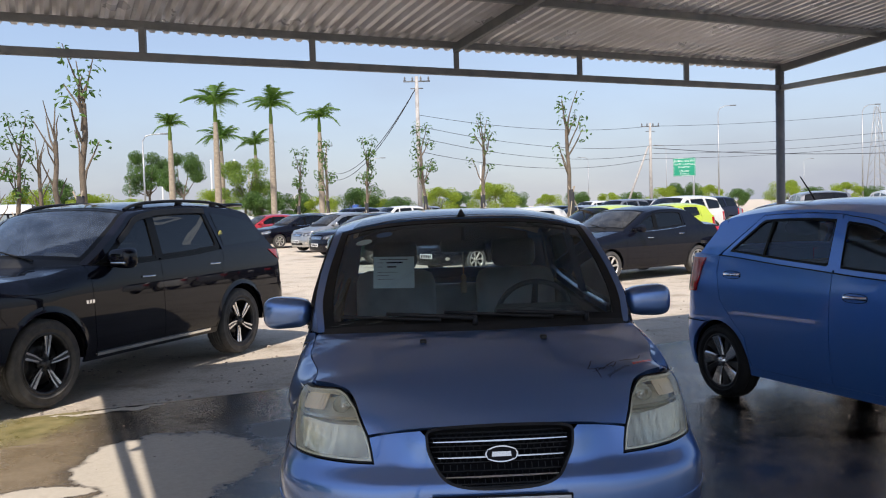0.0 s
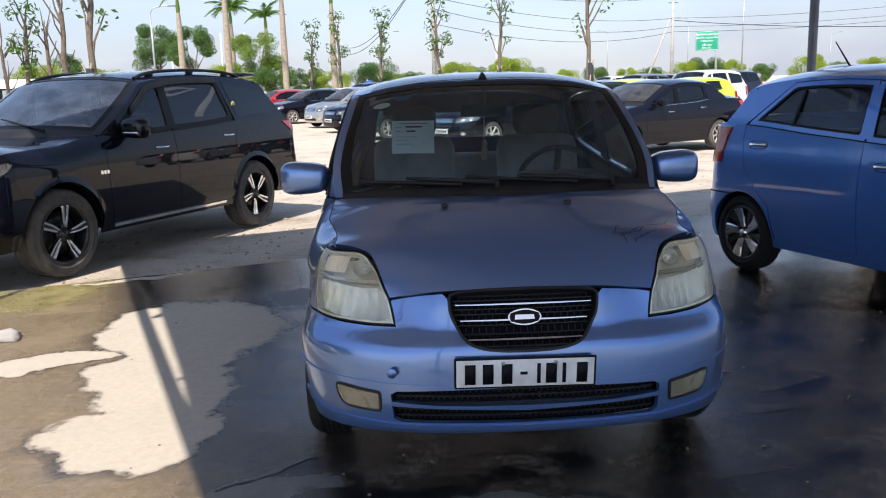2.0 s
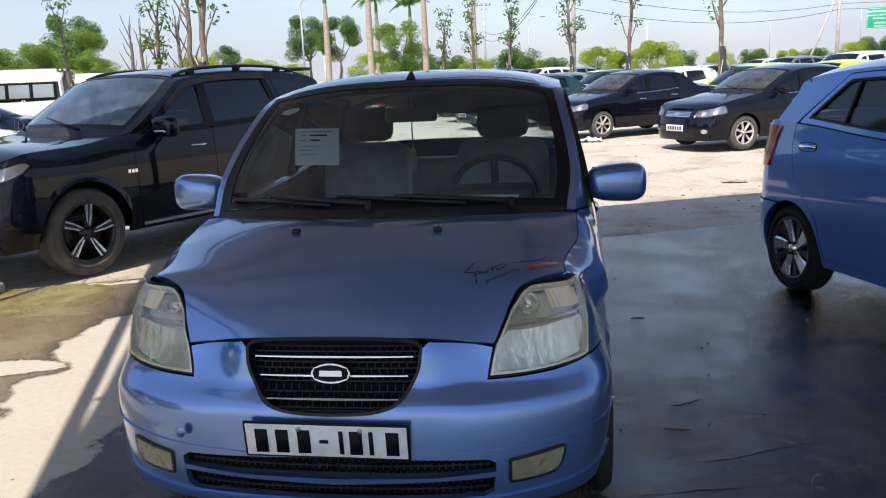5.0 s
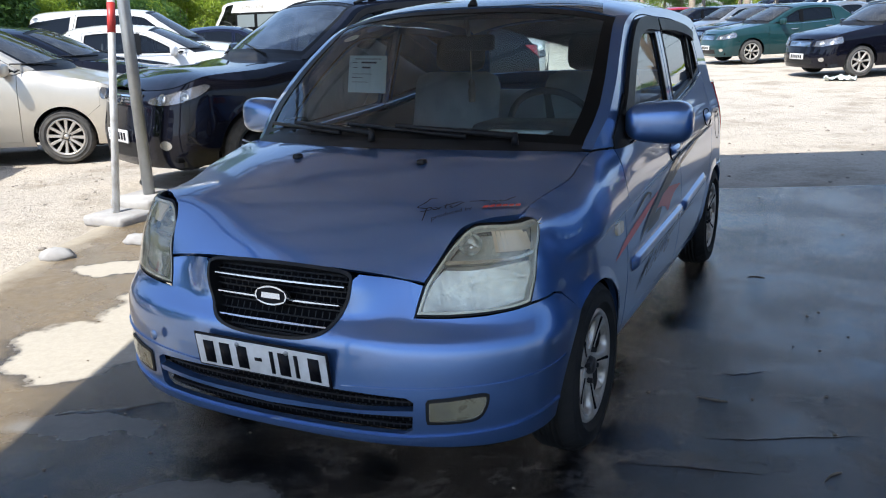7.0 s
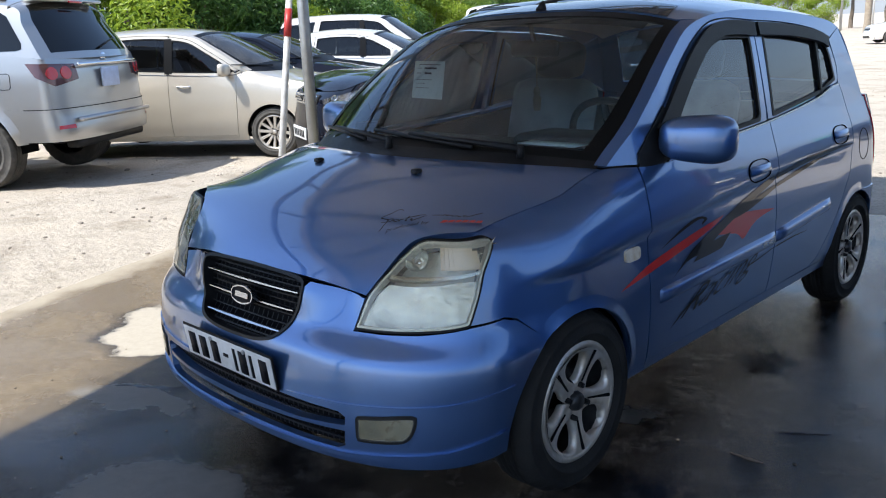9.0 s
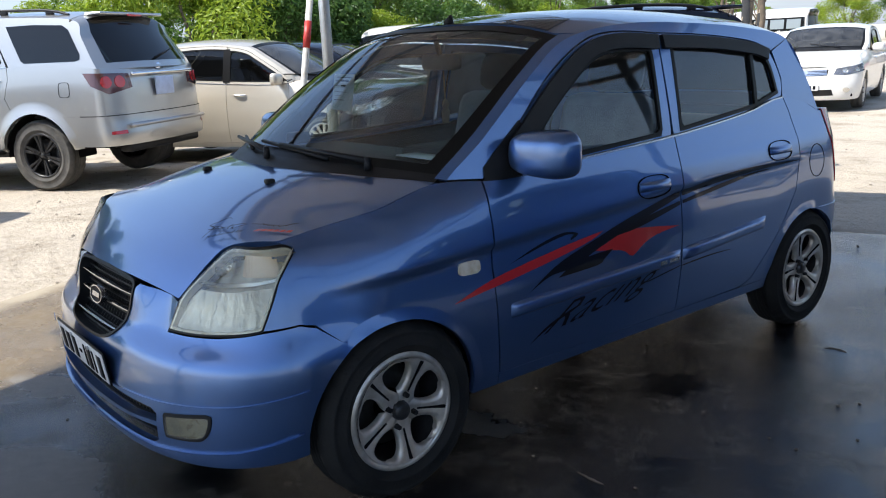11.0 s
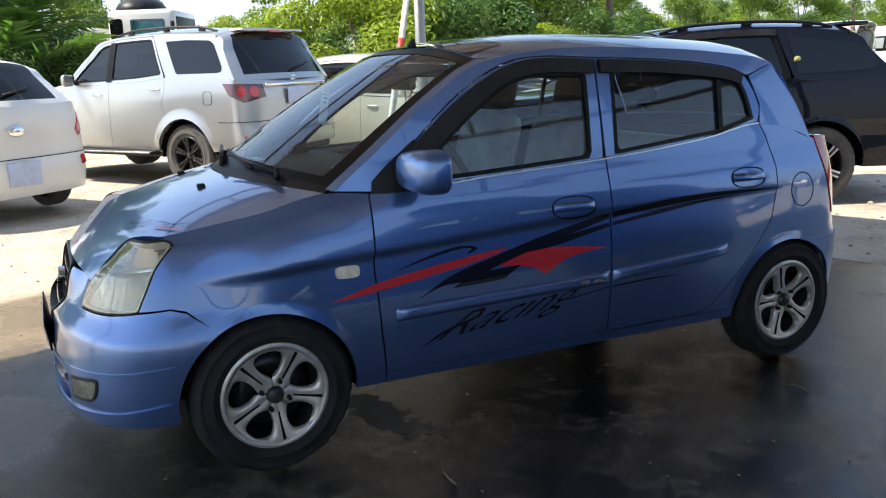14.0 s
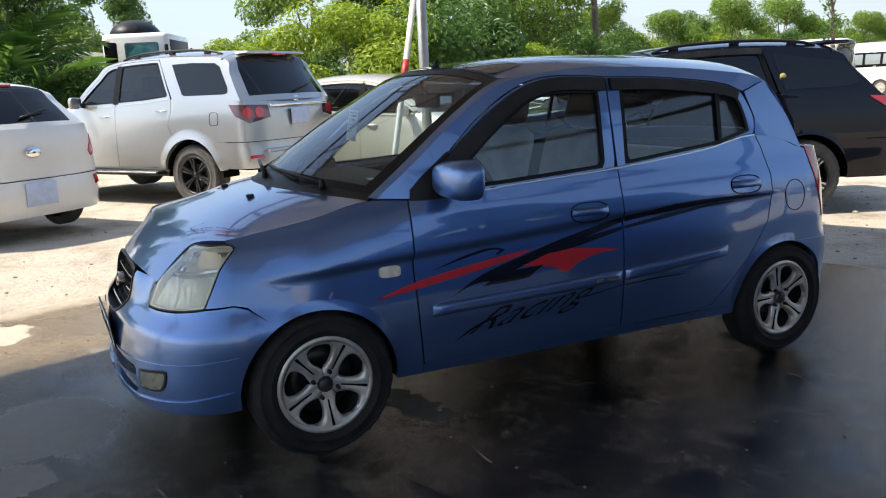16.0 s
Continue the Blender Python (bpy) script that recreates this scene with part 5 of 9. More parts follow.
        lp = [(sh.Y(0.27 + 0.043 * math.copysign(abs(math.cos(a)) ** 0.5, math.cos(a))), 0.673 + 0.021 * math.copysign(abs(math.sin(a)) ** 0.5, math.sin(a))) for a in [2 * math.pi * k / 20 for k in range(20)]]
        panel(bm, lp, L, 0.02, 0.02, side, 0.012, 0.008)
        part("side_repeater", bm, mat_worn("repeater_lens", (0.72, 0.66, 0.55), (0.55, 0.45, 0.3), 0.2, 30), root, "cloudy clear side repeater")
        bm = bmesh.new()
        for a, b in ((0.0, 0.006),):
            o = [(sh.Y(2.398 + 0.068 * math.cos(2 * math.pi * k / 32)), 0.783 + 0.076 * math.sin(2 * math.pi * k / 32)) for k in range(32)]
            i = [(sh.Y(2.398 + 0.064 * math.cos(2 * math.pi * k / 32)), 0.783 + 0.072 * math.sin(2 * math.pi * k / 32)) for k in range(32)]
            ring(bm, o, i, L, side, 0.0012, 0.002, (0, 1, 0.6), 1)
        part("fuel_flap", bm, M_GAP, root)
        # tail lamp
        bm = bmesh.new()
        s1 = sh.S(0.78, 2.60)
        tl = cr([(sh.Y(2.50), 1.01), (sh.Y(2.53), 0.90), (sh.Y(2.57), 0.78), (sh.Y(2.61), 0.66)], 4) + [(sh.S(0.70, 2.70), 0.655), (sh.S(0.66, 2.74), 0.80), (sh.S(0.66, 2.72), 1.0)]
        panel(bm, tl, L, 0.04, 0.04, side, 0.012, 0.004)
        part("tail_lamp", bm, M_REDLENS, root, "red tail lamp")
    arch_lips(root, sh, ((-0.012, 0.262, 0.305, 124, -2), (2.335, 0.27, 0.295, 178, 72)), M_BLUE)
    # vinyl stripes on the left flank
    dec = new("side_stripes")
    dec.parent = root

    def vinyl(nm, pts, mat, off=0.0016):
        b = bmesh.new()
        panel(b, [(sh.Y(y), z) for y, z in pts], L, 0.035, 0.012, 1, 0.0, off)
        return part(nm, b, mat, dec)
    red = cr([(0.20, 0.570), (0.36, 0.617), (0.56, 0.650), (0.75, 0.675), (0.90, 0.690)], 5) + cr([(0.90, 0.690), (0.84, 0.668), (0.70, 0.640), (0.52, 0.612), (0.36, 0.590), (0.20, 0.570)], 5)
    # split where the door gap passes
    vinyl("red_stripe", [p for p in red], M_REDINK)
    vinyl("red_wing", cr([(0.82, 0.628), (0.95, 0.668), (1.10, 0.668), (1.34, 0.642)], 5) + cr([(1.34, 0.642), (1.20, 0.628), (1.12, 0.605), (1.055, 0.572), (0.99, 0.604), (0.82, 0.628)], 4), M_REDINK, 0.0018)
    vinyl("black_sweep", cr([(0.52, 0.540), (0.66, 0.612), (0.85, 0.665), (1.05, 0.715), (1.355, 0.775)], 5) + cr([(1.355, 0.752), (1.05, 0.680), (0.86, 0.628), (0.74, 0.588), (0.62, 0.578), (0.52, 0.540)], 5), M_BLACKVINYL, 0.0024)
    vinyl("black_sweep", cr([(1.37, 0.777), (1.62, 0.803), (1.85, 0.812), (2.03, 0.810), (2.235, 0.803)], 5) + cr([(2.235, 0.799), (2.03, 0.796), (1.85, 0.792), (1.62, 0.776), (1.37, 0.752)], 5), M_BLACKVINYL, 0.0024)
    vinyl("black_sweep", cr([(1.37, 0.735), (1.62, 0.765), (1.85, 0.785), (2.0, 0.789)], 5) + cr([(2.0, 0.785), (1.85, 0.774), (1.62, 0.748), (1.37, 0.722)], 5), M_BLACKVINYL, 0.0022)
    vinyl("black_sweep", cr([(0.95, 0.660), (1.10, 0.697), (1.355, 0.735)], 5) + cr([(1.355, 0.720), (1.10, 0.672), (0.95, 0.660)], 5), M_BLACKVINYL, 0.0026)
    vinyl("black_fin", cr([(0.66, 0.565), (0.76, 0.606), (0.95, 0.618)], 4) + cr([(0.95, 0.618), (0.90, 0.59), (0.86, 0.572), (0.66, 0.565)], 4), M_BLACKVINYL, 0.0022)
    vinyl("black_curl", cr([(0.44, 0.652), (0.58, 0.694), (0.70, 0.714), (0.77, 0.700), (0.73, 0.682)], 5) + cr([(0.73, 0.690), (0.745, 0.700), (0.70, 0.704), (0.58, 0.684), (0.44, 0.652)], 5), M_BLACKVINYL, 0.0022)
    bm = bmesh.new()
    add_text(bm, "Racing", 0.125, lambda x, y: sh.P(sh.Y(0.575 + x * 1.72), 0.372 + x * 0.19 + y * 0.95) + Vector((0.004, 0, 0)), 1.0, 0.0009)
    part("lettering", bm, M_BLACKVINYL, dec, "black script lettering", False)
    vinyl("lettering_tail", cr([(1.15, 0.455), (1.355, 0.480)], 4) + cr([(1.355, 0.476), (1.15, 0.450)], 4), M_BLACKVINYL)
    vinyl("lettering_tail", cr([(1.37, 0.480), (1.55, 0.488), (1.71, 0.484)], 4) + cr([(1.71, 0.482), (1.55, 0.482), (1.37, 0.474)], 4), M_BLACKVINYL)
    vinyl("lettering_tail", cr([(0.53, 0.352), (0.63, 0.41), (0.78, 0.45)], 4) + cr([(0.78, 0.445), (0.64, 0.402), (0.53, 0.352)], 4), M_BLACKVINYL)
    # script on the bonnet above the left lamp
    hd = new("bonnet_lettering")
    hd.parent = root

    def HB(x, y):
        # x along the writing, y upwards on the bonnet
        X, Yy = 0.428 + 0.83 * x - 0.56 * y, -0.409 + 0.56 * x + 0.83 * y
        p = sh.hood(0.8, Yy)
        return sh.hood(min(X / (p.x / 0.8), 0.99), Yy) + Vector((0, -0.0015, 0.005))
    bm = bmesh.new()
    add_text(bm, "produced by", 0.0240, lambda x, y: HB(x, y - 0.002 + 0.02 * x) + Vector((0, -0.002, 0.005)))
    part("lettering", bm, M_INK, hd, "black lettering", False)
    # the signature-like script, stroke by stroke, in millimetres
    sports = [[(34, 65), (21, 73), (-6, 65), (-33, 53), (-37, 47), (-21, 39), (-11, 31), (-18, 25), (-33, 28)], [(-11, 36), (-18, 16), (-29, -8)], [(-14, 28), (-6, 35), (4, 33), (0, 25), (-13, 24)], [(13, 31), (7, 26), (16, 19), (23, 24), (13, 31)], [(28, 26), (26, 16)], [(26, 21), (31, 25), (37, 25)], [(55, 37), (45, 19), (52, 14)], [(39, 28), (72, 30), (108, 33)], [(68, 22), (60, 20), (68, 13), (59, 11)], [(68, 12), (90, 20), (113, 28)]]
    mind = [[(129, 28), (162, 26)], [(160, 23), (168, 30), (172, 22), (179, 28), (184, 21)], [(190, 27), (188, 20), (196, 21)], [(199, 18), (203, 25), (209, 17), (215, 23)], [(232, 25), (222, 25), (224, 19), (234, 20), (251, 29)], [(246, 22), (253, 30), (278, 43)]]
    for word in (sports, mind):
        bm = bmesh.new()
        for pts in word:
            line = cr([(x * 0.00094, 0.026 + y * 0.0011) for x, y in pts], 6)
            va, vb = [], []
            for k, (x, y) in enumerate(line):
                xa, ya = line[max(k - 1, 0)]
                xb, yb = line[min(k + 1, len(line) - 1)]
                d = math.hypot(xb - xa, yb - ya) or 1.0
                w = 0.0008 + 0.0010 * math.sin(math.pi * (k + 0.6) / len(line)) ** 0.7
                va.append(bm.verts.new(HB(x - (yb - ya) / d * w, y + (xb - xa) / d * w)))
                vb.append(bm.verts.new(HB(x + (yb - ya) / d * w, y - (xb - xa) / d * w)))
            for k in range(len(line) - 1):
                bm.faces.new((va[k], va[k + 1], vb[k + 1], vb[k]))
        part("lettering", bm, M_INK, hd, "black script lettering", False)
    for k in range(6):
        x0 = 0.150 + k * 0.019
        y0 = 0.008 + k * 0.001
        bm = bmesh.new()
        vs = [bm.verts.new(HB(x, y)) for x, y in ((x0, y0), (x0 + 0.016, y0 + 0.002), (x0 + 0.021, y0 + 0.017), (x0 + 0.006, y0 + 0.015))]
        bm.faces.new(vs)
        part("red_bar", bm, M_REDINK, hd, smooth=False)
    bm = bmesh.new()
    panel(bm, [(-0.86, 0.338), (0.86, 0.338), (0.80, 0.395), (0.4, 0.402), (-0.4, 0.402), (-0.80, 0.395)], sh.T, 0.08, 0.03, 1, 0.0, 0.002, (0, 1, 0.6))
    part("roof_film", bm, M_BLACK, root, "glossy black film over the front of the roof")
    bm = bmesh.new()
    panel(bm, [(-0.80, 0.290), (0.80, 0.290), (0.80, 0.318), (-0.80, 0.318)], sh.T, 0.1, 0.02, 1, 0.0, -0.006, (0, 1, 0.6))
    tb = part("tint_band", bm, mat_glass("tint_film", (0.10, 0.17, 0.20), 0.3, 0.02), root, "dark blue-green tint band")
    tb.visible_shadow = False
    # wipers
    for x0, x1, t1 in ((0.46, -0.14, 0.018), (-0.02, -0.57, 0.020)):
        wp = new("wiper")
        wp.parent = root
        bm = bmesh.new()
        a = sh.T(x0 / 0.68, 0.012) + Vector((0, -0.015, 0.02))
        b = sh.T((x0 * 0.35 + x1 * 0.65) / 0.68, t1 + 0.006) + Vector((0, -0.03, 0.03))
        tube(bm, a, b, 0.011, 0.007, 8)
        tube(bm, a + Vector((0, 0, -0.03)), a + Vector((0, 0, 0.012)), 0.013, 0.010, 12)
        part("wiper_arm", bm, M_PLASTIC, wp)
        bm = bmesh.new()
        e0 = sh.T((x0 * 0.75 + x1 * 0.25) / 0.68, t1 - 0.005) + Vector((0, -0.012, 0.012))
        e1 = sh.T(x1 / 0.68, t1 + 0.016) + Vector((0, -0.012, 0.012))
        tube(bm, e0, e1, 0.008, 0.007, 8)
        part("wiper_blade", bm, M_PLASTIC, wp)
    # cabin
    cab = new("cabin")
    cab.parent = root
    bm = bmesh.new()
    box(bm, 0, 0.52, 0.80, 1.30, 0.45, 0.30, 0.08)
    box(bm, 0.34, 0.62, 0.955, 0.40, 0.25, 0.07, 0.03)
    part("dashboard", bm, M_TRIM, cab, "dark grey dashboard")
    bm = bmesh.new()
    lathe(bm, [(0.185 + 0.014 * math.cos(a), 0.014 * math.sin(a)) for a in [2 * math.pi * k / 10 for k in range(11)]], 36, Matrix.Translation((0.36, 0.86, 0.93)) @ pose(0, 0, 0, 0, 0, 90) @ pose(0, 0, 0, 0, -28, 0))
    for k in range(3):
        a = radians(90 + 120 * k)
        m = Matrix.Translation((0.36, 0.86, 0.93)) @ pose(0, 0, 0, 0, 0, 90) @ pose(0, 0, 0, 0, -28, 0)
        tube(bm, m @ Vector((-0.01, 0, 0)), m @ Vector((0, 0.18 * math.cos(a), 0.18 * math.sin(a))), 0.02, 0.014, 8)
    part("steering_wheel", bm, M_TRIM, cab)
    for x in (0.35, -0.35):
        seat = new("front_seat")
        seat.parent = root
        bm = bmesh.new()
        box(bm, x, 1.12, 0.52, 0.48, 0.50, 0.18, 0.06)
        part("cushion", bm, M_SEAT, seat)
        bm = bmesh.new()
        box(bm, 0, 0, 0, 0.46, 0.16, 0.60, 0.07, Matrix.Translation((x, 1.40, 0.84)) @ pose(0, 0, 0, -14))
        part("backrest", bm, M_SEAT, seat, "grey leather backrest with piping")
        bm = bmesh.new()
        box(bm, 0, 0, 0, 0.26, 0.11, 0.17, 0.045, Matrix.Translation((x, 1.50, 1.22)) @ pose(0, 0, 0, -12))
        tube(bm, (x - 0.06, 1.48, 1.08), (x - 0.06, 1.50, 1.18), 0.008)
        tube(bm, (x + 0.06, 1.48, 1.08), (x + 0.06, 1.50, 1.18), 0.008)
        part("headrest", bm, M_TRIM, seat, "dark grey headrest")
    rs = new("rear_seat")
    rs.parent = root
    bm = bmesh.new()
    box(bm, 0, 1.95, 0.52, 1.22, 0.50, 0.18, 0.06)
    part("cushion", bm, M_SEAT, rs)
    bm = bmesh.new()
    box(bm, 0, 0, 0, 1.22, 0.14, 0.50, 0.06, Matrix.Translation((0, 2.20, 0.745)) @ pose(0, 0, 0, -16))
    part("backrest", bm, M_SEAT, rs)
    bm = bmesh.new()
    box(bm, 0, 2.48, 0.88, 1.1, 0.40, 0.02, 0.005)
    part("parcel_shelf", bm, M_TRIM, cab)
    for side in (1, -1):
        bm = bmesh.new()
        panel(bm, [(0.45, 0.5), (2.2, 0.5), (2.2, 1.05), (1.35, 0.965), (0.45, 0.915)], lambda y, z: sh.P(sh.Y(y), z) - Vector((0.06, 0, 0)), 0.1, 0.1, side, 0.02, 0, (0, 1, 0.6))
        part("door_lining", bm, M_TRIM, cab)
    bm = bmesh.new()
    panel(bm, [(-0.96, 0.37), (0.96, 0.37), (0.96, 0.78), (-0.96, 0.78)], lambda u, t: sh.T(u, t) - Vector((0, 0, 0.03)), 0.1, 0.05, 1, 0.0, 0, (0, 1, 3))
    part("headlining", bm, M_LINING, cab)
    bm = bmesh.new()
    box(bm, 0, 0.83, 1.285, 0.23, 0.035, 0.065, 0.015)
    tube(bm, (0, 0.83, 1.30), (0, 0.80, 1.39), 0.01)
    part("inside_mirror", bm, M_TRIM, cab)
    ch = new("hanging_charm")
    ch.parent = root
    bm = bmesh.new()
    tube(bm, (0.0, 0.84, 1.25), (0.0, 0.845, 1.13), 0.003)
    part("cord", bm, M_PALEBARK, ch)
    bm = bmesh.new()
    lathe(bm, [(0.001, 0.0), (0.012, -0.01), (0.016, -0.025), (0.010, -0.04), (0.018, -0.05), (0.014, -0.10), (0.001, -0.10)], 14, Matrix.Translation((0.0, 0.845, 1.14)) @ pose(0, 0, 0, 0, -90, 0))
    part("tassel", bm, M_PALEBARK, ch, "pale bead and tassel")
    # papers behind the screen
    pp = new("price_sheet")
    pp.parent = root

    def WS(x, t, off=-0.012):
        p = sh.T(x / 0.62, t)
        q = (sh.T(x / 0.62, t + 0.01) - p)
        nn = Vector((1, 0, 0)).cross(q).normalized()
        return p + nn * off
    corners = [Vector(q) for q in ((-0.455, 0.578, 1.100), (-0.258, 0.553, 1.097), (-0.255, 0.578, 1.247), (-0.450, 0.603, 1.250))]

    def sheet(i, j, off=0.0):
        p = corners[0].lerp(corners[1], i).lerp(corners[3].lerp(corners[2], i), j)
        return p + Vector((0, 0.006 * math.sin(3 * i) - off, 0))
    bm = bmesh.new()
    g = [[bm.verts.new(sheet(i / 6, j / 6)) for i in range(7)] for j in range(7)]
    for j in range(6):
        for i in range(6):
            bm.faces.new((g[j][i], g[j][i + 1], g[j + 1][i + 1], g[j + 1][i]))
    part("sheet", bm, M_PAPER, pp, "pale handwritten price sheet")
    for k, (i0, w, h) in enumerate(((0.15, 0.7, 0.018), (0.10, 0.14, 0.014), (0.32, 0.40, 0.045), (0.10, 0.12, 0.014), (0.34, 0.22, 0.045), (0.10, 0.5, 0.010), (0.10, 0.28, 0.010), (0.10, 0.42, 0.010))):
        j = (0.90, 0.80, 0.79, 0.67, 0.655, 0.50, 0.40, 0.28)[k]
        bm = bmesh.new()
        vs = [bm.verts.new(sheet(i, jj, 0.0015)) for i, jj in ((i0, j), (i0 + w, j), (i0 + w, j + h), (i0, j + h))]
        bm.faces.new(vs)
        part("writing_bar", bm, M_INK, pp, smooth=False)
    for xx, tt, mat in ((-0.46, 0.265, M_PAPER), (-0.37, 0.285, mat_base("blue_sticker", (0.05, 0.16, 0.42), 0.5)[0])):
        bm = bmesh.new()
        vs = [bm.verts.new(WS(xx + 0.038 * math.cos(2 * math.pi * k / 20), tt + 0.011 * math.sin(2 * math.pi * k / 20))) for k in range(20)]
        bm.faces.new(vs)
        part("sticker", bm, mat, pp, smooth=False)
    bm = bmesh.new()
    box(bm, 0.36, 0.46, 0.967, 0.24, 0.10, 0.004)
    part("dash_paper", bm, M_PAPER, pp)
    # wheels
    for y in (0.0, 2.345):
        for side in (1, -1):
            wheel(root, 0.797, y, 0.278, 0.165, side, 0.178, "twin5", M_ALLOY, turn=17 if y else 44)
    return root


# ---- ground, paving, shed ----
SD, SN = Vector((0.913, 0.408, 0)), Vector((-0.408, 0.913, 0))
S0 = Vector((-3.90, 2.55, 0))


def shed(m, n, z=0.0):
    """A place in the shed's own directions: m along its open edge, n outwards."""
    p = S0 + SD * m + SN * n
    return Vector((p.x, p.y, z))


def mat_lot():
    m, n, l, b = mat_base("sandy_gravel", (0.5, 0.44, 0.36), 0.95)
    big = noise_node(n, l, 0.16, 6.0)
    mid = noise_node(n, l, 1.3, 8.0, rough=0.7)
    fine = noise_node(n, l, 34.0, 6.0, rough=0.75)
    r1 = ramp_node(n, l, big.outputs["Fac"], [(0.3, (0.53, 0.455, 0.355)), (0.7, (0.46, 0.40, 0.325))])
    r2 = ramp_node(n, l, mid.outputs["Fac"], [(0.32, (0.54, 0.50, 0.44)), (0.5, (1, 1, 1)), (0.7, (1.12, 1.1, 1.06))])
    r3 = ramp_node(n, l, fine.outputs["Fac"], [(0.3, (0.62, 0.6, 0.58)), (0.48, (1, 1, 1)), (0.75, (1.2, 1.2, 1.2))])
    m1 = n.new("ShaderNodeMixRGB")
    m1.blend_type, m1.inputs["Fac"].default_value = "MULTIPLY", 0.85
    m2 = n.new("ShaderNodeMixRGB")
    m2.blend_type, m2.inputs["Fac"].default_value = "MULTIPLY", 0.7
    l.new(r1.outputs["Color"], m1.inputs["Color1"])
    l.new(r2.outputs["Color"], m1.inputs["Color2"])
    l.new(m1.outputs["Color"], m2.inputs["Color1"])
    l.new(r3.outputs["Color"], m2.inputs["Color2"])
    l.new(m2.outputs["Color"], b.inputs["Base Color"])
    bp = n.new("ShaderNodeBump")
    bp.inputs["Strength"].default_value, bp.inputs["Distance"].default_value = 0.7, 0.02
    l.new(fine.outputs["Fac"], bp.inputs["Height"])
    lump = noise_node(n, l, 5.5, 7.0, rough=0.7)
    b2 = n.new("ShaderNodeBump")
    b2.inputs["Strength"].default_value, b2.inputs["Distance"].default_value = 0.75, 0.09
    l.new(lump.outputs["Fac"], b2.inputs["Height"])
    l.new(b2.outputs["Normal"], bp.inputs["Normal"])
    l.new(bp.outputs["Normal"], b.inputs["Normal"])
    return m


def mat_slab():
    """Concrete, hosed down: dark and glossy where wet, pale where it has dried, muddy and mossy along the low edge."""
    m, n, l, b = mat_base("wet_concrete", (0.2, 0.19, 0.18), 0.5)
    tc = n.new("ShaderNodeTexCoord")
    sep = n.new("ShaderNodeSeparateXYZ")
    l.new(tc.outputs["Object"], sep.inputs["Vector"])
    big = noise_node(n, l, 0.9, 6.0, rough=0.6)
    mid = noise_node(n, l, 4.5, 8.0, rough=0.7)
    fine = noise_node(n, l, 60.0, 5.0)
    crumb = noise_node(n, l, 24.0, 10.0, rough=0.85)

    def math_node(op, a, b_, c=None):
        k = n.new("ShaderNodeMath")
        k.operation = op
        for i, v in enumerate((a, b_, c)):
            if v is None:
                continue
            if isinstance(v, (int, float)):
                k.inputs[i].default_value = v
            else:
                l.new(v, k.inputs[i])
        return k.outputs["Value"]

    def span(src, a0, a1, b0=0.0, b1=1.0):
        k = n.new("ShaderNodeMapRange")
        for nm, v in zip(("From Min", "From Max", "To Min", "To Max"), (a0, a1, b0, b1)):
            k.inputs[nm].default_value = v
        l.new(src, k.inputs["Value"])
        return k.outputs["Result"]

    def mixed(fac, c1, c2):
        k = n.new("ShaderNodeMixRGB")
        for i, v in ((0, fac), (1, c1), (2, c2)):
            if isinstance(v, tuple):
                k.inputs[i].default_value = (*v, 1)
            else:
                l.new(v, k.inputs[i])
        return k.outputs["Color"]

    warp = n.new("ShaderNodeMixRGB")
    warp.blend_type, warp.inputs["Fac"].default_value = "ADD", 1.0
    wn_ = noise_node(n, l, 2.3, 5.0, rough=0.6)
    wsh = n.new("ShaderNodeVectorMath")
    wsh.operation = "MULTIPLY_ADD"
    wsh.inputs[1].default_value, wsh.inputs[2].default_value = (0.5, 0.5, 0), (-0.25, -0.25, 0)
    l.new(wn_.outputs["Color"], wsh.inputs[0])
    l.new(tc.outputs["Object"], warp.inputs["Color1"])
    l.new(wsh.outputs["Vector"], warp.inputs["Color2"])

    def pools(spots):
        """How deep inside the nearest of some oval stains a place lies: 1 in a middle, 0 on a rim."""
        best = None
        for px, py, rx, ry in spots:
            mp = n.new("ShaderNodeMapping")
            mp.vector_type = "TEXTURE"
            mp.inputs["Location"].default_value, mp.inputs["Scale"].default_value = (px, py, 0), (rx, ry, 50)
            l.new(warp.outputs["Color"], mp.inputs["Vector"])
            ln = n.new("ShaderNodeVectorMath")
            ln.operation = "LENGTH"
            l.new(mp.outputs["Vector"], ln.inputs[0])
            v = math_node("SUBTRACT", 1.0, ln.outputs["Value"])
            best = v if best is None else math_node("MAXIMUM", best, v)
        return best
    wob = math_node("MULTIPLY_ADD", big.outputs["Fac"], 0.9, math_node("MULTIPLY_ADD", mid.outputs["Fac"], 0.75, -0.83))
    # dried patches, mostly where the sun reaches in
    dried = pools([(1.52, -1.72, 0.60, 0.80), (1.25, -2.62, 0.36, 0.70), (1.02, -3.32, 0.38, 0.36), (0.72, -2.02, 0.36, 0.17), (1.30, 0.10, 0.45, 0.07), (0.35, -4.4, 0.30, 0.20), (0.75, -5.4, 0.4, 0.3)])
    # half-dried ones in the shade
    damp = span(math_node("ADD", pools([(1.40, -4.08, 0.30, 0.12), (2.08, -4.80, 0.40, 0.33), (2.47, -5.05, 0.2, 0.17), (3.12, -3.63, 0.30, 0.09), (2.55, -1.3, 0.5, 0.35)]), wob), -0.06, 0.24)
    dry = span(math_node("ADD", dried, wob), 0.02, 0.14)
    dryc = ramp_node(n, l, crumb.outputs["Fac"], [(0.3, (0.35, 0.305, 0.24)), (0.7, (0.46, 0.41, 0.325))]).outputs["Color"]
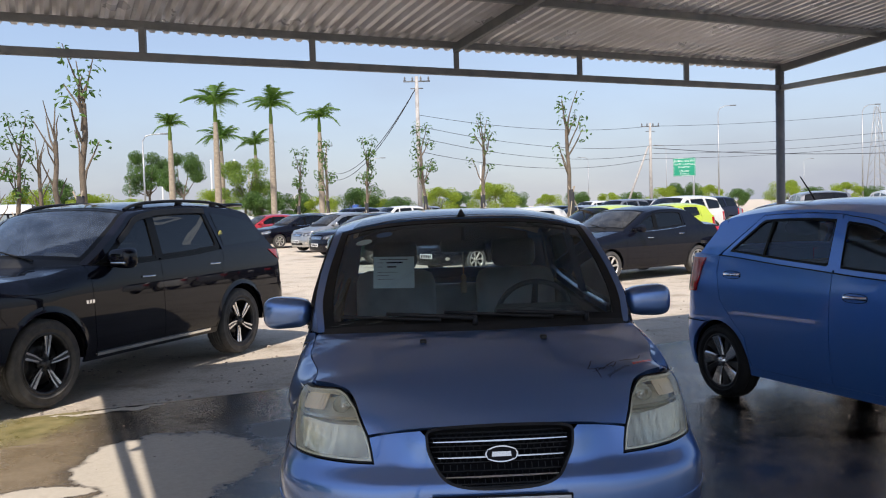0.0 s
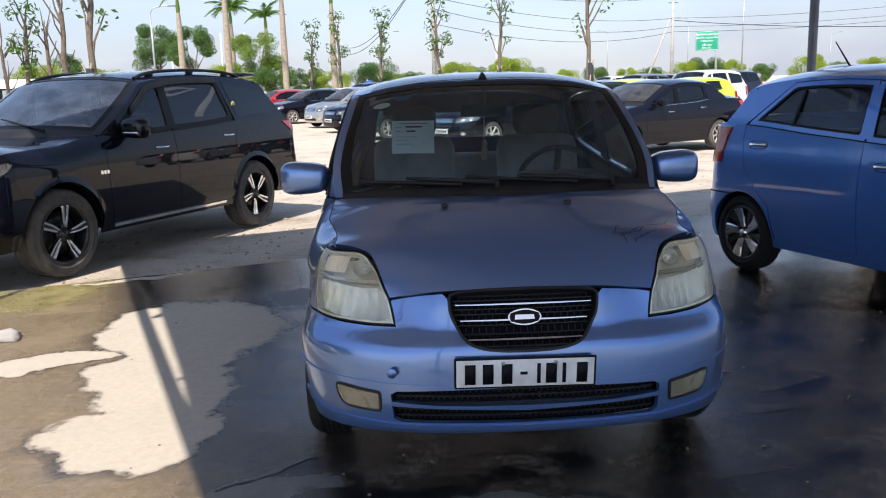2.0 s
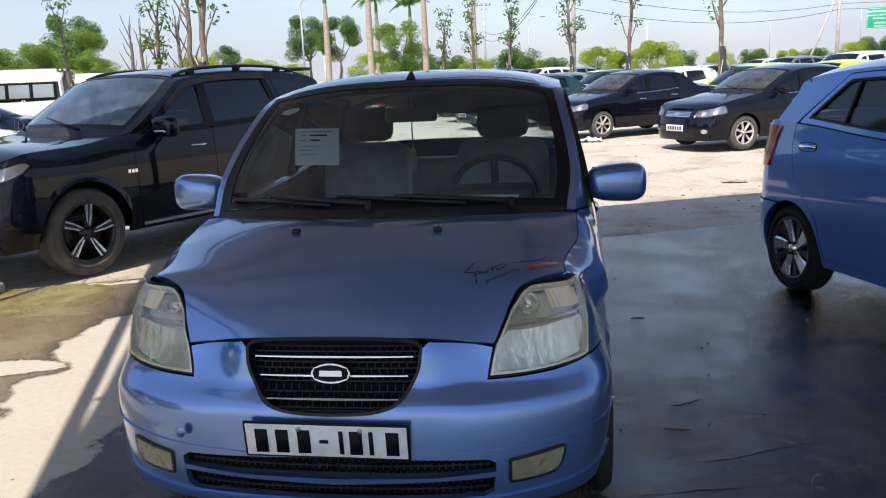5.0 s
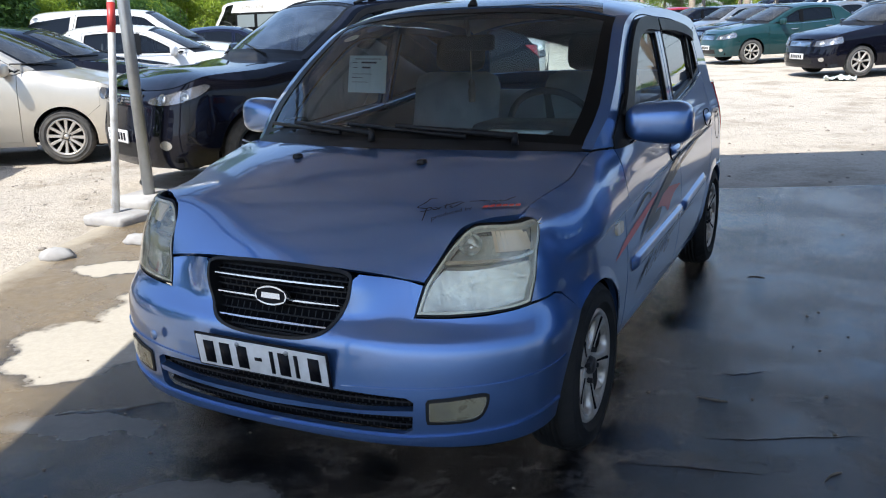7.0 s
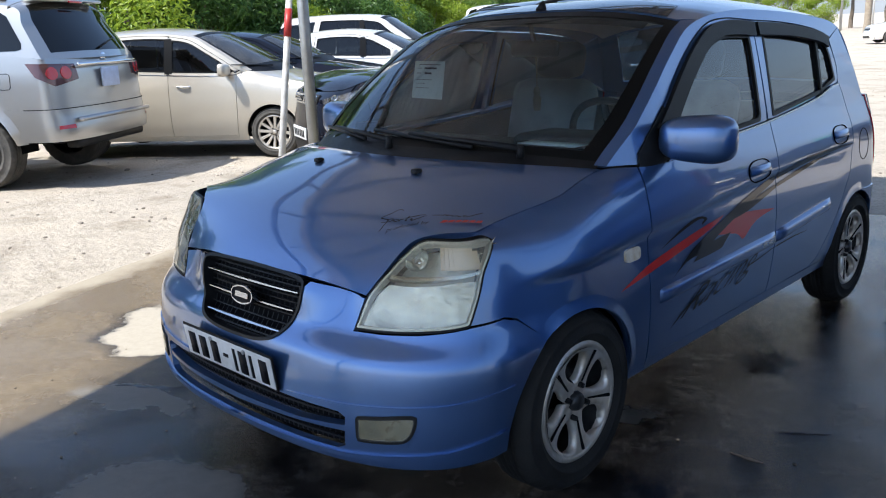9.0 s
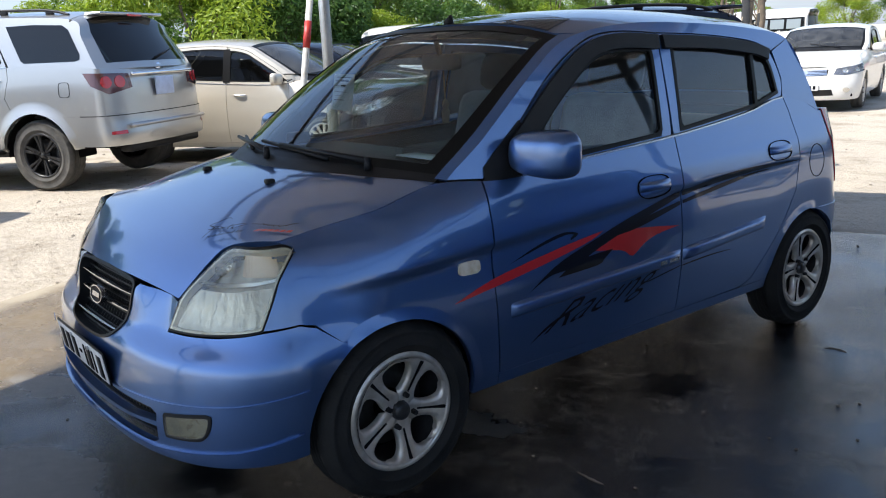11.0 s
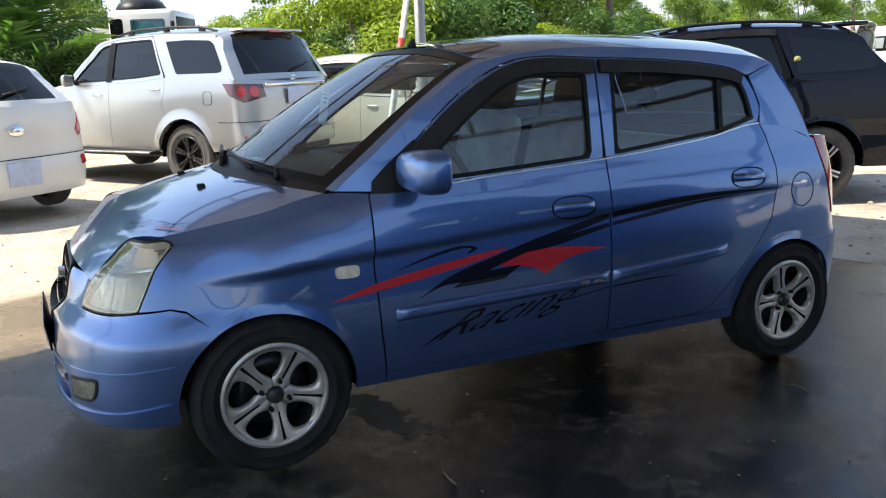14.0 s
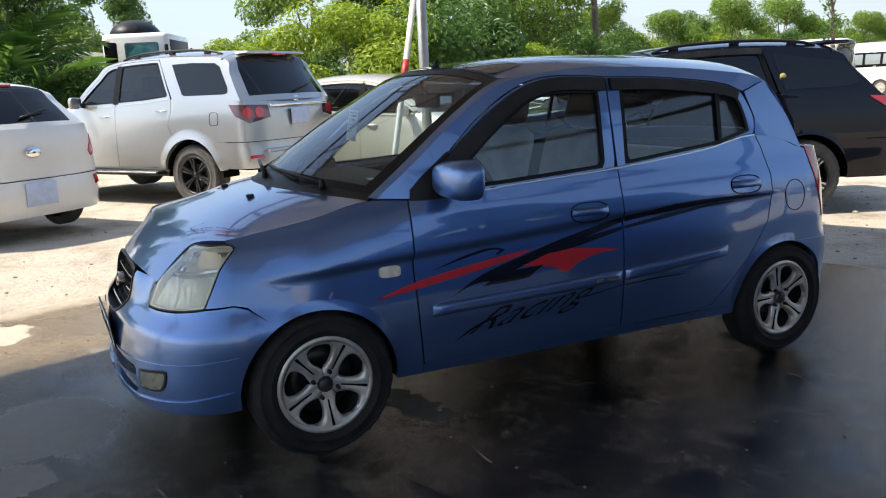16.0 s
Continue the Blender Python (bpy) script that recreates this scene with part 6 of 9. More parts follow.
    wetc = ramp_node(n, l, mid.outputs["Fac"], [(0.3, (0.005, 0.005, 0.006)), (0.48, (0.013, 0.0125, 0.0125)), (0.66, (0.045, 0.042, 0.040))]).outputs["Color"]
    # wet brown mud along the low edge, mossy by the corner post
    mud = math_node("MULTIPLY", span(math_node("MULTIPLY_ADD", big.outputs["Fac"], 0.9, sep.outputs["X"]), 1.85, 1.45), span(math_node("MULTIPLY_ADD", mid.outputs["Fac"], 0.6, dried), 0.55, 0.20))
    mudc = ramp_node(n, l, crumb.outputs["Fac"], [(0.30, (0.13, 0.094, 0.052)), (0.50, (0.18, 0.134, 0.078)), (0.70, (0.26, 0.20, 0.125))]).outputs["Color"]
    moss = span(math_node("ADD", pools([(0.55, 0.05, 0.75, 0.85)]), wob), 0.05, 0.35)
    mudc = mixed(math_node("MULTIPLY", moss, 0.8), mudc, ramp_node(n, l, mid.outputs["Fac"], [(0.35, (0.12, 0.115, 0.03)), (0.65, (0.27, 0.22, 0.09))]).outputs["Color"])
    # a rim of silt along the outer edge
    sand = span(math_node("MULTIPLY_ADD", mid.outputs["Fac"], 0.5, sep.outputs["X"]), 0.42, 0.24)
    pit = span(math_node("ADD", pools([(4.47, -2.68, 0.20, 0.085), (4.36, -2.11, 0.22, 0.08), (4.64, -3.45, 0.20, 0.08), (4.31, -1.42, 0.24, 0.10), (4.19, -3.34, 0.18, 0.07)]), math_node("MULTIPLY_ADD", mid.outputs["Fac"], 0.7, -0.38)), 0.05, 0.25)
    col = mixed(dry, mixed(math_node("MULTIPLY", damp, 0.7), mixed(mud, wetc, mudc), ramp_node(n, l, crumb.outputs["Fac"], [(0.3, (0.15, 0.14, 0.125)), (0.7, (0.23, 0.215, 0.19))]).outputs["Color"]), dryc)
    col = mixed(math_node("MULTIPLY", sand, 0.8), col, (0.40, 0.345, 0.26))
    col = mixed(math_node("MULTIPLY", pit, 0.7), col, (0.012, 0.012, 0.012))
    l.new(col, b.inputs["Base Color"])
    film = math_node("MULTIPLY_ADD", noise_node(n, l, 1.7, 3.0, rough=0.5).outputs["Fac"], 1.1, math_node("MULTIPLY_ADD", mid.outputs["Fac"], 0.75, -0.43))
    wr = ramp_node(n, l, film, [(0.32, grey(0.02)), (0.46, grey(0.06)), (0.60, grey(0.11))]).outputs["Color"]
    rough_wet = span(film, 0.30, 0.62)
    rgh = mixed(mud, wr, ramp_node(n, l, film, [(0.36, grey(0.08)), (0.52, grey(0.30)), (0.66, grey(0.6))]).outputs["Color"])
    grain = span(crumb.outputs["Fac"], 0.52, 0.62)
    rgh = mixed(math_node("MULTIPLY", grain, math_node("MULTIPLY_ADD", rough_wet, 0.5, 0.05)), rgh, grey(0.26))
    rgh = mixed(sand, mixed(dry, mixed(damp, rgh, grey(0.55)), grey(0.9)), grey(0.95))
    l.new(rgh, b.inputs["Roughness"])
    b.inputs["Specular IOR Level"].default_value = 0.55
    b1 = n.new("ShaderNodeBump")
    b1.inputs["Strength"].default_value, b1.inputs["Distance"].default_value = 0.08, 0.02
    l.new(mid.outputs["Fac"], b1.inputs["Height"])
    b2 = n.new("ShaderNodeBump")
    b2.inputs["Strength"].default_value, b2.inputs["Distance"].default_value = 0.55, 0.006
    l.new(math_node("MULTIPLY_ADD", rough_wet, 0.45, 0.28), b2.inputs["Strength"])
    l.new(crumb.outputs["Fac"], b2.inputs["Height"])
    b3 = n.new("ShaderNodeBump")
    b3.inputs["Strength"].default_value, b3.inputs["Distance"].default_value = 0.16, 0.003
    l.new(math_node("MULTIPLY_ADD", rough_wet, 0.20, 0.10), b3.inputs["Strength"])
    l.new(fine.outputs["Fac"], b3.inputs["Height"])
    l.new(b1.outputs["Normal"], b2.inputs["Normal"])
    l.new(b2.outputs["Normal"], b3.inputs["Normal"])
    l.new(b3.outputs["Normal"], b.inputs["Normal"])
    return m


bm = bmesh.new()
ys = [-900, -200, -60, -20, -6] + [-5 + k for k in range(11)] + [8, 15, 30, 60, 120, 250, 500, 1200, 3000]
xs = [-3000, -1000, -300, -100, -40, -20] + [-12 + 2 * k for k in range(13)] + [20, 40, 100, 300, 1000, 3000]
gv = [[bm.verts.new((x, y, gz(y) - 0.02)) for x in xs] for y in ys]
for j in range(len(ys) - 1):
    for i in range(len(xs) - 1):
        bm.faces.new((gv[j][i], gv[j][i + 1], gv[j + 1][i + 1], gv[j + 1][i]))
ground = tagged(link("ground", bm, mat_lot()), "pale sandy gravel ground of the open car lot", "ground", kind="structure")

bm = bmesh.new()
slab_m = Matrix.Translation(S0) @ Matrix.Rotation(math.atan2(SD.y, SD.x), 4, "Z")
rng = random.Random(3)
N = 40
edge_pts = []
for k in range(N + 1):
    edge_pts.append((-0.05 + 0.05 * noise.noise((0, k * 0.7, 3.1)), -13 + 13.17 * k / N))
for k in range(1, N + 1):
    edge_pts.append((-0.05 + 9.4 * k / N, 0.17 + 0.03 * noise.noise((k * 0.6, 5.5, 0))))
edge_pts += [(9.35, -13)]
top = []
for x, y in edge_pts:
    w = slab_m @ Vector((x, y, 0))
    top.append(Vector((x, y, gz(w.y))))
f = bm.faces.new([bm.verts.new(v) for v in top])
if f.normal.z < 0:
    f.normal_flip()
for ax in (0, 1):
    for k in range(-14, 11):
        co, no = [0, 0, 0], [0, 0, 0]
        co[ax], no[ax] = k * 0.98 + 0.01, 1
        bmesh.ops.bisect_plane(bm, geom=bm.verts[:] + bm.edges[:] + bm.faces[:], dist=1e-6, plane_co=co, plane_no=no)
for v in bm.verts:
    v.co.z = gz((slab_m @ v.co).y)
be = [e for e in bm.edges if e.is_boundary]
r = bmesh.ops.extrude_edge_only(bm, edges=be)
for v in [g for g in r["geom"] if isinstance(g, bmesh.types.BMVert)]:
    v.co.z -= 0.12
bmesh.ops.recalc_face_normals(bm, faces=bm.faces[:])
slab = tagged(link("pavement", bm, mat_slab(), smooth=False), "wet dark concrete slab with puddles and drying patches", "pavement", kind="structure")
slab.matrix_basis = slab_m

ROOF_Z = 2.93


def roof_z(n):
    return ROOF_Z + 0.085 * (0.12 - n)


shed_root = empty("shed", Matrix.Identity(4), "open steel shed with corrugated metal roof", "shed", kind="structure")
bm = bmesh.new()
m0, m1, pitch = -0.14, 8.75, 0.112
prof = [(0.0, 0.0), (0.038, 0.0), (0.056, 0.032), (0.086, 0.032), (0.104, 0.0)]
cols = []
k = 0
while m0 + k * pitch < m1:
    for dm, dz in prof[:-1]:
        cols.append((m0 + k * pitch + dm, dz))
    k += 1
rows = [0.32, -2.0, -2.8, -4.4, -6.3, -7.6]
# the cut edge of the sheets runs outwards towards the back: unseen, slanted to place its shadow
cut = [-0.23, -0.22, -0.20, -0.31, -0.51, -0.57]
cols = [(0.0, 0.0)] + cols
vv = [[bm.verts.new(shed(e if i == 0 else mm, nn, roof_z(nn) + dz + 0.06)) for i, (mm, dz) in enumerate(cols)] for nn, e in zip(rows, cut)]
for j in range(len(rows) - 1):
    for i in range(len(cols) - 1):
        bm.faces.new((vv[j][i], vv[j][i + 1], vv[j + 1][i + 1], vv[j + 1][i]))
part("roof_sheet", bm, mat_worn("roof_metal", (0.80, 0.79, 0.82), (0.60, 0.57, 0.57), 0.30, 1.5, 0.35, 0.05, 60), shed_root, "ribbed grey metal roofing", False)
for nn in (0.02, -1.25, -2.5, -3.75, -5.0, -6.25, -7.3):
    bm = bmesh.new()
    beam(bm, shed(m0 + 0.02, nn, roof_z(nn) + 0.025), shed(m1 - 0.1, nn, roof_z(nn) + 0.025), 0.05, 0.06)
    part("purlin", bm, M_STEEL, shed_root, smooth=False)
bm = bmesh.new()
beam(bm, shed(-0.05, 0, 2.715), shed(8.57, 0, 2.715), 0.06, 0.06)
part("lower_chord", bm, M_STEEL, shed_root, "dark steel edge beam", False)
for k in range(7):
    bm = bmesh.new()
    mm = 0.30 + 1.37 * k
    beam(bm, shed(mm, 0, 2.74), shed(mm, 0, roof_z(0)), 0.05, 0.05)
    part("strut", bm, M_STEEL, shed_root, smooth=False)
for mm in (0.0, 4.4, 8.52):
    bm = bmesh.new()
    beam(bm, shed(mm, 0.0, roof_z(0) - 0.01), shed(mm, -7.3, roof_z(-7.3) - 0.01), 0.05, 0.08)
    part("rafter", bm, M_STEEL, shed_root, smooth=False)
for mm in (0.0, 8.52):
    bm = bmesh.new()
    # unseen left chord, set outwards to place its shadow on the slab
    out = -0.055 if mm < 1 else 0.0
    beam(bm, shed(mm + out, 0.0, 2.715), shed(mm + out, -7.3, 2.715), 0.05, 0.06)
    part("end_chord", bm, M_STEEL if mm < 1 else M_GALV, shed_root, smooth=False)
    for kk in range(1, 6):
        bm = bmesh.new()
        beam(bm, shed(mm, -1.37 * kk, 2.74), shed(mm, -1.37 * kk, roof_z(-1.37 * kk)), 0.05, 0.05)
        part("strut", bm, M_STEEL, shed_root, smooth=False)
for mm, nn in ((0.0, 0.0), (8.52, 0.0), (0.0, -7.3), (8.52, -7.3)):
    p = shed(mm, nn)
    bm = bmesh.new()
    tube(bm, (p.x, p.y, gz(p.y)), (p.x, p.y, roof_z(nn) + 0.02), 0.048, 0.048, 20)
    part("post", bm, M_GALV if mm < 1 else M_STEEL, shed_root, "round steel post")
    bm = bmesh.new()
    box(bm, p.x, p.y, gz(p.y) + 0.03, 0.46, 0.46, 0.10, 0.03)
    part("post_footing", bm, M_CEMENT, shed_root, "rough cement footing")
# leaning prop beside the corner post, bound with red tape
prop = empty("leaning_pole", Matrix.Identity(4), "white-painted pole with red tape, leaning on the shed post", "pole")
bm = bmesh.new()
tube(bm, (-3.62, 1.95, 0.03), (-3.84, 2.47, 2.25), 0.028, 0.028, 16)
part("pole", bm, M_WHITEPOLE, prop)
bm = bmesh.new()
a, b_ = Vector((-3.62, 1.95, 0.03)), Vector((-3.84, 2.47, 2.25))
tube(bm, a.lerp(b_, 0.60), a.lerp(b_, 0.70), 0.031, 0.031, 16)
part("tape_band", bm, M_TAPE, prop, "red tape band")
bm = bmesh.new()
box(bm, -3.60, 1.95, gz(1.95) + 0.02, 0.42, 0.34, 0.09, 0.03)
tagged(link("cement_block", bm, M_CEMENT), "rough cement block at the paving edge", "block")


# ---- other cars ----
def template(W, wb, fo, ro, H, r, nose, cowl_y, cowl_z, hdr_y, belt0, belt1, roof_end, tail_end, d1, rd_end, kind, z0=0.24, arch=0.04, af=0.45, nf=2.5, lean=0.22, hood_bow=0.05, q_end=None, ramp=0.0, slant=None):
    """Surfaces and outlines of a common car from its main measures."""
    yf, yr = -fo, wb + ro
    deck = kind == "sedan"
    tz = tail_end[1]
    zt = [(yf, nose), (yf + 0.12, nose + 0.02), (yf + af, nose + 0.12), (0.05, cowl_z - 0.07), (cowl_y, cowl_z - 0.01), (cowl_y + 0.25, belt0), ((cowl_y + wb) / 2 + 0.3, (belt0 + belt1) / 2), (rd_end, belt1)]
    if deck:
        zt += [(wb + 0.35, belt1 + 0.01), (yr - 0.15, belt1 - 0.03), (yr, belt1 - 0.05)]
    else:
        zt += [(wb + 0.3, belt1 + 0.01), (yr - 0.1, tz + 0.0), (yr, tz)]
    bump = 0.42 + (0.12 if H > 1.6 else 0)
    Fp = [(z0 - 0.08, 0.07), (z0 + 0.04, 0.015), (bump, 0.0), (bump + 0.10, 0.02), (nose - 0.05, 0.07), (nose, 0.12), (nose + 0.1, 0.2)]
    Sp = [(z0 - 0.05, 0.07), (z0 + 0.06, 0.035), (0.45, 0.006), (0.62, 0.0), (0.8 * (belt0 + belt1) / 2, 0.01), (belt0, 0.035), (belt1 + 0.1, 0.07), (belt1 + 0.3, 0.12)]
    Rp = [(z0 - 0.08, 0.07), (z0 + 0.08, 0.01), (bump + 0.05, 0.0), (bump + 0.16, 0.03), (tz - 0.1, 0.07), (tz, 0.11), (tz + 0.2, 0.2)]
    rs = [(yf, 0.0), (yf + af, 0.05), (0.0, 0.10), (cowl_y, 0.08), (cowl_y + 0.22, 0.01), (cowl_y + 0.4, 0.0), (yr, 0.0 if not deck else 0.04)]
    hz = [(yf + 0.10, nose), (yf + 0.25, nose + 0.10), (yf + 0.55, nose + 0.17), (0.0, cowl_z - 0.05 + hood_bow * 0.3), (cowl_y, cowl_z + 0.02)]
    if deck:
        hz += [(tail_end[0], tz + 0.03), (yr - 0.25, tz + 0.05), (yr - 0.06, tz - 0.0)]
    cyc = cowl_y - 0.20
    c0, h = np.array((cyc, cowl_z + 0.03)), np.array((hdr_y, H - 0.06))
    rz = H - 0.045 - ramp
    e = np.array(tail_end)
    R = np.array((roof_end, rz))
    mid = [c0, c0 + (h - c0) / 3 + (0, 0.018), c0 + (h - c0) * 2 / 3 + (0, 0.022), h, (hdr_y + 0.35 * (roof_end - hdr_y), H), (hdr_y + 0.68 * (roof_end - hdr_y), H - ramp * 0.4), R, R + (e - R) / 3 + (0.02, 0.02), R + (e - R) * 2 / 3 + (0.015, 0.015), e]
    E0, Eh, ER, EE = np.array((cowl_y + 0.03, cowl_z - 0.008)), np.array((hdr_y + 0.05, H - 0.125)), np.array((roof_end - 0.04, rz - 0.085)), np.array((tail_end[0] - 0.16, tz))
    edge = [E0, E0 + (Eh - E0) / 3 + (0, 0.016), E0 + (Eh - E0) * 2 / 3 + (0, 0.02), Eh, (hdr_y + 0.35 * (roof_end - hdr_y), H - 0.075), (hdr_y + 0.68 * (roof_end - hdr_y), H - 0.078 - ramp * 0.4), ER, ER + (EE - ER) / 3, ER + (EE - ER) * 2 / 3, EE]
    sh = Shell(W=W, yf=yf, yr=yr, af=af, nf=nf, ar=0.32, nr=2.8, Fp=Fp, Sp=Sp, Rp=Rp, zt=zt, rs=rs, hs=0.18, hz=hz, lean=lean, centre=[tuple(p) for p in mid], edge=[tuple(p) for p in edge])
    ey, ez = [p[0] for p in sh.edge], [p[1] for p in sh.edge]

    def tl(y, dy=0.06, dz=0.025):
        return float(np.interp(y - dy * (1 if y < hdr_y + 0.3 else -0.3), ey, ez)) - dz
    y0 = cowl_y + 0.11
    zs = z0 + 0.06
    ys = [y0 + (d1 - y0) * k / 16 for k in range(17)]
    up_f = [(y, max(tl(y), sh.zt(y) + 0.01)) for y in ys]
    ys = [d1 + 0.008 + (rd_end - d1 - 0.008) * k / 14 for k in range(15)]
    up_r = [(y, max(tl(y), sh.zt(y) + 0.02)) for y in ys]
    cut = rd_end - (slant or (0.10 if not deck else 0.02))
    up_r = [p for p in up_r if p[0] <= cut]
    blt = lambda a, b: [(a + (b - a) * k / 8, sh.zt(a + (b - a) * k / 8) + 0.006) for k in range(9)]
    fd_up = up_f + blt(d1 - 0.006, y0 + 0.02)
    rd_up = up_r + blt(rd_end - 0.01, d1 + 0.01)
    ar = r + arch
    ylamp = yf + af * 0.98
    zlow = nose - 0.13
    d0 = ar + 0.10
    a135 = (ar * math.cos(radians(140)), r + ar * math.sin(radians(140)))
    sp = dict(z0=z0, zs=zs, arch_f=(0.0, r, ar), arch_r=(wb, r, ar), d0=[(d0 + 0.02, zs), (d0, 0.55), (d0 - 0.01, sh.zt(d0) - 0.001)], d1=d1,
              d2=[(wb - ar - 0.03, zs), (wb - ar + 0.02, r + 0.22), (wb - ar * 0.62, r + ar * 0.98), (rd_end - 0.05, r + ar + 0.16), (rd_end + 0.01, (belt1 + r + ar) / 2 + 0.12), (rd_end, sh.zt(rd_end) - 0.001)], sill_r=wb - ar + 0.0,
              bumper_gap=[(ylamp, zlow), a135], lamp_top=ylamp, lamp_edge=lambda s: [(s.Y(ylamp), zlow + 0.03)],
              tail_y=yr - 0.28, tail_xy=(W - 0.03, yr - 0.17), rb=(z0, bump + 0.16),
              fd_up=fd_up, fw=inset_loop(fd_up, 0.035), rd_up=rd_up, rw=inset_loop(rd_up, 0.035),
              rail_end=roof_end - 0.05, rail_low=[(y0 - 0.03, sh.zt(y0) + 0.004)] + [(y, z + 0.006) for y, z in up_f] + [(y, z + 0.006) for y, z in up_r],
              belt_strip=(y0 + 0.1, rd_end), cowl=(cyc - 0.05, cowl_y - 0.05), bonnet_front=lambda u: yf + 0.125 + 0.02 * abs(u),
              t_screen=0.322, u_screen=0.90, t_rear0=0.665, t_rear1=0.955, u_rear=0.84, wb=wb, r=r, ylamp=ylamp, zlow=zlow, nose=nose, bump=bump, kind=kind, H=H)
    yr_e = up_r[-1]
    tail_pts = [(y, z) for y, z in sh.edge if y > sp["rail_end"]]
    low = [(y, sh.zt(y)) for y in (tail_end[0] - 0.17, (tail_end[0] + rd_end) / 2, rd_end + 0.02)]
    roofline = [(y, z) for y, z in sh.edge if yr_e[0] + 0.01 < y <= sp["rail_end"]]
    sp["rail_low"] = sp["rail_low"] + [(y, z - 0.03) for y, z in roofline]
    sp["c_pillar"] = [(yr_e[0] + 0.004, yr_e[1])] + [(y, z - 0.03) for y, z in roofline] + tail_pts + [p for p in low if p[0] < tail_pts[-1][0] + 0.05]
    if q_end:
        qs = [(yr_e[0] + 0.10, yr_e[1] - 0.035), (q_end - 0.16, tl(q_end - 0.16) - 0.045), (q_end - 0.05, tl(q_end - 0.16) - 0.10), (q_end, sh.zt(rd_end) + 0.10), (q_end - 0.08, sh.zt(rd_end) + 0.06), (rd_end + 0.06, sh.zt(rd_end) + 0.04)]
        sp["quarter"] = qs
    if deck:
        sp["deck"] = (tail_end[0] - 0.05, yr - 0.12)
    return sh, sp


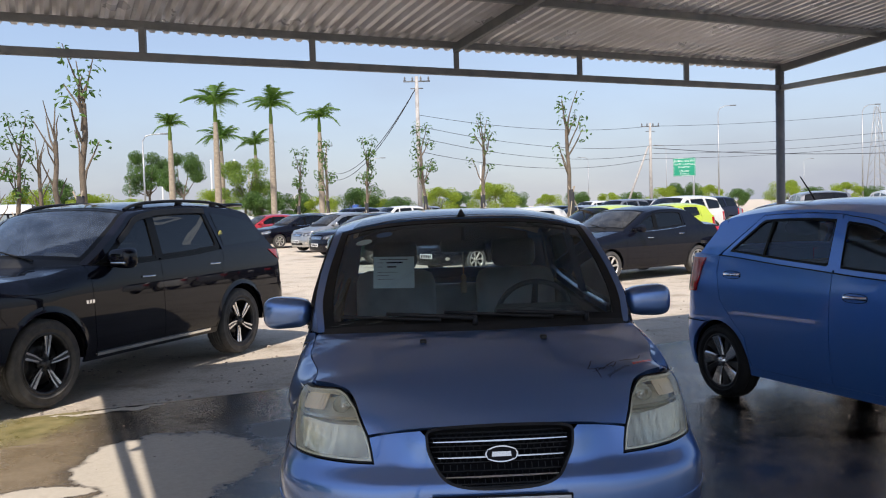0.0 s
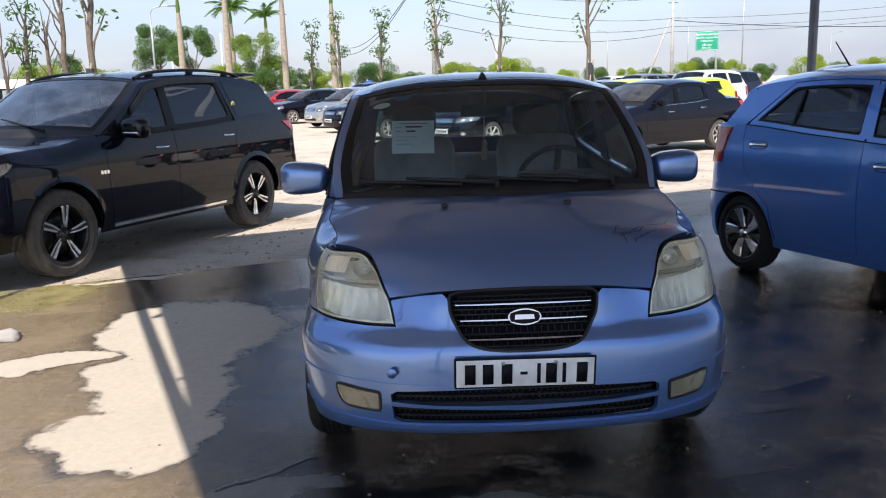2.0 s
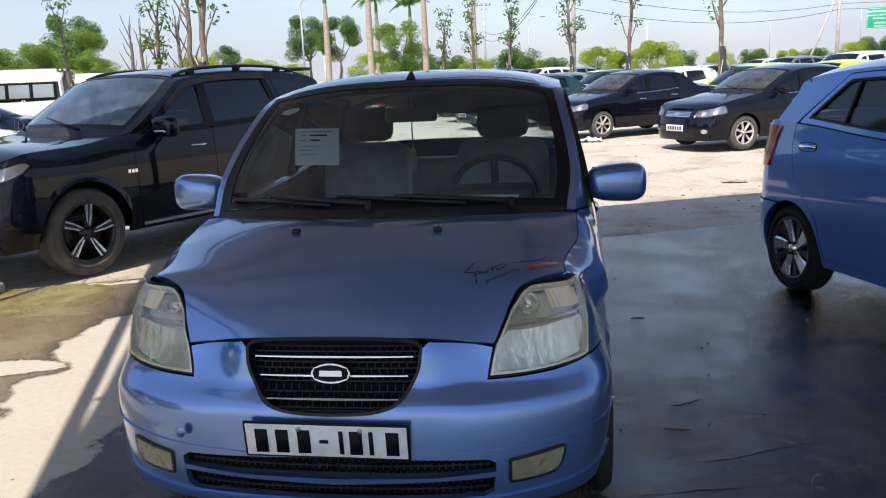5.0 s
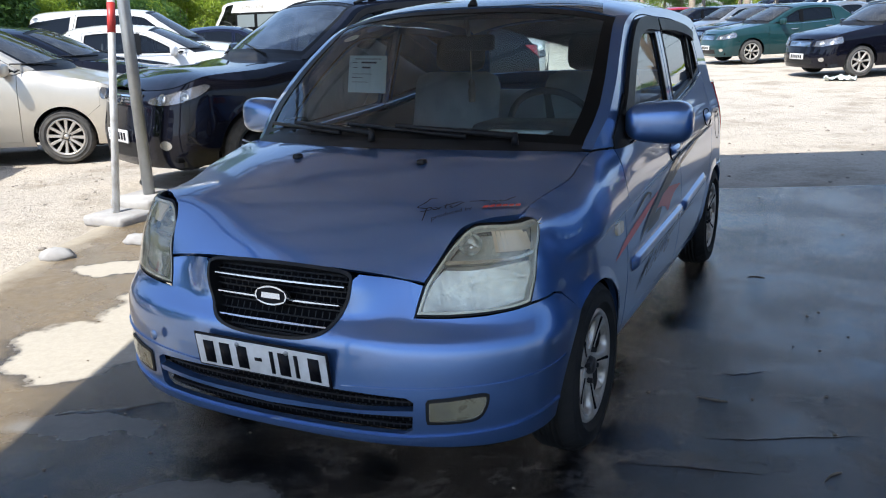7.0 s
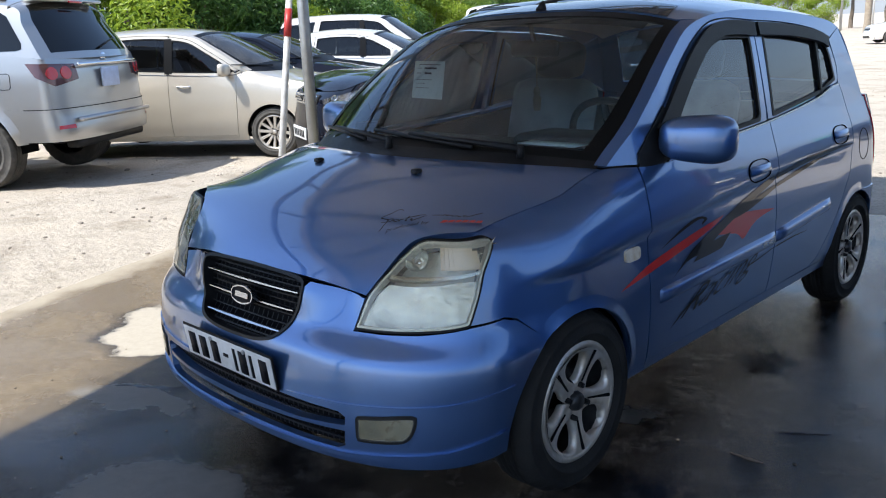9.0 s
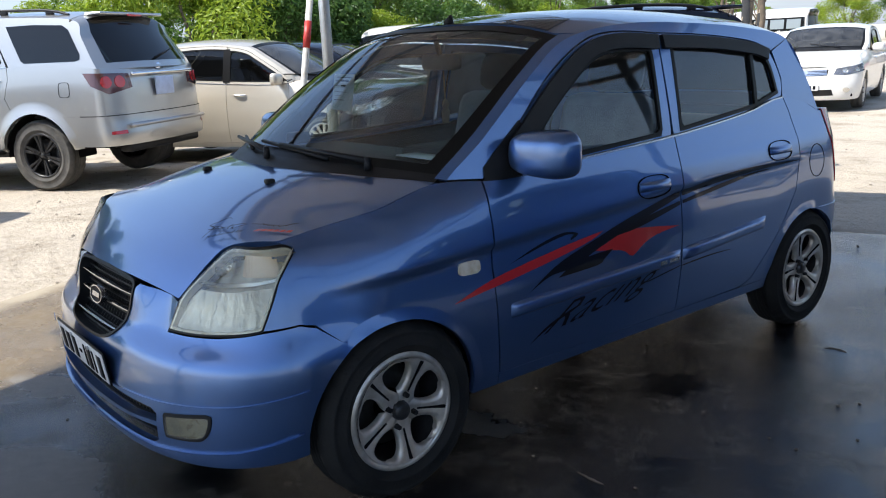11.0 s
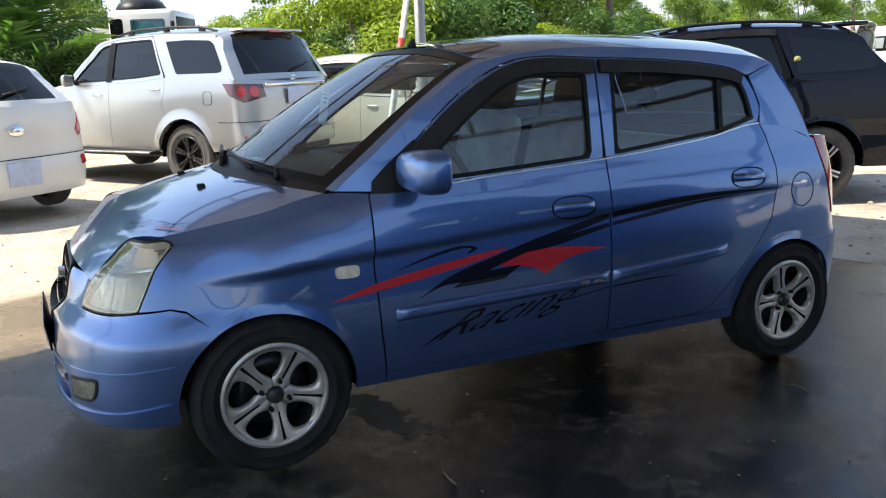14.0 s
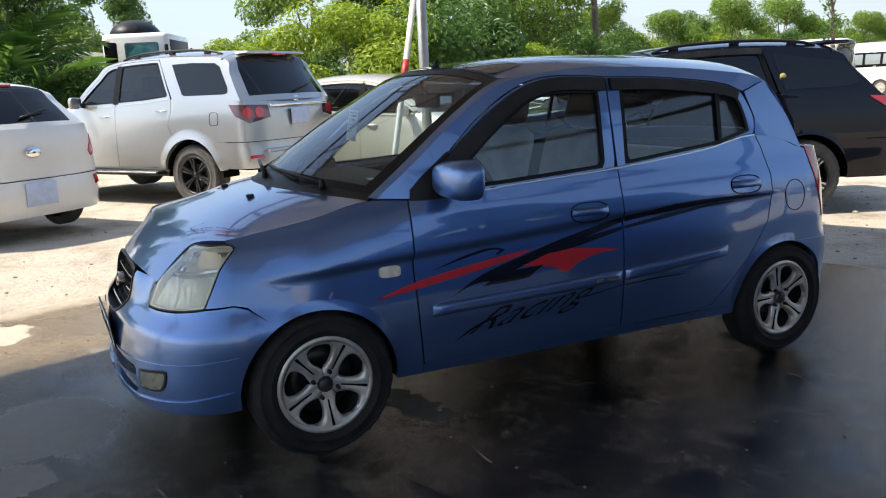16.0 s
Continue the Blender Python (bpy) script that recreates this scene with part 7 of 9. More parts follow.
def common_car(root, sh, sp, paint, glass, screen, rim_style, rim_mat, spoke_mat, fine, lamp=None, grille="bars", rim_r=None, handle_mat=None, tail_lamps=True, plate=True, visor=False, width=0.19):
    c = (0, sh.yr / 2, 0.6)
    car_body(root, sh, sp, paint, glass, screen, fine)
    L = lambda s, z: sh.P(s, z)
    W = sh.W
    z0, nose, bump, ylamp, zlow = sp["z0"], sp["nose"], sp["bump"], sp["ylamp"], sp["zlow"]
    r, ar = sp["r"], sp["arch_f"][2]
    du = 0.05 if fine else 0.1
    # face: bumper and nose in one skin
    a = circle_pts(0.0, r, ar, 180 - math.degrees(math.asin((z0 - r) / ar)) * 0 + 0, 140, 6)
    a = [p for p in a if p[1] >= z0]
    bm = bmesh.new()
    tops = [sh.at(sh.Y(ylamp) * k / 12)[1] for k in range(13)]
    poly = [(0, z0 - 0.02), (sh.Y(ylamp) * 0.6, z0 - 0.02), (sh.Y(-ar), z0)] + [(sh.Y(y), z) for y, z in a] + [(sh.Y(ylamp) - 0.003, zlow - 0.004), (sh.Y(ylamp) - 0.003, sh.zt(ylamp) - 0.004)] + [(sh.Y(ylamp) * k / 12, sh.zt(tops[k]) - 0.006) for k in range(11, -1, -1)]
    for side in (1, -1):
        panel(bm, poly, L, du, du, side, 0.015, 0, c)
    fb = part("front_bumper", bm, paint, root)
    sl = sh.Y(ylamp)
    gw = 0.42 * W
    s_g = sh.S(gw, sh.yf + 0.02)
    # grille and lower intake
    bm = bmesh.new()
    gz0, gz1 = zlow + 0.00, nose - 0.03
    for side in (1, -1):
        panel(bm, [(0, gz0), (s_g * 0.8, gz0), (s_g, gz0 + 0.03), (s_g * 1.05, gz1), (0, gz1 + 0.004)], L, 0.1, 0.05, side, 0.008, 0.006, c)
    gr = part("grille", bm, M_PLASTIC, root)
    for k in range(4 if fine else 1):
        bm = bmesh.new()
        z = gz0 + (gz1 - gz0) * (k + 0.6) / (4.4 if fine else 2.4)
        for side in (1, -1):
            panel(bm, [(0, z - 0.008), (s_g * 0.97, z - 0.006), (s_g * 0.97, z + 0.006), (0, z + 0.008)], L, 0.1, 1, side, 0.012, 0.016, c)
        part("grille_bar", bm, M_CHROME if grille == "bars" else paint, gr)
    bm = bmesh.new()
    for side in (1, -1):
        panel(bm, [(0, z0 + 0.05), (s_g * 1.3, z0 + 0.06), (s_g * 1.2, bump - 0.05), (0, bump - 0.06)], L, 0.1, 0.1, side, 0.004, 0.003, c)
    part("lower_intake", bm, M_PLASTIC, root)
    bm = bmesh.new()
    ov = [(0.05 * math.cos(2 * math.pi * k / 24), (gz0 + gz1) / 2 + 0.035 * math.sin(2 * math.pi * k / 24)) for k in range(24)]

    def F(x, z):
        p = sh.P(abs(x), z)
        return Vector((math.copysign(p.x, x), p.y, p.z))
    panel(bm, ov, F, 1, 1, 1, 0.01, 0.022, c)
    if fine:
        part("badge", bm, M_CHROME, gr)
    # headlamps
    lamp = lamp or [(0.42, 0.10), (0.60, 0.02), (0.99, 0.30), (0.99, 0.62), (0.97, 0.85), (0.75, 0.92), (0.46, 0.80)]
    for side in (1, -1):
        lp = []
        for fs, fz in lamp:
            s = sl * fs
            yy = sh.at(s)[1]
            lo, hi = zlow, sh.zt(yy) - 0.012
            lp.append((s, lo + (hi - lo) * fz))
        lp = [tuple(p) for p in resample(lp, 28)]
        hl = new("headlamp")
        hl.parent = root
        bm = bmesh.new()
        panel(bm, lp, L, 0.05, 0.05, side, 0.004, 0.004, c)
        part("housing", bm, M_LAMPDARK if fine else M_LAMPBOWL, hl)
        if fine:
            for fs, rr in ((0.60, 0.045), (0.80, 0.038)):
                b = bmesh.new()
                s = sl * fs
                z = zlow + (sh.zt(sh.at(s)[1]) - zlow) * 0.45
                p, q, e = sh.P(s, z), sh.P(s, z + 0.02), sh.P(s + 0.02, z)
                nn = (e - p).cross(q - p).normalized()
                if nn.y > 0:
                    nn = -nn
                lathe(b, [(rr, 0.014), (rr * 0.85, 0.004), (rr * 0.6, 0.010), (0.001, 0.016)], 18, Matrix.Translation(p) @ nn.to_track_quat("X", "Z").to_matrix().to_4x4())
                if side < 0:
                    for v in b.verts:
                        v.co.x = -v.co.x
                part("reflector", b, M_REFLECT, hl)
        bm = bmesh.new()
        panel(bm, lp, L, 0.05, 0.05, side, 0.016, 0.018, c)
        g = part("lens", bm, M_CLEARLENS, hl)
        g.visible_shadow = False
        if not fine:
            bm = bmesh.new()
            st, yr = sh.S(*sp["tail_xy"]), sh.yr
            zt_, zb_ = sh.zt(sp["tail_y"]), sp["rb"][1]
            panel(bm, [(sh.Y(yr - 0.36), zt_ - 0.06), (sh.Y(yr - 0.34), zb_ + 0.06), (st + 0.16, zb_ + 0.05), (st + 0.20, zt_ - 0.02)], L, 0.1, 0.1, side, 0.015, 0.010, c)
            part("tail_lamp", bm, M_REDLENS, root, "red tail lamp")
            continue
        bm = bmesh.new()
        sf = sl * 0.62
        ov = [(sf + 0.06 * math.cos(2 * math.pi * k / 20), bump - 0.06 + 0.04 * math.sin(2 * math.pi * k / 20)) for k in range(20)]
        panel(bm, ov, L, 0.1, 0.1, side, 0.004, 0.006, c)
        part("fog_lamp", bm, M_REFLECT, root)
        # tail lamps
        if tail_lamps:
            st, yr = sh.S(*sp["tail_xy"]), sh.yr
            zt_, zb_ = sh.zt(sp["tail_y"]), sp["rb"][1]
            bm = bmesh.new()
            zm_ = zb_ + 0.4 * (zt_ - zb_)
            tp = [(sh.Y(yr - 0.40), zt_ - 0.03), (sh.Y(yr - 0.36), zt_ - 0.10), (sh.Y(yr - 0.32), zm_ + 0.02), (st + 0.16, zm_), (st + 0.20, zt_ - 0.02)]
            panel(bm, tp, L, 0.05, 0.05, side, 0.015, 0.010, c)
            part("tail_lamp", bm, M_REDLENS, root, "red tail lamp")
        if not fine:
            continue
        for y in ((sp["d1"] - 0.20), (sp["d2"][-1][0] - 0.16)):
            handle(root, sh, y, sh.zt(y) - 0.13, 0.19, 0.06, handle_mat or paint, side, sp.get("cups", False))
        if visor:
            bm = bmesh.new()
            up = [p for p in sp["fd_up"][:17]] + [p for p in sp["rd_up"] if p[1] > sh.zt(p[0]) + 0.15]
            up = [(y, z + 0.01) for y, z in up[6:]]
            panel(bm, up + [(y, z - 0.055) for y, z in reversed(up)], sh.G, 0.1, 0.1, side, 0.016, 0.02, c)
            part("wind_deflector", bm, M_PLASTIC, root)
        bm = bmesh.new()
        dm = sp["d1"]
        panel(bm, [(dm - 0.05, sh.zt(dm) + 0.02), (dm + 0.05, sh.zt(dm) + 0.02), (dm + 0.045, np.interp(dm, [p[0] for p in sh.edge], [p[1] for p in sh.edge]) - 0.05), (dm - 0.04, np.interp(dm, [p[0] for p in sh.edge], [p[1] for p in sh.edge]) - 0.05)], sh.G, 0.1, 0.2, side, 0.004, 0.003, c)
        part("door_pillar", bm, sp.get("pillar_mat", M_SEAL), root)
    mirror_pair(root, sh, W + 0.075, sp["fd_up"][0][0] + 0.16, sh.zt(0.9) + 0.07, *sp.get("mirror", (0.20, 0.15, 0.14)), paint, fine)
    # plates: blank
    if plate:
        for yy, zz, tilt in ((sh.P(0, bump).y - 0.012, bump - 0.01, 0), (sh.yr - (0.02 if sp["kind"] == "sedan" else 0.05), (bump + 0.24) if sp["kind"] != "suv" else bump + 0.45, 0)):
            bm = bmesh.new()
            w, h = (0.47, 0.11) if yy < 0 else (0.30, 0.19)
            box(bm, 0, yy, zz, w, 0.014, h, 0.003)
            pl = part("number_plate", bm, M_PLATE, root)
            if yy < 0:
                for k in range(6 if fine else 0):
                    bm = bmesh.new()
                    box(bm, -0.17 + 0.068 * k, yy - 0.009, zz, 0.04, 0.003, 0.065)
                    part("bar", bm, M_INK, pl, smooth=False)
    for side in (1, -1) if fine else ():
        bm = bmesh.new()
        x0 = 0.35 * side
        p0, p1 = sh.T(x0 / 0.7, 0.0), sh.T((x0 - 0.5) / 0.75, 0.06)
        tube(bm, p0 + Vector((0, -0.01, 0.02)), p1 + Vector((0, -0.015, 0.025)), 0.010, 0.007, 6)
        part("wiper", bm, M_PLASTIC, root)
    for side in (1, -1) if fine else ():
        bm = bmesh.new()
        st, zb_ = sh.S(*sp["tail_xy"]), sp["rb"][1]
        panel(bm, [(st - 0.30, zb_ - 0.005), (sh.total, zb_ - 0.005), (sh.total, zb_ + 0.003), (st - 0.30, zb_ + 0.003)], L, 0.08, 1, side, 0.0, 0.009, c)
        part("bumper_seam", bm, M_GAP, root)
    rr = rim_r or r * 0.66
    for y in (0.0, sp["wb"]):
        for side in (1, -1):
            wheel(root, W - 0.02, y, r, width, side, rr, rim_style, rim_mat, spoke_mat, 13 * y + 5 * side, fine)
    # seats seen through the glass
    if fine:
        for x in (0.36, -0.36):
            bm = bmesh.new()
            zb = sh.zt(1.2)
            box(bm, 0, 0, 0, 0.46, 0.16, 0.62, 0.06, Matrix.Translation((x, sp["d1"] + 0.02, zb - 0.10)) @ pose(0, 0, 0, -14))
            box(bm, 0, 0, 0, 0.26, 0.11, 0.18, 0.04, Matrix.Translation((x, sp["d1"] + 0.12, zb + 0.29)) @ pose(0, 0, 0, -12))
            part("front_seat", bm, M_TRIM, root)
        bm = bmesh.new()
        box(bm, 0, sp["fd_up"][0][0] + 0.05, sh.zt(0.8) - 0.12, W * 1.6, 0.5, 0.28, 0.08)
        part("dashboard", bm, M_TRIM, root)
    bm = bmesh.new()
    box(bm, 0, sp["d2"][-1][0] + 0.1, sh.zt(1.5) - 0.26, W * 1.5, 0.16, 0.5, 0.06)
    box(bm, 0, sp["wb"] * 0.5, 0.5, W * 1.7, sp["wb"] * 0.75, 0.3, 0.02)
    part("rear_bench", bm, M_TRIM, root)
    return root


def roof_bars(root, sh, t0, t1, u, mat, lift=0.05):
    for side in (1, -1):
        bm = bmesh.new()
        n = 14
        vs_, P = [], []
        for k in range(n + 1):
            t = t0 + (t1 - t0) * k / n
            e = min(k, n - k) / 2.5
            P.append(sh.T(side * u, t) + Vector((0, 0, lift * min(e, 1) ** 0.6)))
        for p in P:
            vs_.append([bm.verts.new(p + Vector((0.02 * math.cos(2 * math.pi * j / 8), 0, 0.016 * math.sin(2 * math.pi * j / 8)))) for j in range(8)])
        for k in range(n):
            for j in range(8):
                bm.faces.new((vs_[k][j], vs_[k][(j + 1) % 8], vs_[k + 1][(j + 1) % 8], vs_[k + 1][j]))
        bmesh.ops.recalc_face_normals(bm, faces=bm.faces[:])
        rb_ = part("roof_bar", bm, mat, root)
        for k in (2, 7, 12):
            bm = bmesh.new()
            p = P[k]
            box(bm, p.x, p.y, p.z - lift * 0.5, 0.03, 0.10, lift, 0.01)
            part("bar_foot", bm, mat, rb_)


def place(p, a, side, track, wb=0.0):
    """Pose of a car from where one wheel touches the ground: p, the rearward direction a, side +1 for its left wheel, wb if it is a rear wheel."""
    a = Vector((a[0], a[1])).normalized()
    left = Vector((a.y, -a.x))
    o = Vector(p) - left * side * track - a * wb
    g0, g1 = gz(o.y), gz(o.y + a.y * 2.6)
    return Matrix.Translation((o.x, o.y, g0)) @ pose(0, 0, 0, 0, 0, math.degrees(math.atan2(-a.x, a.y))) @ pose(0, 0, 0, math.degrees(math.atan2(g1 - g0, 2.6)))


# large black sport utility beside the slab
sh, sp = template(0.935, 2.70, 0.93, 1.05, 1.70, 0.362, 0.92, 0.52, 1.13, 1.18, 1.10, 1.17, 3.05, (3.62, 1.12), 1.42, 2.42, "suv", 0.30, 0.055, 0.5, 2.5, 0.24, q_end=3.22)
sp["rb"] = (0.34, 0.72)
sp["belt_mat"] = sp["frame_mat"] = M_SEAL
sp["mirror"] = (0.25, 0.18, 0.19)
suv = empty("black_suv", place((-3.28, 3.35), (0.378, 0.926), 1, 0.93), "glossy black sport utility with black and silver alloy wheels", "car")
# the screen's bluish film is a painted sky reflection
common_car(suv, sh, sp, M_BLACK, M_DARKGLASS, mat_glass("tinted_screen", (0.26, 0.32, 0.36), 1.3, 0.12, (0.34, 0.44, 0.60)), "flash", M_ALLOYDARK, M_POLISHED, True, rim_r=0.245, handle_mat=M_CHROME, visor=True, width=0.235, tail_lamps=False,
           lamp=cr([(0.44, 0.34), (0.47, 0.20), (0.58, 0.12), (0.74, 0.20), (0.90, 0.42), (0.985, 0.66), (0.97, 0.78), (0.84, 0.78), (0.64, 0.70), (0.49, 0.56), (0.44, 0.34)], 4)[:-1])
roof_bars(suv, sh, 0.34, 0.63, 0.84, M_PLASTIC, 0.034)
for side in (1, -1):
    bm = bmesh.new()
    box(bm, side * (0.935 + 0.10), sp["fd_up"][0][0] + 0.062, sh.zt(0.9) + 0.03, 0.16, 0.02, 0.020, 0.006)
    part("mirror_strip", bm, M_REFLECT, suv, "clear indicator strip on the mirror")
    for k in range(3):
        bm = bmesh.new()
        ya = 0.42 + 0.035 * k
        panel(bm, [(sh.Y(ya), 0.80), (sh.Y(ya + 0.025), 0.80), (sh.Y(ya + 0.025), 0.83), (sh.Y(ya), 0.83)], lambda s, z: sh.P(s, z), 0.1, 0.1, side, 0.002, 0.004, (0, 1, 0.6))
        part("badge_bar", bm, M_CHROME, suv)
for side in (1, -1):
    st = sh.S(0.90, sh.yr - 0.17)
    tl = new("tail_lamp")
    tl.parent = suv
    for nm, pts, mt in (("red_lens", [(st - 0.28, 1.13), (st + 0.05, 1.12), (st + 0.22, 1.02), (st + 0.04, 0.96), (st - 0.12, 1.02)], M_REDLENS), ("clear_lens", [(st - 0.10, 1.075), (st + 0.16, 1.065), (st + 0.18, 1.01), (st + 0.0, 1.0)], M_LAMPBOWL)):
        bm = bmesh.new()
        panel(bm, pts, lambda s, z: sh.P(s, z), 0.06, 0.06, side, 0.012, 0.010 if nm == "red_lens" else 0.016, (0, 2, 0.6))
        part(nm, bm, mt, tl)
bm = bmesh.new()
box(bm, 0, 3.10, 1.655, 1.25, 0.26, 0.04, 0.016)
part("tail_spoiler", bm, M_BLACK, suv)
for side in (1, -1):
    bm = bmesh.new()
    panel(bm, [(sh.Y(0.55), 0.335), (sh.Y(2.15), 0.335), (sh.Y(2.15), 0.36), (sh.Y(0.55), 0.36)], lambda s, z: sh.P(s, z), 0.1, 1, side, 0.012, 0.01)
    part("sill_strip", bm, M_CHROME, suv)
arch_lips(suv, sh, ((0.0, 0.362, sp["arch_f"][2], 138, 5), (2.70, 0.362, sp["arch_r"][2], 175, 20)), M_BLACK, 0.05, 0.010)
for side in (1,):
    bm = bmesh.new()
    q = sh.G(2.47, 1.34)
    lathe(bm, [(0.001, 0.003), (0.032, 0.002), (0.033, 0.0)], 20, Matrix.Translation(q + Vector((0.004, 0, 0))))
    part("window_emblem", bm, mat_base("yellow_vinyl", (0.45, 0.40, 0.10), 0.5)[0], suv)

# second blue hatchback, newer
sh, sp = template(0.80, 2.385, 0.66, 0.56, 1.49, 0.285, 0.74, 0.33, 0.99, 0.95, 0.97, 1.09, 2.45, (2.80, 1.10), 1.30, 2.40, "hatch", 0.22, 0.03, 0.42, 2.5, 0.24, slant=0.32)
bp = empty("blue_city_car", place((2.0, 2.86), (-0.33, 0.944), -1, 0.79, 2.385), "bright blue five-door city car with two-tone alloy wheels on wet concrete", "car")
sp["belt_mat"], sp["pillar_mat"], sp["cups"] = M_SEAL, M_BLUE2, True
common_car(bp, sh, sp, M_BLUE2, mat_glass("thin_tint_glass", (0.86, 0.92, 0.92), 1.0, 0.006), M_GLASS, "fan5", M_ALLOYDARK, M_POLISHED, True, rim_r=0.20, handle_mat=M_CHROME, width=0.175)
bm = bmesh.new()
p = sh.T(0.0, 0.60)
tube(bm, p, p + Vector((0, 0.16, 0.20)), 0.008, 0.004, 8)
part("roof_aerial", bm, M_PLASTIC, bp)
# upright bar before the small rear pane
yd = sp["rw"][0][0] + 0.62 * (max(q[0] for q in sp["rw"]) - sp["rw"][0][0])
over = max(z for y, z in sp["rw"] if abs(y - yd) < 0.15)
for side in (1, -1):
    bm = bmesh.new()
    panel(bm, [(yd, sh.zt(yd) + 0.035), (yd + 0.018, sh.zt(yd) + 0.036), (yd - 0.026, over - 0.012), (yd - 0.044, over - 0.01)], sh.G, 0.06, 0.06, side, 0.012, 0.004)
    part("window_divider", bm, M_SEAL, bp)

# champagne saloon
sh, sp = template(0.85, 2.55, 0.86, 0.95, 1.60, 0.305, 0.78, 0.27, 1.06, 0.98, 1.00, 1.08, 2.42, (2.98, 1.10), 1.32, 2.22, "sedan", 0.21)
sv = empty("champagne_saloon", place((-6.68, 3.98), (-0.80, -0.60), -1, 0.84), "dusty champagne saloon with multi-spoke alloy wheels", "car")
common_car(sv, sh, sp, M_CHAMP, M_DARKGLASS, mat_glass("hazy_screen", (0.25, 0.28, 0.28), 1.1, 0.18), "twelve", M_ALLOY, None, True, rim_r=0.205, handle_mat=M_CHROME)

# silver sport utility seen from behind
sh, sp = template(0.94, 2.75, 0.92, 1.05, 1.92, 0.385, 1.05, 0.55, 1.27, 1.20, 1.25, 1.33, 3.30, (3.73, 1.28), 1.45, 2.44, "suv", 0.42, 0.07, 0.5, 2.6, 0.24, q_end=3.28, slant=0.26)
sp["rb"] = (0.48, 0.80)
sp["quarter"] = [(2.40, 1.755), (2.75, 1.762), (3.12, 1.745), (3.20, 1.70), (3.36, 1.44), (3.36, 1.385), (3.30, 1.37), (2.66, 1.365), (2.62, 1.39)]
fort = empty("silver_suv", place((-7.15, 0.77), (0.80, 0.60), 1, 0.91, 2.75), "silver sport utility with roof bars and side steps", "car")
common_car(fort, sh, sp, M_SILVER, M_DARKGLASS, M_DARKGLASS, "six", M_ALLOYDARK, M_ALLOYDARK, True, rim_r=0.235, handle_mat=M_CHROME, width=0.26, tail_lamps=False, plate=False)
roof_bars(fort, sh, 0.36, 0.63, 0.82, M_PLASTIC, 0.045)
for side in (1, -1):
    step = new("side_step")
    step.parent = fort
    bm = bmesh.new()
    box(bm, side * 0.96, 1.38, 0.42, 0.18, 1.75, 0.05, 0.02)
    part("tread", bm, M_PLASTIC, step)
    bm = bmesh.new()
    box(bm, side * 1.052, 1.38, 0.425, 0.012, 1.70, 0.018, 0.004)
    part("strip", bm, M_GALV, step)
    tl = new("tail_lamp")
    tl.parent = fort
    L = lambda s, z: sh.P(s, z)
    st = sh.S(0.89, sh.yr - 0.17)
    bm = bmesh.new()
    panel(bm, [(st - 0.24, 1.245), (st + 0.36, 1.225), (st + 0.38, 1.08), (st + 0.05, 1.02), (st - 0.14, 1.11)], L, 0.06, 0.06, side, 0.02, 0.012, (0, 2, 0.6))
    part("lamp_glass", bm, mat_base("smoked_lens", (0.13, 0.06, 0.06), 0.12, 0.5, 1.0)[0], tl)
    for ds in (0.03, 0.21):
        bm = bmesh.new()
        ov = [(st + ds + 0.07 * math.cos(2 * math.pi * k / 22), 1.145 + 0.062 * math.sin(2 * math.pi * k / 22)) for k in range(22)]
        panel(bm, ov, L, 0.1, 0.1, side, 0.01, 0.020, (0, 2, 0.6))
        part("red_light", bm, M_REDLENS, tl)
    bm = bmesh.new()
    panel(bm, [(st + 0.02, 0.60), (st + 0.20, 0.60), (st + 0.20, 0.64), (st + 0.02, 0.635)], L, 0.1, 0.1, side, 0.004, 0.012, (0, 2, 0.6))
    part("reflector", bm, M_REDLENS, fort)
bm = bmesh.new()
box(bm, 0, sh.yr - 0.045, 1.22, 1.15, 0.04, 0.04, 0.015)
part("tail_chrome", bm, M_CHROME, fort)
bm = bmesh.new()
box(bm, 0.02, sh.yr - 0.025, 1.075, 0.34, 0.02, 0.20, 0.006)
part("number_plate", bm, M_PLATEBLANK, fort, "blank white plate")
bm = bmesh.new()
box(bm, 0, sh.yr - 0.02, 0.685, 1.40, 0.07, 0.045, 0.02)
part("bumper_step", bm, M_SILVER, fort)
bm = bmesh.new()
box(bm, 0, sh.yr - 0.16, 0.44, 1.35, 0.16, 0.10, 0.03)
part("under_guard", bm, M_PLASTIC, fort)
bm = bmesh.new()
lathe(bm, [(0.001, 0.010), (0.040, 0.010), (0.050, 0.0)], 24, Matrix.Translation((0, sh.yr - 0.095, 1.285)) @ pose(0, 0, 0, 0, 0, 90) @ Matrix.Diagonal((1, 1.3, 0.9, 1)))
part("badge", bm, M_CHROME, fort)
bm = bmesh.new()
p_, q_ = sh.T(0.02, 0.945), sh.T(-0.5, 0.90)
tube(bm, p_ + Vector((0, 0.02, 0.01)), q_ + Vector((0, 0.03, 0.01)), 0.013, 0.008, 8)
part("rear_wiper", bm, M_PLASTIC, fort)
bm = bmesh.new()
box(bm, 0, 3.35, 1.862, 1.12, 0.22, 0.035, 0.015)
part("tail_spoiler", bm, M_SILVER, fort)
bm = bmesh.new()
box(bm, 0, 3.475, 1.846, 0.24, 0.02, 0.025, 0.005)
part("brake_light", bm, M_REDLENS, fort)

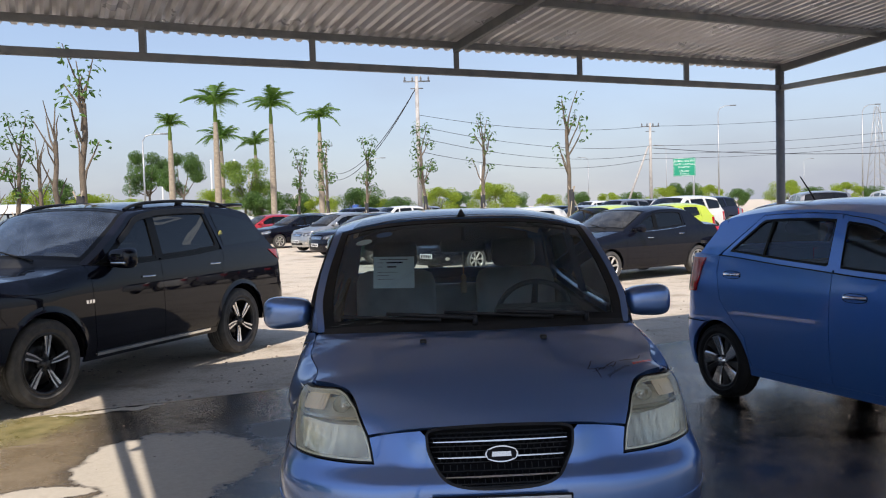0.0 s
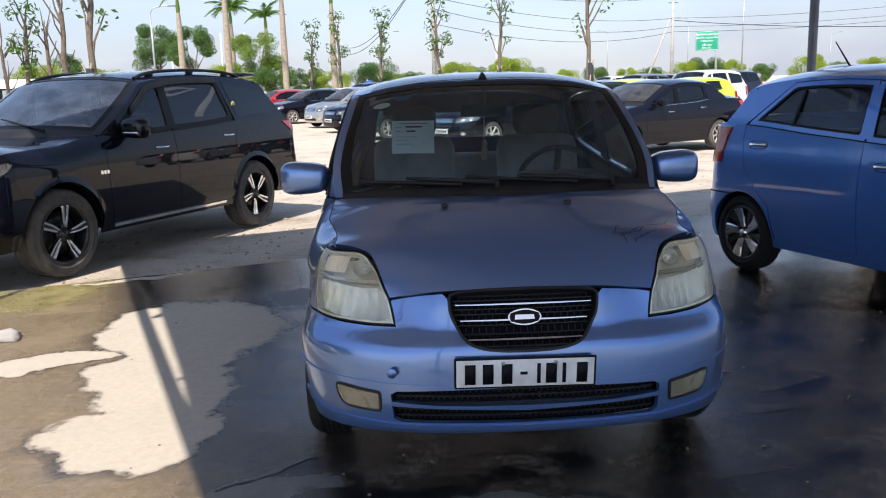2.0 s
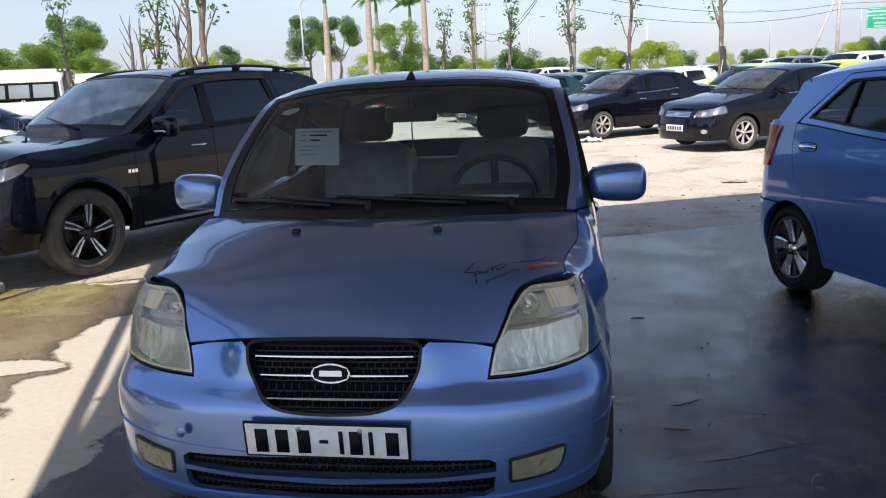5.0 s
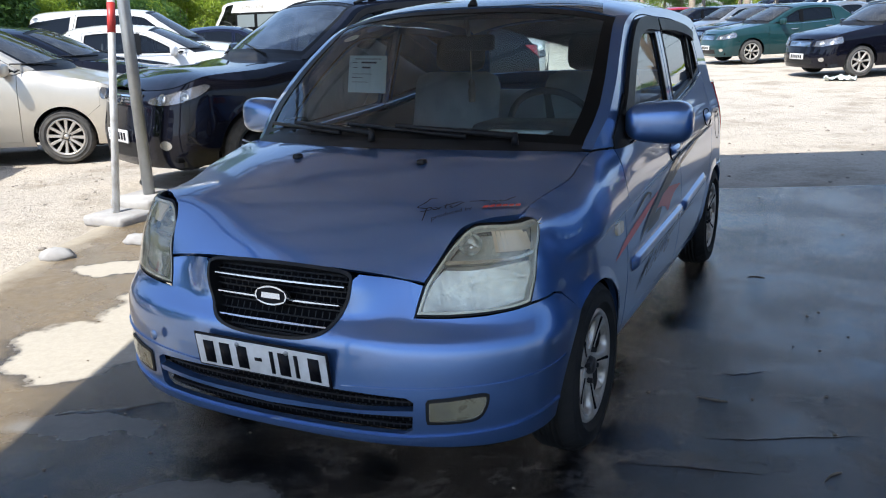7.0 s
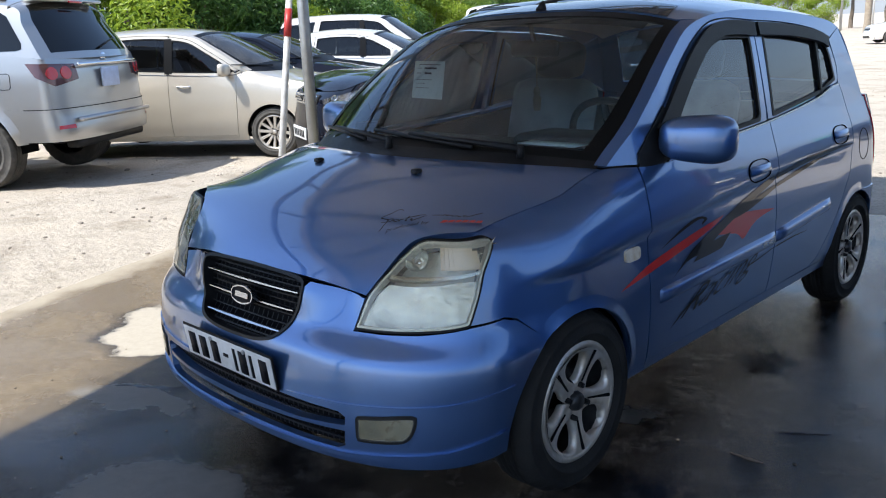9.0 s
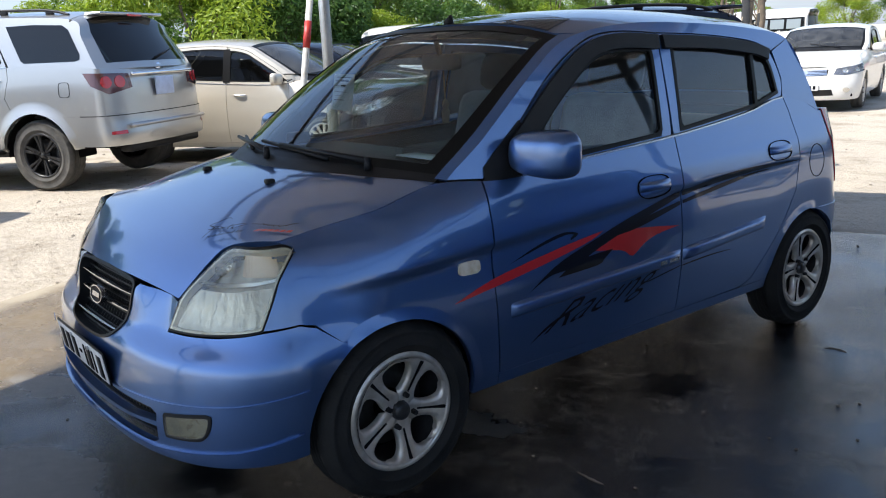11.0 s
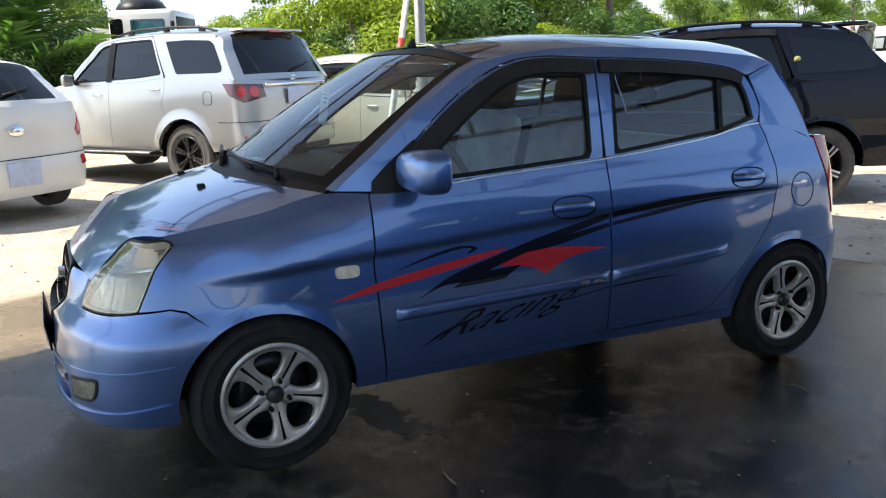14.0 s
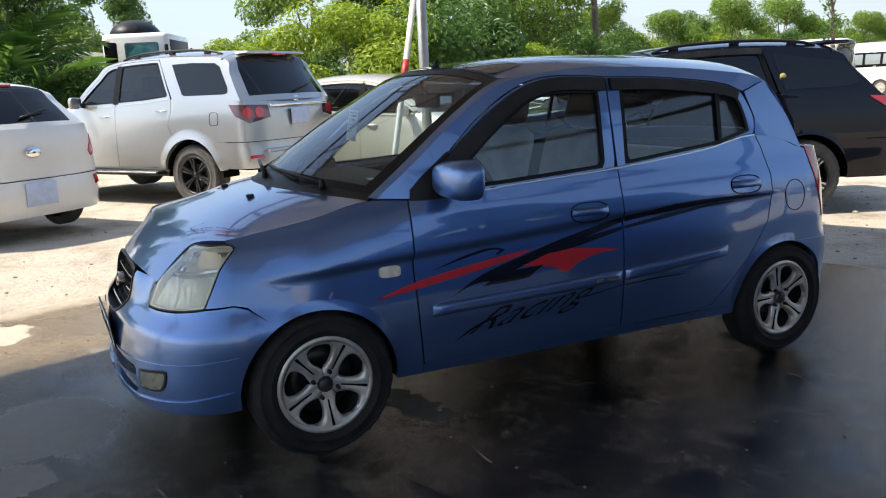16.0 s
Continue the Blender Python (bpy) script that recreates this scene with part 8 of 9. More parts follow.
arch_lips(fort, sh, ((0.0, 0.385, sp["arch_f"][2], 150, 8), (2.75, 0.385, sp["arch_r"][2], 172, 8)), M_SILVER, 0.13, 0.030)
bm = bmesh.new()
o_ = [(sh.Y(3.16 + 0.07 * math.copysign(abs(math.cos(a)) ** 0.5, math.cos(a))), 1.08 + 0.08 * math.copysign(abs(math.sin(a)) ** 0.5, math.sin(a))) for a in [2 * math.pi * k / 28 for k in range(28)]]
ring(bm, o_, inset_loop(o_, 0.005), lambda s, z: sh.P(s, z), 1, 0.003, 0.004, (0, 2, 0.6), 1)
part("fuel_flap", bm, M_GAP, fort)

# white hatchback seen from behind
sh, sp = template(0.855, 2.57, 0.80, 0.72, 1.57, 0.30, 0.74, 0.42, 1.02, 1.05, 1.01, 1.10, 2.74, (3.18, 1.09), 1.36, 2.28, "hatch", 0.22, lean=0.46)
sp["rb"] = (0.24, 0.60)
sp["u_rear"] = 0.80
i20 = empty("white_hatchback", place((-6.50, -0.72), (0.80, 0.60), -1, 0.83, 2.57), "dusty white hatchback with a blank white number plate", "car")
common_car(i20, sh, sp, M_WHITE, M_DARKGLASS, M_DARKGLASS, "seven", M_ALLOY, None, True, handle_mat=M_WHITE, plate=False, tail_lamps=False)
bm = bmesh.new()
box(bm, 0, sh.yr + 0.012, 0.46, 0.34, 0.014, 0.23, 0.004)
part("number_plate", bm, M_PLATEBLANK, i20, "blank white plate")
bm = bmesh.new()
lathe(bm, [(0.001, 0.012), (0.05, 0.012), (0.06, 0.0)], 24, Matrix.Translation((0, sh.yr - 0.035, 0.86)) @ pose(0, 0, 0, 0, 0, 90) @ Matrix.Diagonal((1, 1.4, 0.9, 1)))
part("badge", bm, M_CHROME, i20)
bm = bmesh.new()
p = sh.T(0.0, 0.93)
tube(bm, p + Vector((0, 0.02, 0.01)), sh.T(-0.45, 0.885) + Vector((0, 0.03, 0.01)), 0.012, 0.008, 8)
part("rear_wiper", bm, M_PLASTIC, i20)
for side in (1, -1):
    bm = bmesh.new()
    st = sh.S(0.80, sh.yr - 0.12)
    panel(bm, [(st - 0.02, 0.48), (st + 0.10, 0.47), (st + 0.09, 0.56), (st + 0.01, 0.57)], lambda s, z: sh.P(s, z), 0.1, 0.1, side, 0.004, 0.012, (0, 2, 0.6))
    part("reflector", bm, M_REDLENS, i20)
    bm = bmesh.new()
    panel(bm, [(st - 0.24, 1.00), (st - 0.06, 0.98), (st + 0.08, 0.82), (st + 0.04, 0.76), (st - 0.12, 0.82)], lambda s, z: sh.P(s, z), 0.05, 0.05, side, 0.010, 0.008, (0, 2, 0.6))
    part("tail_lamp", bm, M_REDLENS, i20, "dark red tail lamp")
bm = bmesh.new()
p_ = sh.T(0.0, 0.668)
box(bm, 0, p_.y + 0.055, p_.z - 0.012, 0.34, 0.012, 0.022, 0.004)
part("brake_light", bm, M_REDLENS, i20)
bm = bmesh.new()
p_ = sh.T(0.0, 0.60)
tube(bm, p_, p_ + Vector((0, 0.10, 0.17)), 0.008, 0.004, 8)
part("roof_aerial", bm, M_PLASTIC, i20)
for x_, w_ in ((-0.38, 0.10), (-0.27, 0.05)):
    bm = bmesh.new()
    box(bm, x_, sh.P(0.3, 0.86).y + 0.004, 0.86, w_, 0.008, 0.025)
    part("badge_bar", bm, M_INK, i20)
arch_lips(i20, sh, ((2.57, 0.30, sp["arch_r"][2], 178, 40),), M_WHITE, 0.05, 0.008)


# ---- far cars in rows ----
def recolour(root, old, paint):
    for o in root.children_recursive:
        for sl in o.material_slots:
            if sl.material == old:
                sl.link = "OBJECT"
                sl.material = paint
    return root


FAR = dict(sedan=template(0.86, 2.58, 0.86, 0.98, 1.46, 0.305, 0.73, 0.48, 0.99, 1.12, 0.95, 1.02, 2.42, (3.0, 1.04), 1.32, 2.22, "sedan", 0.21),
           hatch=template(0.81, 2.40, 0.70, 0.56, 1.49, 0.29, 0.74, 0.34, 0.99, 0.98, 0.96, 1.06, 2.42, (2.82, 1.06), 1.30, 2.12, "hatch", 0.22),
           suv=template(0.91, 2.65, 0.90, 0.95, 1.75, 0.36, 0.95, 0.52, 1.14, 1.15, 1.09, 1.17, 3.05, (3.46, 1.14), 1.42, 2.38, "suv", 0.34, 0.05, q_end=3.14),
           mpv=template(0.89, 2.75, 0.85, 0.90, 1.76, 0.32, 0.86, 0.30, 1.10, 1.05, 1.02, 1.10, 3.15, (3.55, 1.08), 1.45, 2.50, "mpv", 0.24, q_end=3.28))
made_far = {}


def far_car(kind, paint, m, label, name="parked_car", rim=None, fine=False, group="cars parked in rows"):
    key = (kind, fine)
    if key not in made_far:
        sh, sp = FAR[kind]
        root = empty(name, m, label, "car", group)
        common_car(root, sh, sp, paint, M_DARKGLASS, M_DARKGLASS if not fine else mat_glass("row_screen", (0.20, 0.22, 0.22), 1.1, 0.14), "seven" if fine else "plain", rim or M_ALLOY, None, fine, handle_mat=M_CHROME)
        made_far[key] = (root, paint)
        return root
    src, old = made_far[key]
    root = copy_thing(src, m)
    root.name = name
    recolour(root, old, paint)
    return tagged(root, label, "car", group)


A0 = (0.85, 0.53)
# the front row, seen well
far_car("sedan", M_BLACK, place((3.45, 12.75), A0, 1, 0.84), "black saloon with a chrome grille on the gravel", "black_saloon", fine=True)
far_car("sedan", M_BLACK, place((1.05, 16.2), (0.80, 0.60), 1, 0.84), "black saloon with pale alloy wheels, litter by its wheel", "black_saloon", fine=True)
far_car("sedan", M_GREEN, place((-1.60, 20.6), (0.82, 0.57), 1, 0.84), "dark green older saloon", "green_saloon", fine=True)
far_car("sedan", M_BLACK, place((-2.7, 24.8), (0.82, 0.57), 1, 0.84), "black saloon in the front row beside the silver hatchback", "black_saloon", fine=True)
far_car("hatch", M_SILVER, place((-4.1, 28.9), (0.80, 0.60), 1, 0.80), "silver small hatchback with dark alloys", "silver_hatchback", fine=True)
far_car("sedan", M_BLACK, place((-6.5, 33.5), (0.80, 0.60), 1, 0.84), "black saloon further along the front row", "black_saloon", fine=True)
far_car("hatch", M_RED, place((-8.7, 38.0), (0.80, 0.60), 1, 0.80), "bright red hatchback in the front row", "red_hatchback", fine=True)
far_car("sedan", M_WHITE, place((-11.2, 41.0), (0.80, 0.60), 1, 0.84), "white saloon parked in the row", "white_saloon")
# white saloon that faces the slab, and the row beside the champagne one
far_car("sedan", M_WHITE, place((-4.55, 13.6), (-0.33, 0.94), 1, 0.84), "white saloon facing the shed", "white_saloon", fine=True)
B0 = (-0.80, -0.60)
far_car("sedan", M_BLACK, place((-8.2, 6.2), B0, -1, 0.84) @ Matrix.Scale(1.08, 4), "black saloon with glare on its windscreen", "black_saloon", fine=True)
far_car("sedan", M_WHITE, place((-8.7, 8.95), B0, -1, 0.84) @ Matrix.Scale(1.06, 4), "white saloon parked in the row", "white_saloon", fine=True)
far_car("mpv", M_WHITE, place((-11.4, 11.4), B0, -1, 0.88) @ Matrix.Scale(1.08, 4), "white people carrier with a dark window band", "white_people_carrier", fine=True)
far_car("sedan", M_GREY, place((-14.0, 17.4), B0, -1, 0.84), "grey saloon behind the white ones", "grey_saloon")
far_car("sedan", M_NAVY, place((-12.0, 15.0), B0, -1, 0.84), "dark blue saloon behind the people carrier", "dark_saloon")
# rows further back
rr = random.Random(11)
back = [("hatch", M_LIME, 4.5, 19.8), ("hatch", M_LIME, 6.9, 21.4), ("sedan", M_NAVY, 7.6, 14.2), ("hatch", M_WHITE, 2.6, 22.8), ("hatch", M_NAVY, 0.8, 26.8), ("sedan", M_SILVER, -1.2, 30.0),
        ("sedan", M_RED, -3.4, 33.5), ("hatch", M_WHITE, -5.6, 37.5), ("sedan", M_GREY, -8.0, 42.0)]
for kind, paint, x, y in back:
    far_car(kind, paint, place((x, y), (0.84, 0.55), 1, 0.85), {M_LIME: "lime-yellow taxi", M_NAVY: "dark car", M_WHITE: "white hatchback", M_SILVER: "silver saloon", M_RED: "red saloon", M_GREY: "grey saloon"}[paint] + " in the second row")
cols_ = [M_WHITE, M_SILVER, M_WHITE, M_GREY, M_BLACK, M_SILVER, M_WHITE, M_NAVY, M_BLACK]
names_ = {M_WHITE: "white", M_SILVER: "silver", M_GREY: "grey", M_BLACK: "black", M_NAVY: "dark blue", M_LIME: "lime-yellow", M_RED: "red"}
for k in range(1, 8):
    # white and silver utilities standing tail to the shed
    x, y = 9.6 + 2.55 * k, 24.5 - 0.55 * k
    p = (M_BLACK, M_GREY, M_WHITE, M_SILVER)[k % 4]
    far_car("suv", p, place((x, y), (-0.25, -0.97), 1, 0.9, 2.65), names_[p] + " sport utility in the back row")
for row in range(3):
    for k in range(8):
        x = 9.0 - 2.9 * k + row * 7.0 + rr.uniform(-0.3, 0.3)
        y = 27.5 + 4.1 * k + row * 5.5
        kind = ("suv", "sedan", "hatch", "suv", "sedan")[(k * 2 + row) % 5]
        p = cols_[(k * 5 + row * 2) % len(cols_)]
        far_car(kind, p, place((x, y), (0.84, 0.55), 1, 0.85), names_[p] + {"suv": " sport utility", "sedan": " saloon", "hatch": " hatchback"}[kind] + " far back in the lot")


# ---- minibuses and truck ----
def minibus(m, label, words=True):
    root = empty("minibus", m, label, "van", "minibuses")
    sh, sp = template(0.99, 3.4, 0.95, 1.15, 2.35, 0.34, 0.98, 0.05, 1.25, 0.62, 1.20, 1.22, 4.35, (4.52, 1.25), 1.2, 3.1, "mpv", 0.32, 0.05, 0.35, 3.0, 0.06, q_end=4.3)
    common_car(root, sh, sp, M_WHITE, M_DARKGLASS, M_DARKGLASS, "plain", M_ALLOY, None, False)
    for side in (1, -1):
        bm = bmesh.new()
        panel(bm, [(1.02, 1.32), (4.2, 1.32), (4.2, 1.88), (1.02, 1.88)], sh.G, 0.3, 0.3, side, 0.004, 0.006, (0, 2, 1))
        part("window_band", bm, M_SEAL, root, "dark window band")
        for k in range(4):
            bm = bmesh.new()
            y = 1.10 + 0.78 * k
            panel(bm, [(y, 1.38), (y + 0.66, 1.38), (y + 0.66, 1.82), (y, 1.82)], sh.G, 0.3, 0.3, side, 0.004, 0.012, (0, 2, 1))
            part("window", bm, mat_base("pale_tinted_pane", (0.22, 0.25, 0.25), 0.06, 0.0, 1.0)[0] if k == 0 and side == 1 else bpy.data.materials["pale_tinted_pane"], root)
        bm = bmesh.new()
        panel(bm, [(0.86, 1.90), (4.30, 1.90), (4.30, 2.235), (0.98, 2.235)], sh.G, 0.3, 0.1, side, 0.004, 0.010, (0, 2, 1))
        part("header_panel", bm, M_WHITE, root)
        if words:
            bm = bmesh.new()
            sg = side
            add_text(bm, "LIMOUSINE", 0.17, lambda x, y: (lambda q: Vector((sg * (q.x + 0.017), q.y, q.z)))(sh.G((1.3 + x) if sg > 0 else (2.5 - x), 2.03 + y)))
            part("lettering", bm, mat_base("gold_letters", (0.25, 0.2, 0.12), 0.4)[0], root, "dark gold lettering", False)
    return root


vb = minibus(place((-21.0, 22.0), (0.95, 0.30), 1, 0.98), "white minibus with a dark window band and gold lettering")
for x, y in ((-22.1, 32.5), (-20.0, 37.0)):
    copy_thing(vb, place((x, y), (0.97, 0.20), 1, 0.98, 3.4))

truck = empty("lorry", Matrix.Translation((-23.3, 2.1, gz(2.1))) @ pose(0, 0, 0, 0, 0, 157.6), "white lorry cab with dark windows, behind the hedge", "lorry")
bm = bmesh.new()
box(bm, 0, 0, 2.15, 2.4, 1.9, 2.1, 0.14)
cabp = part("cab", bm, M_WHITE, truck)
for sx_ in (1, -1):
    bm = bmesh.new()
    box(bm, sx_ * 1.205, -0.2, 2.55, 0.02, 0.95, 0.75, 0.06)
    part("door_window", bm, mat_base("cab_glass", (0.05, 0.16, 0.17), 0.05, 0.0, 1.0)[0], cabp)
    bm = bmesh.new()
    box(bm, sx_ * 1.205, 0.68, 2.6, 0.02, 0.35, 0.7, 0.05)
    part("rear_window", bm, M_SEAL, cabp)
    bm = bmesh.new()
    box(bm, sx_ * 1.42, -0.95, 2.6, 0.12, 0.10, 0.5, 0.04)
    part("mirror", bm, M_PLASTIC, cabp)
    for yy in (-0.2, 3.2, 4.5):
        bm = bmesh.new()
        lathe(bm, [(0.25, 0.02), (0.30, 0.0), (0.5, 0.0), (0.5, -0.3), (0.3, -0.3)], 24, Matrix.Translation((sx_ * 1.15, yy, 0.5)) @ pose(0, 0, 0, 0, 0, 0 if sx_ > 0 else 180))
        part("wheel", bm, M_RUBBER, truck)
bm = bmesh.new()
box(bm, 0, -0.93, 2.6, 2.1, 0.06, 0.85, 0.05)
part("windscreen", bm, M_SEAL, cabp)
bm = bmesh.new()
box(bm, 0, 2.4, 0.95, 0.9, 6.2, 0.3, 0.04)
part("chassis", bm, M_STEEL, truck)
bm = bmesh.new()
box(bm, 0, 3.4, 2.0, 2.3, 4.2, 1.5, 0.08)
part("load_body", bm, mat_worn("drum_paint", (0.5, 0.5, 0.48), (0.38, 0.37, 0.35), 0.5, 2), truck)
bm = bmesh.new()
r_ = bmesh.ops.create_uvsphere(bm, u_segments=20, v_segments=12, radius=0.75)
for v in r_["verts"]:
    v.co = Vector((v.co.x * 1.3, v.co.y * 0.95 + 0.30, max(v.co.z, -0.1) * 0.62 + 3.18))
part("air_deflector", bm, M_PLASTIC, truck)


# ---- trees ----
def leaf_cloud(bm, rng, centre, rad, n, size, flat=0.6):
    for _ in range(n):
        while True:
            d = Vector((rng.uniform(-1, 1), rng.uniform(-1, 1), rng.uniform(-1, 1)))
            if 0.25 < d.length < 1:
                break
        p = Vector(centre) + Vector((d.x * rad[0], d.y * rad[1], d.z * rad[2]))
        up = (Vector((d.x, d.y, d.z + flat)).normalized() + Vector((rng.uniform(-1, 1), rng.uniform(-1, 1), rng.uniform(-1, 1))) * 0.7).normalized()
        t = up.orthogonal().normalized()
        t = (Matrix.Rotation(rng.uniform(0, 6.28), 3, up) @ t)
        b = up.cross(t)
        s = size * rng.uniform(0.6, 1.3)
        v = [bm.verts.new(p + t * s * a + b * s * c + up * s * e) for a, c, e in ((-1, 0, -0.15), (0, -0.42, 0.08), (1, 0, -0.2), (0, 0.42, 0.08))]
        bm.faces.new(v)


def limb(bm, p, q, r0, r1, rng, wob=0.06, n=4, seg=7):
    p, q = Vector(p), Vector(q)
    prev, pr = p, r0
    for k in range(1, n + 1):
        t = k / n
        c = p.lerp(q, t) + (Vector((rng.uniform(-1, 1), rng.uniform(-1, 1), 0)) * wob if k < n else Vector())
        r = r0 + (r1 - r0) * t
        tube(bm, prev, c, pr, r, seg, False)
        prev, pr = c, r
    return prev


def broad_tree(seed, h, cr_, ch, leaf, n, mat, name="tree", label="", category="tree"):
    rng = random.Random(seed)
    root = empty(name, Matrix.Identity(4), label, category)
    bm = bmesh.new()
    fork = h - ch * 0.85
    limb(bm, (0, 0, -0.1), (0.1, 0, fork), 0.10 + h * 0.012, 0.09, rng)
    clumps = []
    for k in range(16):
        a, e = rng.uniform(0, 6.28), rng.uniform(-0.7, 1)
        rad = cr_ * math.sqrt(max(1 - e * e * 0.8, 0.05)) * rng.uniform(0.45, 0.95)
        clumps.append(Vector((rad * math.cos(a), rad * math.sin(a), h - ch / 2 + e * ch * 0.45)))
    for c in clumps[:9]:
        limb(bm, (0.1, 0, fork), c, 0.06, 0.012, rng, 0.1)
    part("trunk", bm, M_BARK, root)
    bm = bmesh.new()
    for c in clumps:
        rad = cr_ * rng.uniform(0.28, 0.48)
        leaf_cloud(bm, rng, c, (rad, rad, rad * 0.75), n // 16, leaf)
    ob = part("crown", bm, mat, root, smooth=False)
    return root


def at_tree(src, x, y, s, rot, label=""):
    return tagged(copy_thing(src, Matrix.Translation((x, y, gz(y) - 0.02)) @ pose(0, 0, 0, 0, 0, rot) @ Matrix.Diagonal((s, s, s * 1.0, 1))), label)


proto = [broad_tree(1, 5.6, 2.3, 4.0, 0.085, 11000, M_LEAF, label="leafy green broad-leaved tree in the boundary belt"),
         broad_tree(2, 6.4, 2.0, 4.2, 0.08, 11000, M_LEAFDARK, label="dense dark green tree in the boundary belt"),
         broad_tree(3, 3.2, 1.9, 2.9, 0.07, 10000, M_LEAFLIME, "bush", "bright lime-green bushy shrub", "bush"),
         broad_tree(4, 3.6, 2.1, 3.0, 0.085, 10000, M_LEAFDARK, "bush", "dark green bushy shrub", "bush"),
         broad_tree(5, 7.4, 2.4, 4.4, 0.085, 11000, M_LEAF, label="tall leafy tree behind the hedge")]
spots = [(-18.8, -7.5), (-17.6, -3.0), (-15.2, 5.6), (-15.9, 8.2), (-19.5, 9.2)]
for k, (p, (x, y)) in enumerate(zip(proto, spots)):
    p.matrix_basis = Matrix.Translation((x, y, gz(y) - 0.02)) @ pose(0, 0, 0, 0, 0, 40 * k)
rng = random.Random(21)
labels_ = ["leafy green broad-leaved tree in the boundary belt", "dense dark green tree in the boundary belt", "bright lime-green bushy shrub", "dark green bushy shrub", "tall leafy tree behind the hedge"]
for k in range(18):
    y = -12 + k * 1.55
    x = -15.6 + rng.uniform(-0.8, 0.5) - 0.10 * max(y, 0)
    i = (2, 3, 2, 3, 0, 2, 3, 2)[k % 8]
    s_ = rng.uniform(0.55, 0.8)
    if y < 3.4:
        i, s_ = (3, 3, 2)[k % 3], s_ * (1.0 if y < 0.2 else 0.72)
    at_tree(proto[i], x, y, s_, rng.uniform(0, 360), labels_[i])
for x, y, s_ in ((-16.0, -2.2, 0.70), (-16.2, -0.9, 0.66), (-15.9, 0.3, 0.60), (-16.3, 1.4, 0.56)):
    at_tree(proto[3], x, y, s_, 90 * x, labels_[3])
at_tree(proto[4], -19.8, -3.3, 0.8, 200, labels_[4])
at_tree(proto[1], -18.0, -1.7, 0.72, 120, labels_[1])
at_tree(proto[0], -25.6, -1.2, 0.9, 20, labels_[0])
at_tree(proto[1], -28.5, 1.2, 0.85, 70, labels_[1])
for k in range(14):
    y = -14 + k * 2.3
    x = -20.5 + rng.uniform(-1.2, 1.2)
    i = (4, 1, 0, 4, 0)[k % 5]
    if -2.6 < y < 5.6 or 7.0 < y < 8.9:
        continue
    at_tree(proto[i], x, y, rng.uniform(0.85, 1.1), rng.uniform(0, 360), labels_[i])
for k in range(58):
    # the belt draws back towards the far corner of the lot
    t = k / 57
    x, y = -23 - 20 * t + rng.uniform(-1.5, 1.5), 17 + 50 * t + rng.uniform(-1, 1)
    i = (2, 3, 0, 2, 1)[k % 5]
    at_tree(proto[i], x, y, rng.uniform(0.75, 1.0) * (0.66 if i in (1, 4) else 0.92), rng.uniform(0, 360), labels_[i])
for k in range(44):
    # far boundary across the lot
    a = radians(-46 + k * 1.95 + rng.uniform(-0.7, 0.7))
    d = rng.uniform(72, 100)
    if k > 26:
        d += 25
    i = (2, 3, 1, 2, 0)[rng.randrange(5)] if a < -0.1 else (2, 3)[k % 2]
    at_tree(proto[i], d * math.sin(a), d * math.cos(a), rng.uniform(0.8, 1.2) * (1.15 if a < -0.2 else 0.95), rng.uniform(0, 360), labels_[i])


# young street trees with wrapped trunks and stakes
def young_tree(seed, h, leaves, bare=False):
    rng = random.Random(seed)
    root = empty("staked_tree", Matrix.Identity(4), "newly planted tree with a black-wrapped trunk, sparse leaves and bamboo stakes", "tree")
    bm = bmesh.new()
    top_ = limb(bm, (0, 0, -0.1), (0.15, 0.1, h * 0.78), 0.085, 0.055, rng, 0.05, 6, 9)
    tips = []
    for k in range(7):
        z0 = h * rng.uniform(0.42, 0.76)
        a = rng.uniform(0, 6.28)
        l_ = rng.uniform(0.5, 1.1)
        tip = Vector((l_ * math.cos(a) * 0.5, l_ * math.sin(a) * 0.5, z0 + l_))
        limb(bm, (0.1, 0.06, z0), tip, 0.03, 0.012, rng, 0.05, 3, 6)
        tips.append(tip)
    for k in range(3):
        tip = top_ + Vector((rng.uniform(-0.3, 0.3), rng.uniform(-0.3, 0.3), h * rng.uniform(0.12, 0.24)))
        limb(bm, top_, tip, 0.03, 0.01, rng, 0.04, 3, 6)
        tips.append(tip)
    part("trunk", bm, mat_worn("young_bark", (0.17, 0.13, 0.09), (0.10, 0.08, 0.06), 0.9, 6, 0, 0.6, 40) if "young_bark" not in bpy.data.materials else bpy.data.materials["young_bark"], root)
    bm = bmesh.new()
    tube(bm, (0, 0, 0.0), (0.02, 0.02, h * 0.40), 0.105, 0.09, 12)
    part("trunk_wrap", bm, M_WRAP, root, "black netting wrap")
    for k in range(3):
        a = 2.1 * k + 0.4
        bm = bmesh.new()
        tube(bm, (0.75 * math.cos(a), 0.75 * math.sin(a), 0), (-0.12 * math.cos(a), -0.12 * math.sin(a), h * 0.42), 0.02, 0.016, 6)
        part("stake", bm, M_PALEBARK, root)
    if leaves:
        bm = bmesh.new()
        for t in tips:
            leaf_cloud(bm, rng, t - Vector((0, 0, 0.15)), (0.28, 0.28, 0.32), leaves, 0.09)
        part("crown", bm, M_LEAFDARK, root, smooth=False)
    return root


yt = [young_tree(31, 5.0, 34), young_tree(32, 5.2, 12), young_tree(33, 4.6, 0)]
E0_ = Vector((-0.25, -3.4))


def bearing(deg, d):
    a = radians(deg)
    return E0_.x + d * math.sin(a), E0_.y + d * math.cos(a)


